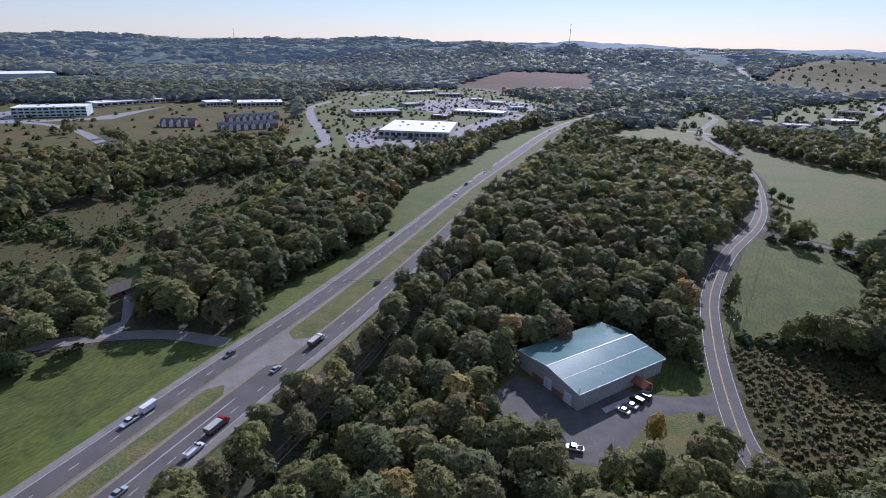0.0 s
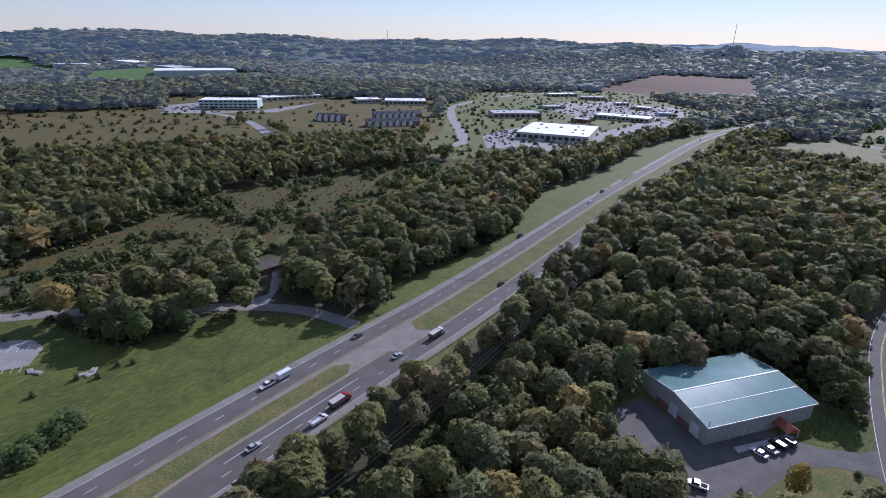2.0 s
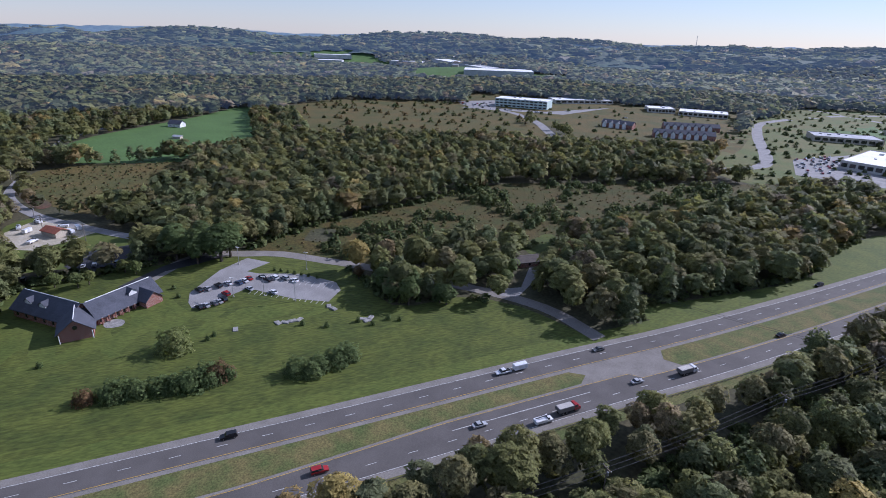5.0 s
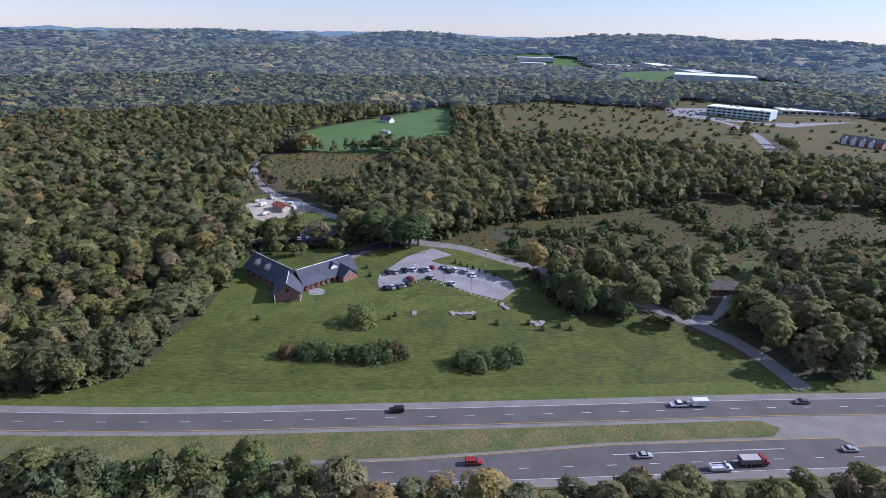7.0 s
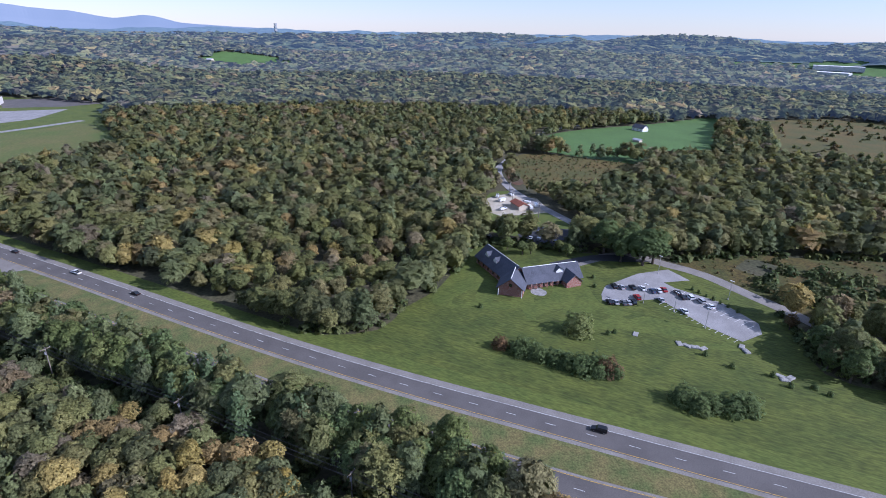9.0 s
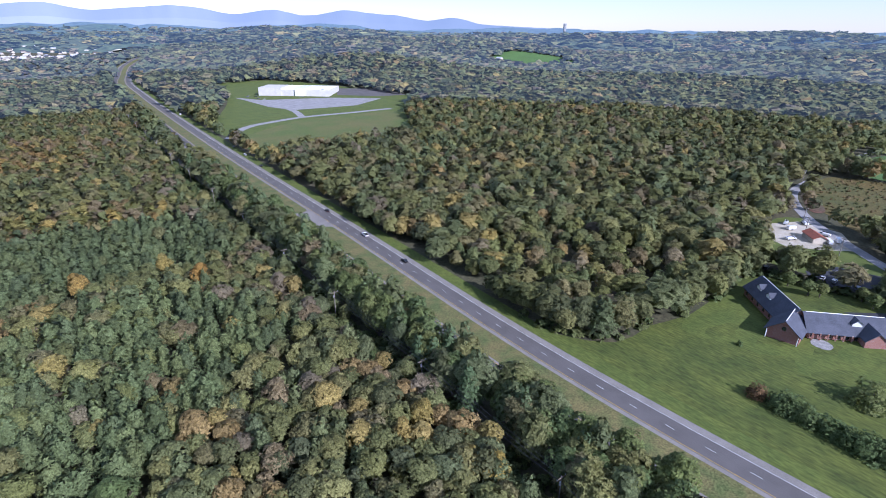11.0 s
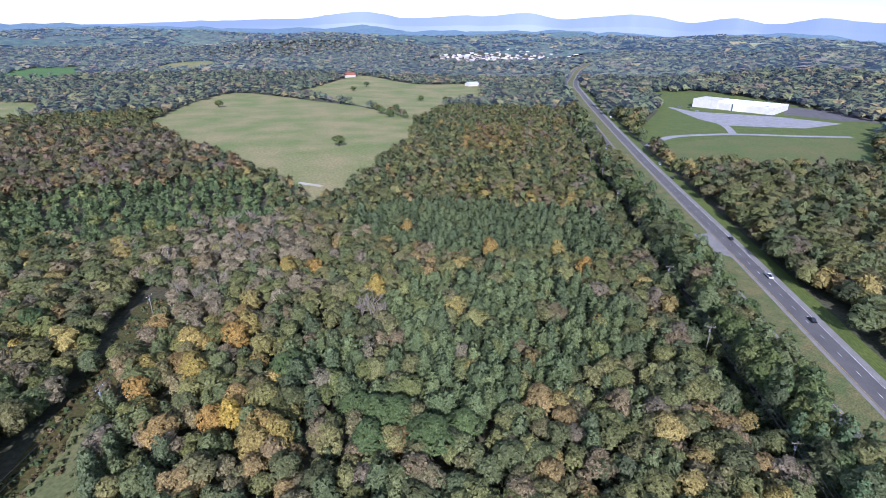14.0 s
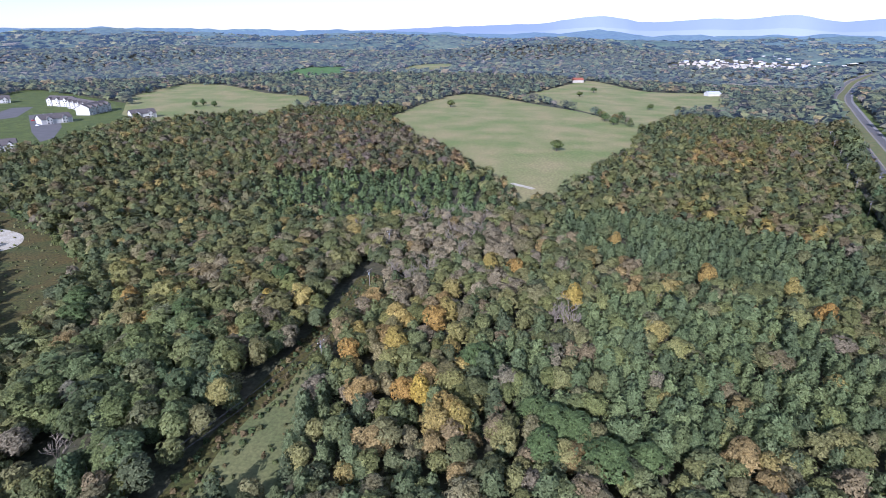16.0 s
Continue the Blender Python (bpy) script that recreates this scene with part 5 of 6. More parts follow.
# ---- offices, shops, mall, apartments ----
flat_building("office_block", "pale green three-storey office with dark window bands", (-585.3, 744.9, -502.7, 776.1), 40, 13, M_TEALWALL, M_WHITEROOF, 3, 12, 4, "office", M_TRIM)
flat_building("office_block", "long low white-roofed office building", (-541.1, 861.7, -474.4, 947.7), 40, 6, M_STUCCO, M_WHITEROOF, 1, 10, 4, "office")
flat_building("office_block", "low white flat-roofed offices", (-389.5, 908.0, -354.0, 931.6), 40, 7, M_STUCCO, M_WHITEROOF, 1, 8, 3, "office")
flat_building("office_block", "low white flat-roofed offices", (-344.0, 919.7, -275.0, 943.2), 45, 7, M_STUCCO, M_WHITEROOF, 1, 10, 4, "office")
for f in ((-360.9, 696.3, -319.3, 701.8), (-276.7, 671.7, -214.9, 707.3), (-293.7, 743.1, -235.0, 783.5)):
    x, y, turn, l = front_frame(f, 14)
    row = thing("townhouse_row", "row of brick townhouses with grey gabled roofs", "townhouses", x, y, turn, "townhouse rows")
    gable_wing(row, (-l / 2, 0), (l / 2, 0), 15, 6, 10, M_BRICK, M_SHINGLE, 10, 0.5)
    for i in range(max(3, int(l / 9))):
        c = -l / 2 + (i + 0.5) * 9
        gable_wing(row, (c, -8.5), (c, -1), 5, 6.2, 8.8, M_TRIM, M_SHINGLE, 0, 0.3)
store = flat_building("superstore", "large store with a bright white flat roof", (-79.2, 651.4, 4.9, 640.8), 95, 8, M_STUCCO, M_WHITEROOF, 1, 12, 9, "store", M_STUCCO)
flat_building("store", "long low building with a white roof", (10.3, 876.1, 88.2, 851.6), 35, 6, M_STUCCO, M_WHITEROOF, 1, 12, 3, "store")
flat_building("store", "pale green-roofed shop with dark windows", (-134.6, 822.4, -66.3, 851.8), 40, 7, M_TAN, M_GREYROOF, 1, 9, 4, "store")
flat_building("store", "low shop with a pale roof", (-78.2, 1213.5, -24.0, 1252.1), 30, 6, M_TAN, M_WHITEROOF, 1, 6, 2, "store")
flat_building("store", "low tan shop beside the road", (-16.7, 1186.5, 31.2, 1192.3), 30, 7, M_TAN, M_GREYROOF, 1, 6, 2, "store")
flat_building("store", "low brown shop beside the road", (-67.6, 971.9, -37.0, 995.9), 26, 5, M_TAN, M_GREYROOF, 1, 5, 2, "store")
flat_building("store", "pale hillside commercial building", (1280.8, 2204.2, 1391.6, 2166.6), 60, 14, M_STUCCO, M_WHITEROOF, 2, 8, 3, "store")
flat_building("store", "white roofed valley building", (587.6, 838.9, 630.2, 844.6), 30, 6, M_STUCCO, M_WHITEROOF, 1, 6, 2, "store")
flat_building("store", "low grey-roofed valley building", (675.2, 963.4, 708.6, 942.1), 30, 7, M_TAN, M_SHINGLE, 1, 6, 2, "store")
flat_building("store", "low brown valley building", (433.7, 814.0, 470.2, 819.9), 25, 5, M_TAN, M_GREYROOF, 1, 5, 2, "store")
flat_building("store", "low tan roadside building", (485.0, 787.8, 522.0, 782.5), 25, 5, M_TAN, M_GREYROOF, 1, 5, 2, "store")
flat_building("store", "low pale restaurant with a flat roof", (74.6, 1035.9, 105.5, 1030.8), 22, 5, M_TAN, M_WHITEROOF, 1, 5, 2, "store")
flat_building("store", "low blue-grey shop by the highway", (111.6, 944.9, 136.0, 948.6), 22, 5, M_TEALWALL, M_GREYROOF, 1, 5, 1, "store")
flat_building("store", "tall grey hotel block behind the shops", (-149.6, 1448.9, -121.8, 1462.2), 18, 14, M_TAN, M_GREYROOF, 4, 5, 1, "hotel")
flat_building("store", "small pale bank with a flat roof", (51.3, 1102.4, 75.1, 1108.8), 18, 5, M_STUCCO, M_WHITEROOF, 1, 4, 1, "store")
flat_building("store", "low red-brick shop by the car park", (-22.1, 824.3, 1.4, 814.8), 20, 5, M_BRICK, M_GREYROOF, 1, 5, 1, "store")
patch("shop_lawn", [(-144.6, 959), (-97.6, 1088), (-50.5, 1024), (-54.8, 921), (-117.1, 896)], M_FIELD, 0.09, "bright green lawn among the shops", "lawn")
patch("shop_parking", [(-121, 659), (-82.8, 747), (24.4, 745), (103.2, 911), (126.3, 877), (57.6, 679), (-28.9, 588), (-101.2, 581)], M_LOT, 0.12, "pale car park round the large store", "parking lot", sharp=True)
patch("shop_parking", [(-91.2, 1016), (13.3, 1199), (157.2, 1104), (165.6, 953), (103.2, 911), (-7.5, 874)], M_LOT, 0.12, "pale car park between shops", "parking lot", sharp=True)
patch("office_parking", [(-671, 734), (-631, 806), (-566, 723), (-491, 758), (-452, 902), (-456, 753), (-585, 690)], M_LOT, 0.12, "pale car park of the offices", "parking lot", sharp=True)
flat_building("warehouse", "long distant white-roofed warehouse", (-970.1, 1096.7, -831.6, 1210.9), 110, 12, M_GREYROOF, M_WHITEROOF, 1, 0, 0, "warehouse")
flat_building("warehouse", "distant low white-roofed warehouse", (-1611.4, 1404.1, -1510.4, 1475.5), 80, 12, M_GREYROOF, M_WHITEROOF, 1, 0, 0, "warehouse")
flat_building("warehouse", "distant low white-roofed warehouse", (-1485.1, 1503.3, -1040.9, 1254.5), 60, 12, M_GREYROOF, M_WHITEROOF, 1, 0, 0, "warehouse")
flat_building("warehouse", "distant low white-roofed warehouse", (-1796.7, 1201.7, -1721.5, 1314.6), 60, 12, M_GREYROOF, M_WHITEROOF, 1, 0, 0, "warehouse")
flat_building("warehouse", "distant pale-roofed metal warehouse", (-948.8, 1431.9, -940.2, 1529.1), 60, 12, M_GREYROOF, M_WHITEROOF, 1, 0, 0, "warehouse")
flat_building("warehouse", "distant long pale warehouse", (-1748.5, 1139.3, -1664.3, 1226.4), 60, 12, M_GREYROOF, M_WHITEROOF, 1, 0, 0, "warehouse")

patch("mall_parking", [(-635, -683), (-636, -631), (-714, -557), (-747, -486), (-664, -476), (-583, -522), (-589, -572)], M_LOT, 0.12, "wide empty pale mall car park", "parking lot", sharp=True)
patch("mall_parking", [(-807, -619), (-851, -556), (-805, -473), (-769, -500), (-743, -569)], M_ASPHALT, 0.12, "grey side car park of the mall", "parking lot", sharp=True)
mall = flat_building("shopping_mall", "long white windowless shopping mall", (-674.8, -672.3, -721.2, -568.4), 70, 9, M_STUCCO, M_WHITEROOF, 1, 0, 6, "mall")
for u0, u1, h in ((-0.5, -0.18, 12.5), (0.02, 0.16, 12)):
    l = front_frame((-674.8, -672.3, -721.2, -568.4), 70)[3]
    box_part("pavilion", (l * u0, -37.5, 0, l * u1, 10, h), M_STUCCO if u0 < -0.3 else M_TRIM, mall, "taller mall entrance block")
for f, dep, fl in (((595.3, -786.4, 556.3, -779.1), 18, 3), ((552.3, -767.3, 491.6, -729.4), 18, 3), ((479.6, -704.8, 480.5, -753.0), 18, 3), ((408.9, -678.8, 389.2, -700.0), 16, 2), ((486.8, -627.4, 468.2, -654.5), 18, 2), ((686.1, -791.5, 666.2, -808.9), 18, 2), ((424.5, -477.1, 408.5, -488.3), 16, 2)):
    x, y, turn, l = front_frame(f, dep)
    flat = thing("apartment_block", "cream apartment block with grey-brown hipped roof", "apartments", x, y, turn, "apartment blocks")
    gable_wing(flat, (-l / 2, 0), (l / 2, 0), dep, 3.2 * fl, 3.2 * fl + 4.5, M_STUCCO, M_BROWNROOF, 0, 0.6)
    for i in range(max(2, int(l / 12))):
        c = -l / 2 + l * (i + 0.5) / max(2, int(l / 12))
        gable_wing(flat, (c, -dep / 2 - 1.2), (c, 0), 6, 3.2 * fl, 3.2 * fl + 3, M_STUCCO, M_BROWNROOF, 0, 0.4)
        for k in range(fl):
            for s in (-1.6, 1.6):
                box_part("window", (c + s - 0.6, -dep / 2 - 1.26, 3.2 * k + 0.9, c + s + 0.6, -dep / 2 - 1.18, 3.2 * k + 2.4), M_GLASS, flat)
patch("flats_parking", [(555, -696), (538, -724), (457, -618), (420, -552), (419, -531), (465, -581)], M_ASPHALT, 0.12, "dark car park of the apartments", "parking lot", sharp=True)
patch("flats_parking", [(602, -689), (625, -757), (605, -772), (558, -680), (567, -648)], M_ASPHALT, 0.12, "dark car park of the apartments", "parking lot", sharp=True)

# ---- farms and far houses ----
fx, fy = (-668.0, 253.4)
gable_house("farmhouse", "white-walled grey-roofed farmhouse by the field", fx, fy, 30, 16, 10, 4, 7.5, M_TRIM, M_SHINGLE)
fx, fy = (-845.1, 252.5)
gable_house("farmhouse", "tall brick farmhouse among trees", fx, fy, 10, 16, 11, 6, 10, M_BRICK, M_SHINGLE)
fx, fy = (-593.7, 224.3)
gable_house("shed", "small white-roofed shed in the field", fx, fy, 30, 9, 5, 2.4, 3.6, M_TAN, M_GREYROOF, "shed", 0)
fx, fy = (-344.9, 58.1)
gable_house("shed", "open shed with rust red roof", fx, fy, 20, 12, 7, 3, 4.6, M_TAN, M_REDROOF, "shed", 0)
fx, fy = (105.6, -848.6)
gable_house("farmhouse", "white farmhouse by the pasture", fx, fy, 15, 22, 10, 4, 7, M_TRIM, M_SHINGLE)
fx, fy = (-259.4, -1270.2)
gable_house("barn", "tan barn standing on the pasture", fx, fy, 15, 26, 13, 6, 10, M_TAN, M_REDROOF, "barn", 0)
fx, fy = (-462.7, -1045.9)
gable_house("barn", "pale barn with a grey roof", fx, fy, 15, 26, 13, 5, 8, M_STUCCO, M_GREYROOF, "barn", 0)
def settle(poly, spacing, keep, roofs, label, group, size=1.0):
    """Small gabled houses strewn over an estate."""
    protos = []
    x, y = scatter_in(poly, spacing, keep)
    for i, (hx, hy) in enumerate(zip(x, y)):
        if i < len(roofs):
            ob = gable_house("house", label, hx, hy, 0, 15 * size, 10 * size, 5 * size, 8 * size, M_TAN, roofs[i], "house", 0)
            ob["group"] = group
            protos.append(ob)
        else:
            copy_thing(protos[i % len(protos)], pose(hx, hy, float(ground_z(hx, hy)), 0, 0, float(rng.uniform(0, 180))))


settle(ESTATE, 32, 0.8, [M_GREYROOF, M_STUCCO, M_SHINGLE, M_BROWNROOF], "pale house on the crowded hillside estate", "estate houses", 0.9)
settle([(-1367, -1059), (-2506, -1316), (-2333, -607), (-1750, -580), (-1215, -769)], 150, 0.3, [M_GREYROOF, M_WHITEROOF], "pale house among distant woods", "scattered houses", 1.3)
settle(FAR_ESTATE, 55, 0.7, [M_WHITEROOF, M_GREYROOF], "white house on a distant estate", "distant estate houses", 1.5)
settle(SUBURB, 75, 0.4, [M_GREYROOF, M_SHINGLE], "grey-roofed suburban house far off", "suburban houses", 1.2)
settle([(-494, 2078), (-262.7, 2968), (-21.2, 2123), (-147.6, 1657)], 75, 0.4, [M_GREYROOF, M_SHINGLE], "small house on a wooded hillside", "hillside houses", 1.1)
settle([(-1473, 251.3), (-1801, 717), (-1792, 1162), (-1364, 740), (-1405, 348)], 110, 0.35, [M_GREYROOF, M_SHINGLE], "grey-roofed house among woods", "woodland houses", 1.1)

# ---- trees of their own ----
def bare_tree(seed):
    """A leafless tree: forking limbs down to twigs."""
    g = random.Random(seed)
    bm = bmesh.new()

    def grow(p, d, length, r, level):
        q = p + d * length
        tube(bm, p, q, r, r * 0.65, 5 if level < 2 else 3)
        if level == 4:
            return
        for _ in range(3 if level else 5):
            e = (d + Vector((g.uniform(-0.8, 0.8), g.uniform(-0.8, 0.8), g.uniform(-0.15, 0.5)))).normalized()
            grow(q if g.random() < 0.7 else p.lerp(q, 0.6), e, length * g.uniform(0.55, 0.8), r * 0.6, level + 1)

    grow(Vector((0, 0, -0.3)), Vector((0, 0, 1)), 3.6, 0.3, 0)
    return bm


def trunk_mesh(h, seed, crown_low):
    """A tapered trunk with a few limbs reaching into the crown."""
    g = random.Random(seed)
    bm = bmesh.new()
    tube(bm, (0, 0, -0.5), (0, 0, h * crown_low), 0.028 * h, 0.02 * h, 8)
    tube(bm, (0, 0, h * crown_low), (g.uniform(-0.3, 0.3), g.uniform(-0.3, 0.3), h * 0.85), 0.02 * h, 0.006 * h, 6)
    for i in range(5):
        a, z = g.uniform(0, 6.28), h * g.uniform(crown_low, 0.6)
        tube(bm, (0, 0, z), (math.cos(a) * h * 0.2, math.sin(a) * h * 0.2, z + h * 0.15), 0.011 * h, 0.004 * h, 5)
    return bm


M_BARE = material("pale bare wood", (0.21, 0.175, 0.125), (0.16, 0.135, 0.10), 0.8, 4, 0.9, 0, 0.01, 0.1, 0.12)
M_LEAF_GREEN = leaf_material("green crowns", [(0.08, 0.1, 0.034), (0.095, 0.115, 0.036), (0.08, 0.11, 0.042), (0.12, 0.13, 0.042)])
M_LEAF_PINE = leaf_material("pine crowns", [(0.065, 0.095, 0.042), (0.08, 0.11, 0.05), (0.09, 0.11, 0.05)])
M_LEAF_GOLD = leaf_material("golden crowns", [(0.28, 0.2, 0.04), (0.22, 0.17, 0.045), (0.2, 0.165, 0.055), (0.25, 0.15, 0.04)])
M_LEAF_RED = leaf_material("rust crowns", [(0.11, 0.065, 0.03), (0.09, 0.06, 0.03)])
M_LEAF_DARK = leaf_material("dark green crowns", [(0.06, 0.085, 0.03), (0.075, 0.1, 0.035)])
TREE_KINDS = {
    "green": ("broad", M_LEAF_GREEN, "broad-crowned green deciduous tree"),
    "gold": ("broad", M_LEAF_GOLD, "deciduous tree turned golden yellow"),
    "red": ("broad", M_LEAF_RED, "deciduous tree turned rust red"),
    "dark": ("broad", M_LEAF_DARK, "dark green full-crowned tree"),
    "pine": ("pine", M_LEAF_PINE, "tall pine with ragged green crown"),
    "bush": ("bush", M_LEAF_DARK, "dense rounded dark green shrub"),
    "spreading": ("bush", M_LEAF_GREEN, "low spreading green tree on the lawn"),
    "rustbush": ("bush", M_LEAF_RED, "rounded shrub turning rust brown"),
}
protos = {}


def plant(kind, x, y, h, wide=1.0, sink=0.0):
    """One tree (trunk and crown) of about h metres; repeats share the meshes of three shapes per kind."""
    shape = int(rng.integers(0, 3))
    z = float(ground_z(x, y)) - sink
    at = pose(x, y, z, 0, 0, float(rng.uniform(0, 360)))
    name, mat, label = TREE_KINDS[kind]
    if (kind, shape) not in protos:
        ob = new("shrub" if name == "bush" else "tree")
        tagged(ob, label, "shrub" if name == "bush" else "tree", "trees and shrubs")
        tris, ways = crown(name, {"broad": 620, "pine": 600, "bush": 480}[name], 200 + shape * 17 + len(kind))
        me = leaf_mesh("crown", tris * (10 if name != "bush" else 3), ways)
        me.materials.append(mat)
        leaves = new("crown", me)
        leaves.parent = ob
        if name == "bush":
            part("stem", tube(bmesh.new(), (0, 0, -0.3), (0, 0, 1.5), 0.12, 0.05), M_BARK, ob)
        else:
            part("trunk", trunk_mesh(10, shape, 0.22), M_BARK, ob)
        protos[kind, shape] = ob
        ob.matrix_world = at
    else:
        ob = copy_thing(protos[kind, shape], at)
    s = h / (10 if name != "bush" else 3)
    ob.scale = (s * wide, s * wide, s)
    return ob


def plant_px(kind, spots, h, wide=1.0):
    for x, y in spots:
        plant(kind, x, y, h * rng.uniform(0.88, 1.12), wide * rng.uniform(0.92, 1.08))


for x, y in NEAREST:
    pn, au, _, _ = kinds_at(np.array([x]), np.array([y]))
    r = rng.random()
    kind = "pine" if rng.random() < pn[0] else ("gold" if r < au[0] * 0.8 else "red" if r < au[0] else "green")
    plant(kind, x, y, rng.uniform(10.5, 16))
# the pines between the near carriageway and the power line
nn = normals(EDGE)
for i in range(0, len(EDGE), 2):
    x, y = EDGE[i]
    if not (-330 < y < 50):
        continue
    for off in (40, 44.5, 49.5):
        q = EDGE[i] + nn[i] * (off + rng.uniform(-2, 2)) + rng.uniform(-3, 3, 2)
        plant("pine" if rng.random() < 0.35 else "green", q[0], q[1], rng.uniform(16, 20.5) if y < 30 else rng.uniform(11, 15), 0.85)
# round the church and its lawn
plant_px("spreading", [(-184.7, 57.9)], 10.0, 1.3)
plant_px("dark", [(-248.9, 94.9), (-244.9, 104.5), (-258.8, 102.1), (-246.7, 110.2), (-260, 89.5)], 19, 1.35)
plant_px("dark", [(-160.3, 140.5), (-153.5, 144.1), (-170.1, 143.5), (-158.4, 151.3)], 14, 1.1)
plant_px("dark", [(-142.9, 156.7), (-145.9, 155.7)], 10, 1.3)
plant_px("green", [(-138.2, 192.1), (-149.6, 185.6), (-153.7, 197.3), (-142.4, 202.4)], 10, 1.3)
plant_px("red", [(-155.7, 185.2), (-157.2, 174.6), (-187.9, 143.9)], 8, 1.1)
plant_px("red", [(-129, 226.2), (-130.5, 236.4), (-127.3, 243.7)], 13, 1.2)
plant_px("green", [(-260.1, 47.3), (-260.2, 51.6), (-267.8, 40.3), (-256.6, 69.8), (-262.3, 66.9)], 8, 1.3)
plant_px("bush", [(-170.1, 32.9), (-170.2, 36), (-167.1, 39.3), (-164.6, 44.8), (-162.3, 48.3), (-159.5, 52.7), (-159.5, 58)], 6.2, 1.3)
plant_px("rustbush", [(-173.9, 26.2), (-158.5, 62)], 5.8, 1.25)
plant_px("bush", [(-143, 81.8), (-138.8, 85.2), (-139.7, 89.1), (-138.7, 95.6), (-138.6, 100.4)], 6.6, 1.4)
plant_px("bush", [(-204.4, 21.1), (-183, 69.3), (-184.1, 72.3), (-156.7, 119.1), (-150.7, 121.8), (-149.8, 129.4), (-146.2, 132.3), (-161.7, 107.4), (-169.2, 101.2), (-231.1, 76.3), (-222.1, 74.6)], 2.4, 0.8)
plant_px("bush", [(-219.7, 118.5), (-217, 120.4), (-213.8, 122.1), (-210.6, 123.7), (-207.9, 125.6), (-204.7, 127.3), (-200.6, 129.5)], 2.2, 0.7)
plant_px("bush", [(-159.4, 53.7), (-156.4, 58), (-155.8, 63.8)], 5.0, 1.0)
plant_px("gold", [(62.2, 127.5), (64.3, 131.1)], 11, 0.8)
plant_px("bush", [(76.7, 132.6), (85.3, 136.5), (82, 140.9), (35.4, 134.2)], 2.0, 1.0)
plant_px("green", [(84.7, 171.2), (98.2, 186.5), (85.6, 182.3), (89.9, 171.3), (89.7, 190.3)], 12, 1.2)
plant_px("gold", [(-16.2, 217.1), (-8.8, 179.7)], 8, 0.8)
plant_px("red", [(-63, 112.5), (-13.7, 218.5)], 6, 1.0)
plant_px("dark", [(249.7, 390.7), (251.8, 383.6), (252.4, 407), (201.7, 297.5), (204.4, 296.4), (270.9, 533), (379.6, 653)], 9, 1.3)
# the golden trees and lone pasture trees to the south
plant_px("gold", GOLD_SPOTS, 14.5, 1.0)
plant_px("gold", [(-109.7, -60.9), (-100.4, -61.7), (-109.9, -40.2), (-100.5, -41.0), (-100.6, -34.9), (-163.1, -116.6)], 13, 0.9)
plant_px("dark", DARK_SPOTS, 14, 1.35)
plant_px("green", [(-95.5, -531), (14.2, -842), (-213.1, -1010), (-253.9, -1080), (-285.6, -845), (-317.8, -818), (-189.4, -726), (-192.4, -695), (-218.8, -754), (-193.9, -777)], 11, 1.7)
plant_px("dark", [(379.1, -813), (357.9, -803), (385.7, -800), (691, -955), (647, -964), (610, -922), (590, -971), (552, -974)], 11, 1.6)
bare = {}
for i, (x, y) in enumerate(BARE_SPOTS + [(3.5, -266.1), (-3.2, -274), (5.2, -295.2), (-8.5, -284.2), (-42.9, -189.1), (-43.8, -198.7), (-15.2, -302.9), (-4.7, -311.3)]):
    g = i % 3
    if g not in bare:
        ob = tagged(new("bare_tree"), "leafless pale grey tree with forking limbs", "tree", "bare trees")
        limbs = part("trunk", bare_tree(5 + g), M_BARE, ob)
        bare[g] = ob
        ob.matrix_world = pose(x, y, float(ground_z(x, y)), 0, 0, i * 47)
    else:
        ob = copy_thing(bare[g], pose(x, y, float(ground_z(x, y)), 0, 0, i * 47))
    s = 1.2 if i == 0 else 1.35
    ob.scale = (s, s, s * 1.05)

# ---- poles, lines and lamps ----
def utility_pole(x, y, turn, h=12.0):
    ob = thing("utility_pole", "weathered wooden utility pole with a crossarm", "utility pole", x, y, turn, "utility poles")
    part("post", tube(bmesh.new(), (0, 0, -0.5), (0, 0, h), 0.2, 0.13, 10), M_WOOD, ob)
    box_part("crossarm", (-1.6, -0.1, h - 0.75, 1.6, 0.1, h - 0.5), M_BARE, ob, "pale wooden crossarm")
    for a in (-1.45, 0.0, 1.45):
        part("insulator", tube(bmesh.new(), (a, 0, h - 0.5), (a, 0, h - 0.2), 0.07), M_TRIM, ob)
    part("transformer", tube(bmesh.new(), (0.35, 0.1, h - 2.6), (0.35, 0.1, h - 1.6), 0.28, None, 12), M_STEEL, ob)
    return ob


def wires(poles, turn_h, offsets, label):
    """Sagging conductors from pole to pole, one thing per line."""
    ob = tagged(new("power_line"), label, "cable")
    for a in offsets:
        bm = bmesh.new()
        for (x0, y0, h0), (x1, y1, h1) in zip(poles, poles[1:]):
            d = Vector((x1 - x0, y1 - y0)).normalized()
            nx, ny = d.y * a, -d.x * a
            z0, z1 = float(ground_z(x0, y0)) + h0 - 0.2, float(ground_z(x1, y1)) + h1 - 0.2
            prev = None
            for i in range(9):
                u = i / 8
                p = Vector((x0 + (x1 - x0) * u + nx, y0 + (y1 - y0) * u + ny, z0 + (z1 - z0) * u - 4 * 1.1 * u * (1 - u)))
                if prev:
                    tube(bm, prev, p, 0.05, None, 4)
                prev = p
        part("wire", bm, M_WIRE, ob)
    return ob


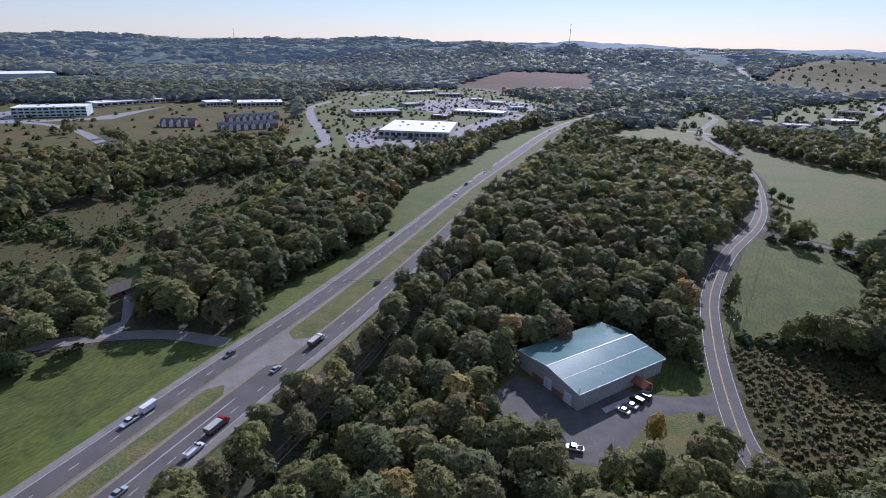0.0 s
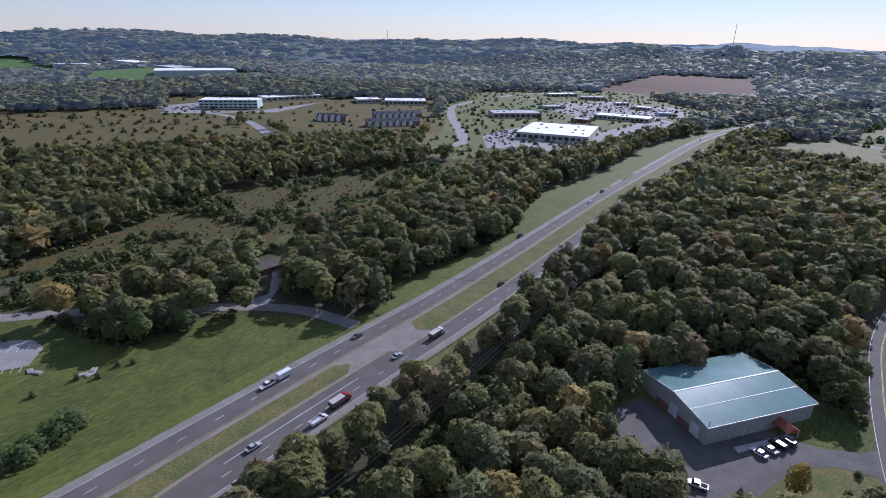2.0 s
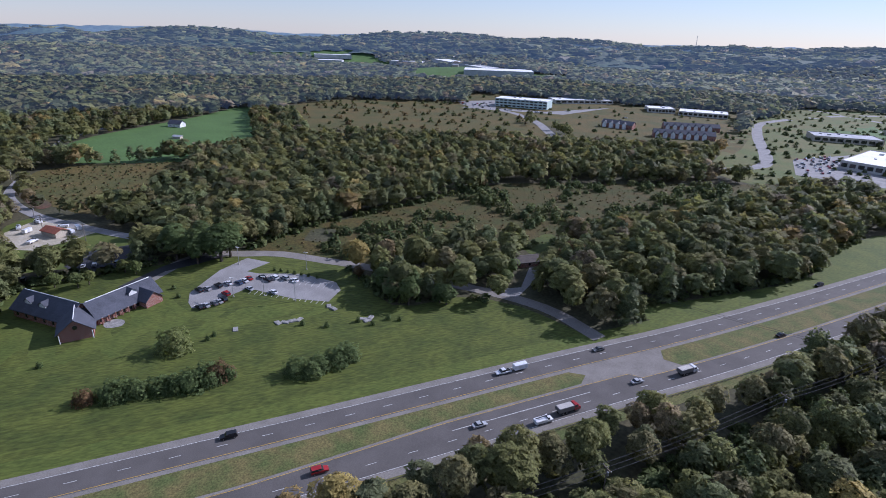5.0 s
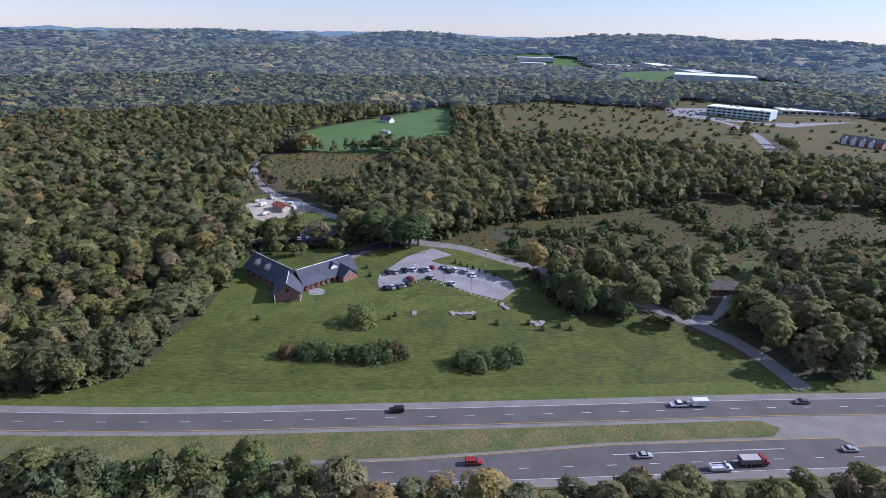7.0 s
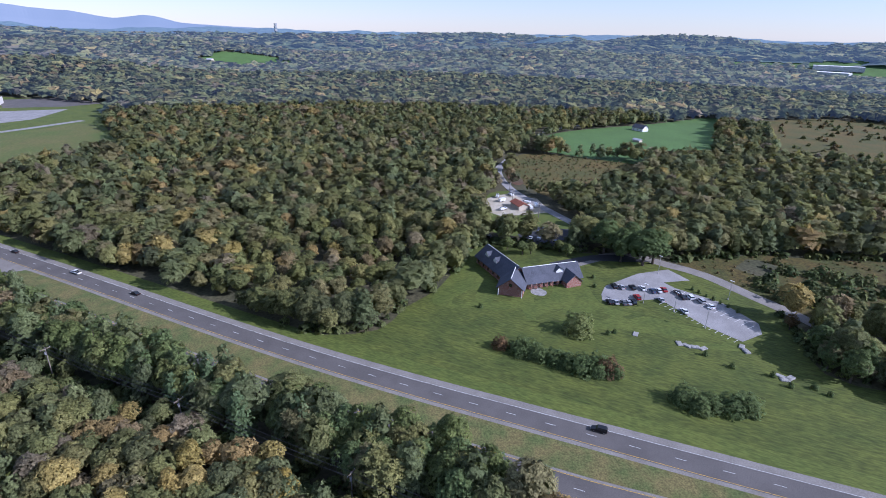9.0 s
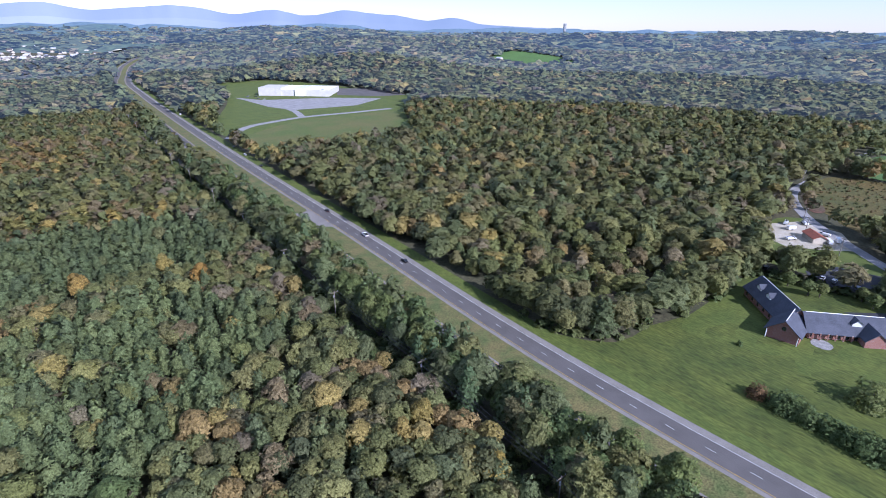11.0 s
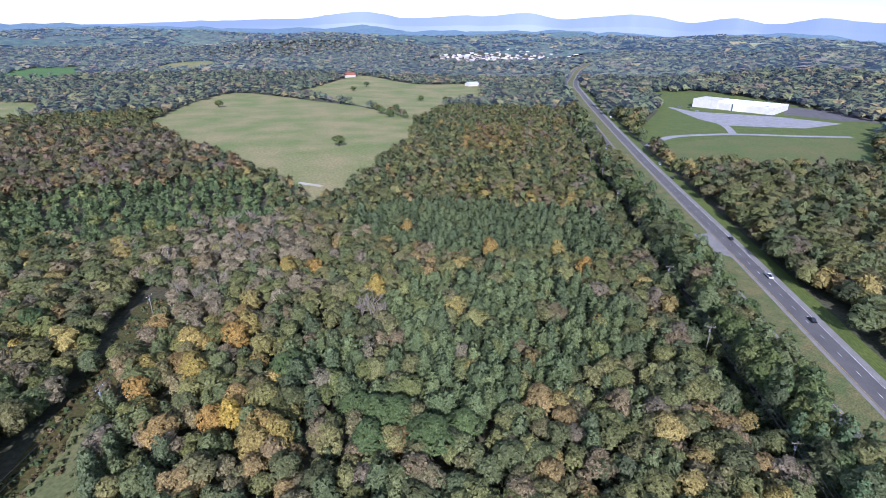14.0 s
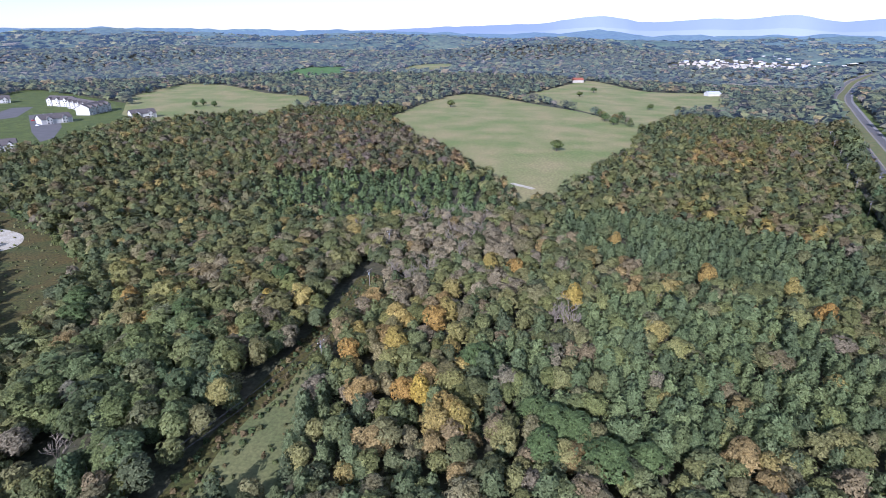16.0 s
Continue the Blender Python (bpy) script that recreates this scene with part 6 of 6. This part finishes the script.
for i, (x, y) in enumerate(LINE):
    a, b = LINE[max(0, i - 1)], LINE[min(len(LINE) - 1, i + 1)]
    utility_pole(x, y, math.degrees(math.atan2(b[1] - a[1], b[0] - a[0])) + 90)
wires([(x, y, 12.0) for x, y in LINE], 0, (-1.45, 0, 1.45), "three sagging power lines along the highway")
utility_pole(-91.7, 207.6, 20)
wires([(-91.7, 207.6, 12.0), (2.4, 220, 12.0)], 0, (-0.9, 0.9), "pair of lines across the highway")
south = [(45.2, -156.8), *[tuple(p) for p in [(38.1, -216), (35.4, -265.9), (68.3, -104.7)]]]
for x, y in south[:3]:
    utility_pole(x, y, 60)
wires([(*south[3], 12), (*south[0], 12), (*south[1], 12), (*south[2], 12)], 0, (-1.2, 1.2), "power lines over the cleared strip")
east = [(112.8, 187), (103.5, 203.5), (206.3, 328.5), (99.4, 109.6)]
for x, y in east[:3]:
    utility_pole(x, y, 10, 10)
wires([(*east[3], 10), (*east[0], 10), (*east[2], 10)], 0, (-0.3, 0.3), "thin lines beside the valley road")
for x, y in [(-488, 64.3), (-356.5, 54.9), (-322.4, 66.8), (-378.6, 55.8)]:
    utility_pole(x, y, 30, 10)


def lamp_post(x, y, turn, h=9.0):
    ob = thing("lamp_post", "tall thin parking lamp with twin heads", "street lamp", x, y, turn, "parking lamps")
    part("base", tube(bmesh.new(), (0, 0, -0.3), (0, 0, 0.7), 0.3, 0.28, 12), M_CONC, ob)
    part("pole", tube(bmesh.new(), (0, 0, 0.7), (0, 0, h), 0.11, 0.07, 8), M_STEEL, ob)
    for s in (-1, 1):
        box_part("lamp_head", (min(0.15 * s, 0.95 * s), -0.2, h - 0.05, max(0.15 * s, 0.95 * s), 0.2, h + 0.15), M_TRIM, ob)
    return ob


for x, y in [(-236, 109), (-211.5, 130.9), (-200.7, 102.4), (-188.1, 109.9), (-207.8, 91.9)]:
    lamp_post(x, y, 30)


def mast(x, y, top, label, name="radio_mast", r=1.0, mat=None):
    ob = thing(name, label, name.replace("_", " "), x, y)
    h = top - float(ground_z(x, y))
    part("shaft", tube(bmesh.new(), (0, 0, 0), (0, 0, h), r, r * 0.6, 8), mat or M_STEEL, ob)
    for k in range(3):
        part("collar", tube(bmesh.new(), (0, 0, h * (0.55 + 0.2 * k)), (0, 0, h * (0.55 + 0.2 * k) + r * 2), r * 1.5, None, 8), M_STEEL, ob)


def polar(az, r):
    return -r * math.sin(radians(az)), r * math.cos(radians(az))


mast(*polar(20.1, 3700), 110 + 3700 * 0.0115, "thin distant radio mast on a hill", r=1.4)
mast(*polar(-11.9, 3300), 110 + 3300 * 0.028, "tall thin radio mast on a wooded hill", r=1.6)
mast(*polar(105.1, 3600), 110 + 3600 * 0.001, "tall pale power station chimney", "chimney", 6.5, M_TRIM)
mast(*polar(104.1, 3600), 110 - 3600 * 0.012, "shorter pale power station chimney", "chimney", 5.5, M_TRIM)

# guard rail beside the near carriageway
rail = tagged(new("guard_rail"), "galvanised guard rail on short wooden posts", "guard rail")
seg = EDGE[(EDGE[:, 1] > 20) & (EDGE[:, 1] < 300)]
bm = bmesh.new()
line = seg + normals(seg) * 37.2
for p, q in zip(line, line[1:]):
    zp, zq = float(ground_z(*p)), float(ground_z(*q))
    v = [bm.verts.new(c) for c in ((*p, zp + 0.45), (*q, zq + 0.45), (*q, zq + 0.8), (*p, zp + 0.8))]
    bm.faces.new(v)
bmesh.ops.solidify(bm, geom=bm.faces[:], thickness=0.08)
part("rail", bm, M_STEEL, rail)
post = None
s_line = along(line, 0)
for s in np.arange(0, s_line[-1], 2.5):
    x, y = float(np.interp(s, s_line, line[:, 0])), float(np.interp(s, s_line, line[:, 1]))
    if post is None:
        post = box_part("post", (-0.1, -0.1, -0.3, 0.1, 0.1, 0.85), M_WOOD, rail)
        ob = post
    else:
        ob = new("post", post.data)
        ob.parent = rail
    ob.location = (x, y, float(ground_z(x, y)))

sx, sy = (-69.6, 90.0)
sign = thing("road_sign", "back of a green road sign on steel posts", "road sign", sx, sy, 25)
for a in (-1.0, 1.0):
    part("post", tube(bmesh.new(), (a, 0, -0.3), (a, 0, 3.9), 0.06), M_STEEL, sign)
box_part("panel", (-1.7, -0.04, 1.9, 1.7, -0.09, 3.8), plain("sign green", (0.02, 0.22, 0.14), 0.5), sign)

# stone slabs and boulders below the church parking
for k, (x, y) in enumerate([(-176.9, 94.7), (-175.4, 97.1), (-174.3, 99.7), (-173.6, 102.5), (-175, 117.9), (-171.8, 117.9), (-156.9, 122), (-154.7, 122.4), (-155.7, 124.8), (-183.2, 80.2)]):
    st = thing("stone_slab", "pale grey landscaping stone on the grass", "stone", x, y, k * 37, "landscaping stones")
    bm = box(bmesh.new(), -1.6, -1.0, -0.2, 1.6, 1.0, 0.45 + 0.1 * (k % 3))
    bmesh.ops.bevel(bm, geom=bm.edges[:], offset=0.18, segments=1, affect="EDGES")
    for v in bm.verts:
        v.co += Vector((noise.noise((v.co.x * 2, k, 1)), noise.noise((v.co.y * 2, k, 4)), 0.3 * noise.noise((v.co.z, k, 6)))) * 0.35
    part("slab", bm, M_STONE, st)

# ---- vehicles ----
cars = {}


def vehicle(kind, paint, x, y, turn, h=0.13, group="parked cars", far=False):
    """A car, pick-up, truck or trailer: built once per kind and colour, then copied. Its nose points along +y at turn 0."""
    z = float(lift(x, y, h))
    at = pose(x, y, z, 0, 0, turn)
    if (kind, paint, far) in cars:
        return copy_thing(cars[kind, paint, far], at)
    words = {"sedan": "sedan", "suv": "sport utility car", "pickup": "pick-up truck", "dump": "dump truck", "trailer": "box trailer", "bucket": "utility service truck"}
    ob = tagged(new({"sedan": "car", "suv": "car", "pickup": "pickup_truck", "dump": "dump_truck", "trailer": "trailer", "bucket": "service_truck"}[kind]), f"{paint} {words[kind]} with dark windows" if kind != "trailer" else "white enclosed box trailer on two wheels", words[kind].split()[-1] if kind != "suv" else "car", group)
    ob.matrix_world = at
    mat = PAINT[paint]
    turned = Matrix(((0, 1, 0, 0), (1, 0, 0, 0), (0, 0, 1, 0), (0, 0, 0, 1)))      # outline runs along y, drawn out across x
    body, glass, width, wheels, rad = {
        "sedan": ([(-2.35, 0.3), (2.35, 0.3), (2.38, 0.68), (1.3, 0.92), (-1.6, 0.98), (-2.35, 0.9)], [(-1.75, 0.95), (1.15, 0.92), (0.35, 1.42), (-0.95, 1.44)], 1.8, (-1.4, 1.45), 0.33),
        "suv": ([(-2.35, 0.4), (2.4, 0.4), (2.42, 0.85), (1.25, 1.1), (-2.4, 1.12)], [(-2.35, 1.1), (1.1, 1.08), (0.5, 1.72), (-2.1, 1.74)], 1.92, (-1.45, 1.5), 0.38),
        "pickup": ([(-2.85, 0.5), (2.85, 0.5), (2.87, 0.95), (1.5, 1.15), (-2.85, 1.12)], [(-0.85, 1.12), (1.35, 1.12), (0.7, 1.8), (-0.7, 1.82)], 1.98, (-1.75, 1.85), 0.4),
        "bucket": ([(-3.2, 0.6), (3.1, 0.6), (3.1, 1.1), (1.9, 1.3), (1.0, 1.3), (0.95, 1.7), (-3.2, 1.7)], [(0.95, 1.28), (1.85, 1.28), (1.6, 2.05), (1.0, 2.08)], 2.2, (-1.9, 2.0), 0.45),
        "dump": ([(1.7, 0.7), (4.1, 0.7), (4.1, 1.7), (3.0, 1.9), (2.9, 2.75), (1.7, 2.75)], [(1.85, 1.9), (3.05, 1.85), (2.93, 2.6), (1.9, 2.6)], 2.45, (-2.6, -1.3, 3.1), 0.52),
        "trailer": ([(-2.6, 0.55), (2.6, 0.55), (2.6, 2.5), (-2.6, 2.5)], None, 2.1, (0.0,), 0.36),
    }[kind]
    bm = prism(bmesh.new(), body, -width / 2, width / 2, turned)
    bmesh.ops.bevel(bm, geom=bm.edges[:], offset=0.07, segments=2, affect="EDGES")
    part("body", bm, mat, ob)
    if glass:
        wide = width * (0.86 if kind != "dump" else 1.01)
        cab = prism(bmesh.new(), glass, -wide / 2, wide / 2, turned)
        part("window", cab, M_GLASS, ob)
        ys = [g[0] for g in glass]
        zt = max(g[1] for g in glass)
        tops = sorted(g[0] for g in glass if g[1] > zt - 0.1)
        if kind != "dump":
            bm = box(bmesh.new(), -wide / 2 + 0.03, tops[0], zt - 0.03, wide / 2 - 0.03, tops[-1], zt + 0.05)
            part("roof_panel", bm, mat, ob)
    if kind == "pickup":
        box_part("bed", (-width / 2 + 0.15, -2.7, 0.9, width / 2 - 0.15, -0.95, 1.145), M_TYRE, ob, "dark open load bed")
    if kind == "dump":
        bm = prism(bmesh.new(), [(-4.0, 1.1), (1.5, 1.1), (1.6, 2.6), (-4.1, 2.5)], -1.25, 1.25, turned)
        part("dump_bed", bm, PAINT["grey"], ob, "grey steel dump bed")
        box_part("load", (-1.1, -3.9, 2.3, 1.1, 1.4, 2.62), M_CONC, ob, "pale gravel load")
        box_part("chassis", (-0.5, -4.0, 0.6, 0.5, 3.0, 1.1), M_TYRE, ob)
    if kind == "bucket":
        part("boom", tube(bmesh.new(), (0, -3.0, 2.2), (0, 1.2, 2.4), 0.16), M_TYRE, ob, "dark folded boom")
    if kind == "trailer":
        part("hitch", tube(bmesh.new(), (0, 2.6, 0.55), (0, 3.6, 0.5), 0.06), M_STEEL, ob)
    for wy in () if far else wheels:
        for s in (-1, 1):
            wx = s * (width / 2 - 0.1)
            wheel = part("wheel", tube(bmesh.new(), (wx - 0.12, wy, rad), (wx + 0.12, wy, rad), rad, None, 14), M_TYRE, ob)
            part("rim", tube(bmesh.new(), (wx + s * 0.11, wy, rad), (wx + s * 0.14, wy, rad), rad * 0.6, None, 10), M_RIM, wheel)
    if kind in ("sedan", "suv", "pickup") and not far:
        ymax, ymin = max(b[0] for b in body), min(b[0] for b in body)
        for s in (-1, 1):
            box_part("headlight", (s * 0.68 - 0.16, ymax - 0.06, 0.68, s * 0.68 + 0.16, ymax + 0.02, 0.82), M_TRIM, ob)
            box_part("tail_light", (s * 0.72 - 0.12, ymin - 0.02, 0.78, s * 0.72 + 0.12, ymin + 0.06, 0.95), PAINT["red"], ob)
    cars[kind, paint, far] = ob
    return ob


def heading(x, y, back=False):
    """The highway's direction at a place, as a vehicle's turn."""
    i = int(np.argmin(np.hypot(EDGE[:, 0] - x, EDGE[:, 1] - y)))
    d = EDGE[min(i + 1, len(EDGE) - 1)] - EDGE[max(i - 1, 0)]
    return math.degrees(math.atan2(d[1], d[0])) - 90 + (180 if back else 0)


def on_highway(kind, paint, spot, back):
    x, y = spot
    return vehicle(kind, paint, x, y, heading(x, y, back), 0.14, "highway traffic")


# southbound on the far carriageway, northbound on the near one
px, py = (-93.7, 133.6)
on_highway("pickup", "white", (px, py), True)
a = radians(heading(px, py) + 90)
on_highway("trailer", "white", (px + 6.9 * math.cos(a), py + 6.9 * math.sin(a)), True)
for kind, paint, spot, back in (("suv", "black", (-128.8, 50.6), True), ("sedan", "grey", (-77.8, 172.0), True), ("suv", "black", (-30.8, 304.5), True), ("sedan", "white", (8.4, 385.3), True),
                                ("pickup", "black", (17.3, 417.7), True), ("sedan", "white", (35.8, 467.3), True), ("sedan", "black", (136.0, 718.9), True), ("sedan", "black", (-31.0, 235.9), False), ("dump", "white", (-48.0, 181.6), False),
                                ("dump", "red", (-66.6, 132.0), False), ("bucket", "white", (-69.0, 121.9), False), ("sedan", "silver", (-58.0, 162.9), False), ("sedan", "silver", (-81.6, 106.4), False),
                                ("suv", "red", (-99.6, 61.5), False), ("sedan", "black", (-258.9, -211.8), True), ("pickup", "white", (-234.6, -166.5), True), ("sedan", "black", (-326.3, -332.5), True), ("sedan", "white", (-350.4, -374.5), True),
                                ("sedan", "grey", (-370.9, -409.5), True), ("suv", "white", (-478.4, -615.9), True), ("sedan", "black", (-213.9, -128.6), True)):
    on_highway(kind, paint, spot, back)
# beside the metal building
d = math.degrees(math.atan2(long.y, long.x))
for (x, y), kind, paint in zip([(58, 142.9), (61.2, 145.4), (64.1, 147.8), (67.2, 149.9)], ("sedan", "sedan", "suv", "suv"), ("white", "silver", "black", "grey")):
    vehicle(kind, paint, x, y, d + 12)
vehicle("pickup", "white", *(38.6, 125.4), 75)
# church parking
g = random.Random(3)
row_turn = math.degrees(math.atan2(bay_b[1] - bay_a[1], bay_b[0] - bay_a[0]))
for (x, y), kind, paint in zip([(-221.8, 83.3), (-221, 86.6), (-220.5, 91.3), (-219.9, 95.7), (-217.5, 99.4), (-217.8, 102.3), (-218.7, 105), (-207.4, 87.1), (-216.1, 110.2), (-212.2, 114.1), (-208.9, 117.5), (-204.2, 119.7), (-209.4, 100.2), (-200.1, 106.5), (-211.5, 90.4), (-206.9, 83.1), (-207.5, 79.7), (-207.7, 77.1), (-207.1, 85.1), (-212.1, 110.7)],
                               ("suv", "sedan", "suv", "sedan", "sedan", "sedan", "sedan", "suv", "sedan", "suv", "suv", "sedan", "sedan", "sedan", "suv", "sedan", "sedan", "sedan", "sedan", "sedan"),
                               ("black", "silver", "black", "white", "blue", "white", "red", "black", "black", "white", "silver", "white", "silver", "white", "red", "grey", "silver", "black", "silver", "black")):
    vehicle(kind, paint, x, y, row_turn + (62 if x < -190 else 100) + g.uniform(-3, 3))
for x, y in [(-282.4, 55.1), (-292.1, 62.1), (-298, 55.4), (-284.2, 64.9), (-275.7, 67.5), (-280.2, 59.3), (-285.3, 32.4), (-303.2, 50.1)]:
    vehicle(g.choice(("sedan", "suv")), g.choice(("black", "silver", "white", "grey")), x, y, 70)
for x, y in [(-359.6, 48.2), (-370.7, 46.3), (-356.6, 64.1), (-346.6, 69.4), (-341.6, 64.7), (-375.3, 56.4), (-339.6, 46.6)]:
    vehicle(g.choice(("pickup", "trailer", "bucket")), "white", x, y, g.uniform(0, 180))


def fill_lot(poly, spacing, keep, turn):
    for x, y in zip(*scatter_in(poly, spacing, keep)):
        vehicle(g.choice(("sedan", "suv")), g.choice(("white", "silver", "black", "grey", "red", "white")), float(x), float(y), turn + g.choice((0, 180)), -0.1, "cars in distant car parks", True)


fill_lot([(-122.4, 667), (-89.5, 726), (-75.7, 681), (-79.8, 603), (-100.3, 594)], 7, 0.75, 20)
fill_lot([(22.4, 675), (75.6, 806), (117.3, 876), (86.3, 752), (43.5, 677)], 7.5, 0.75, 20)
fill_lot([(-82.5, 917), (12.1, 1069), (150, 1051), (105.8, 936), (10.5, 899)], 11, 0.55, 70)
fill_lot([(-649, 723), (-611, 782), (-566, 723), (-488, 752), (-483, 730), (-585, 690)], 9, 0.55, 70)
fill_lot([(-667, -696), (-666, -661), (-644, -625), (-631, -651)], 14, 0.5, 70)
fill_lot([(555, -696), (538, -724), (473, -637), (457, -582)], 12, 0.5, 70)
fill_lot([(-267.6, 650), (-206.2, 680), (-203.7, 661), (-253.2, 634)], 12, 0.5, 70)

fill_lot([(451, 742), (494, 738), (516, 704), (488, 684), (449, 714)], 12, 0.5, 70)
fill_lot([(-397.2, 796), (-374.6, 818), (-343.8, 757), (-376.5, 752)], 11, 0.5, 70)
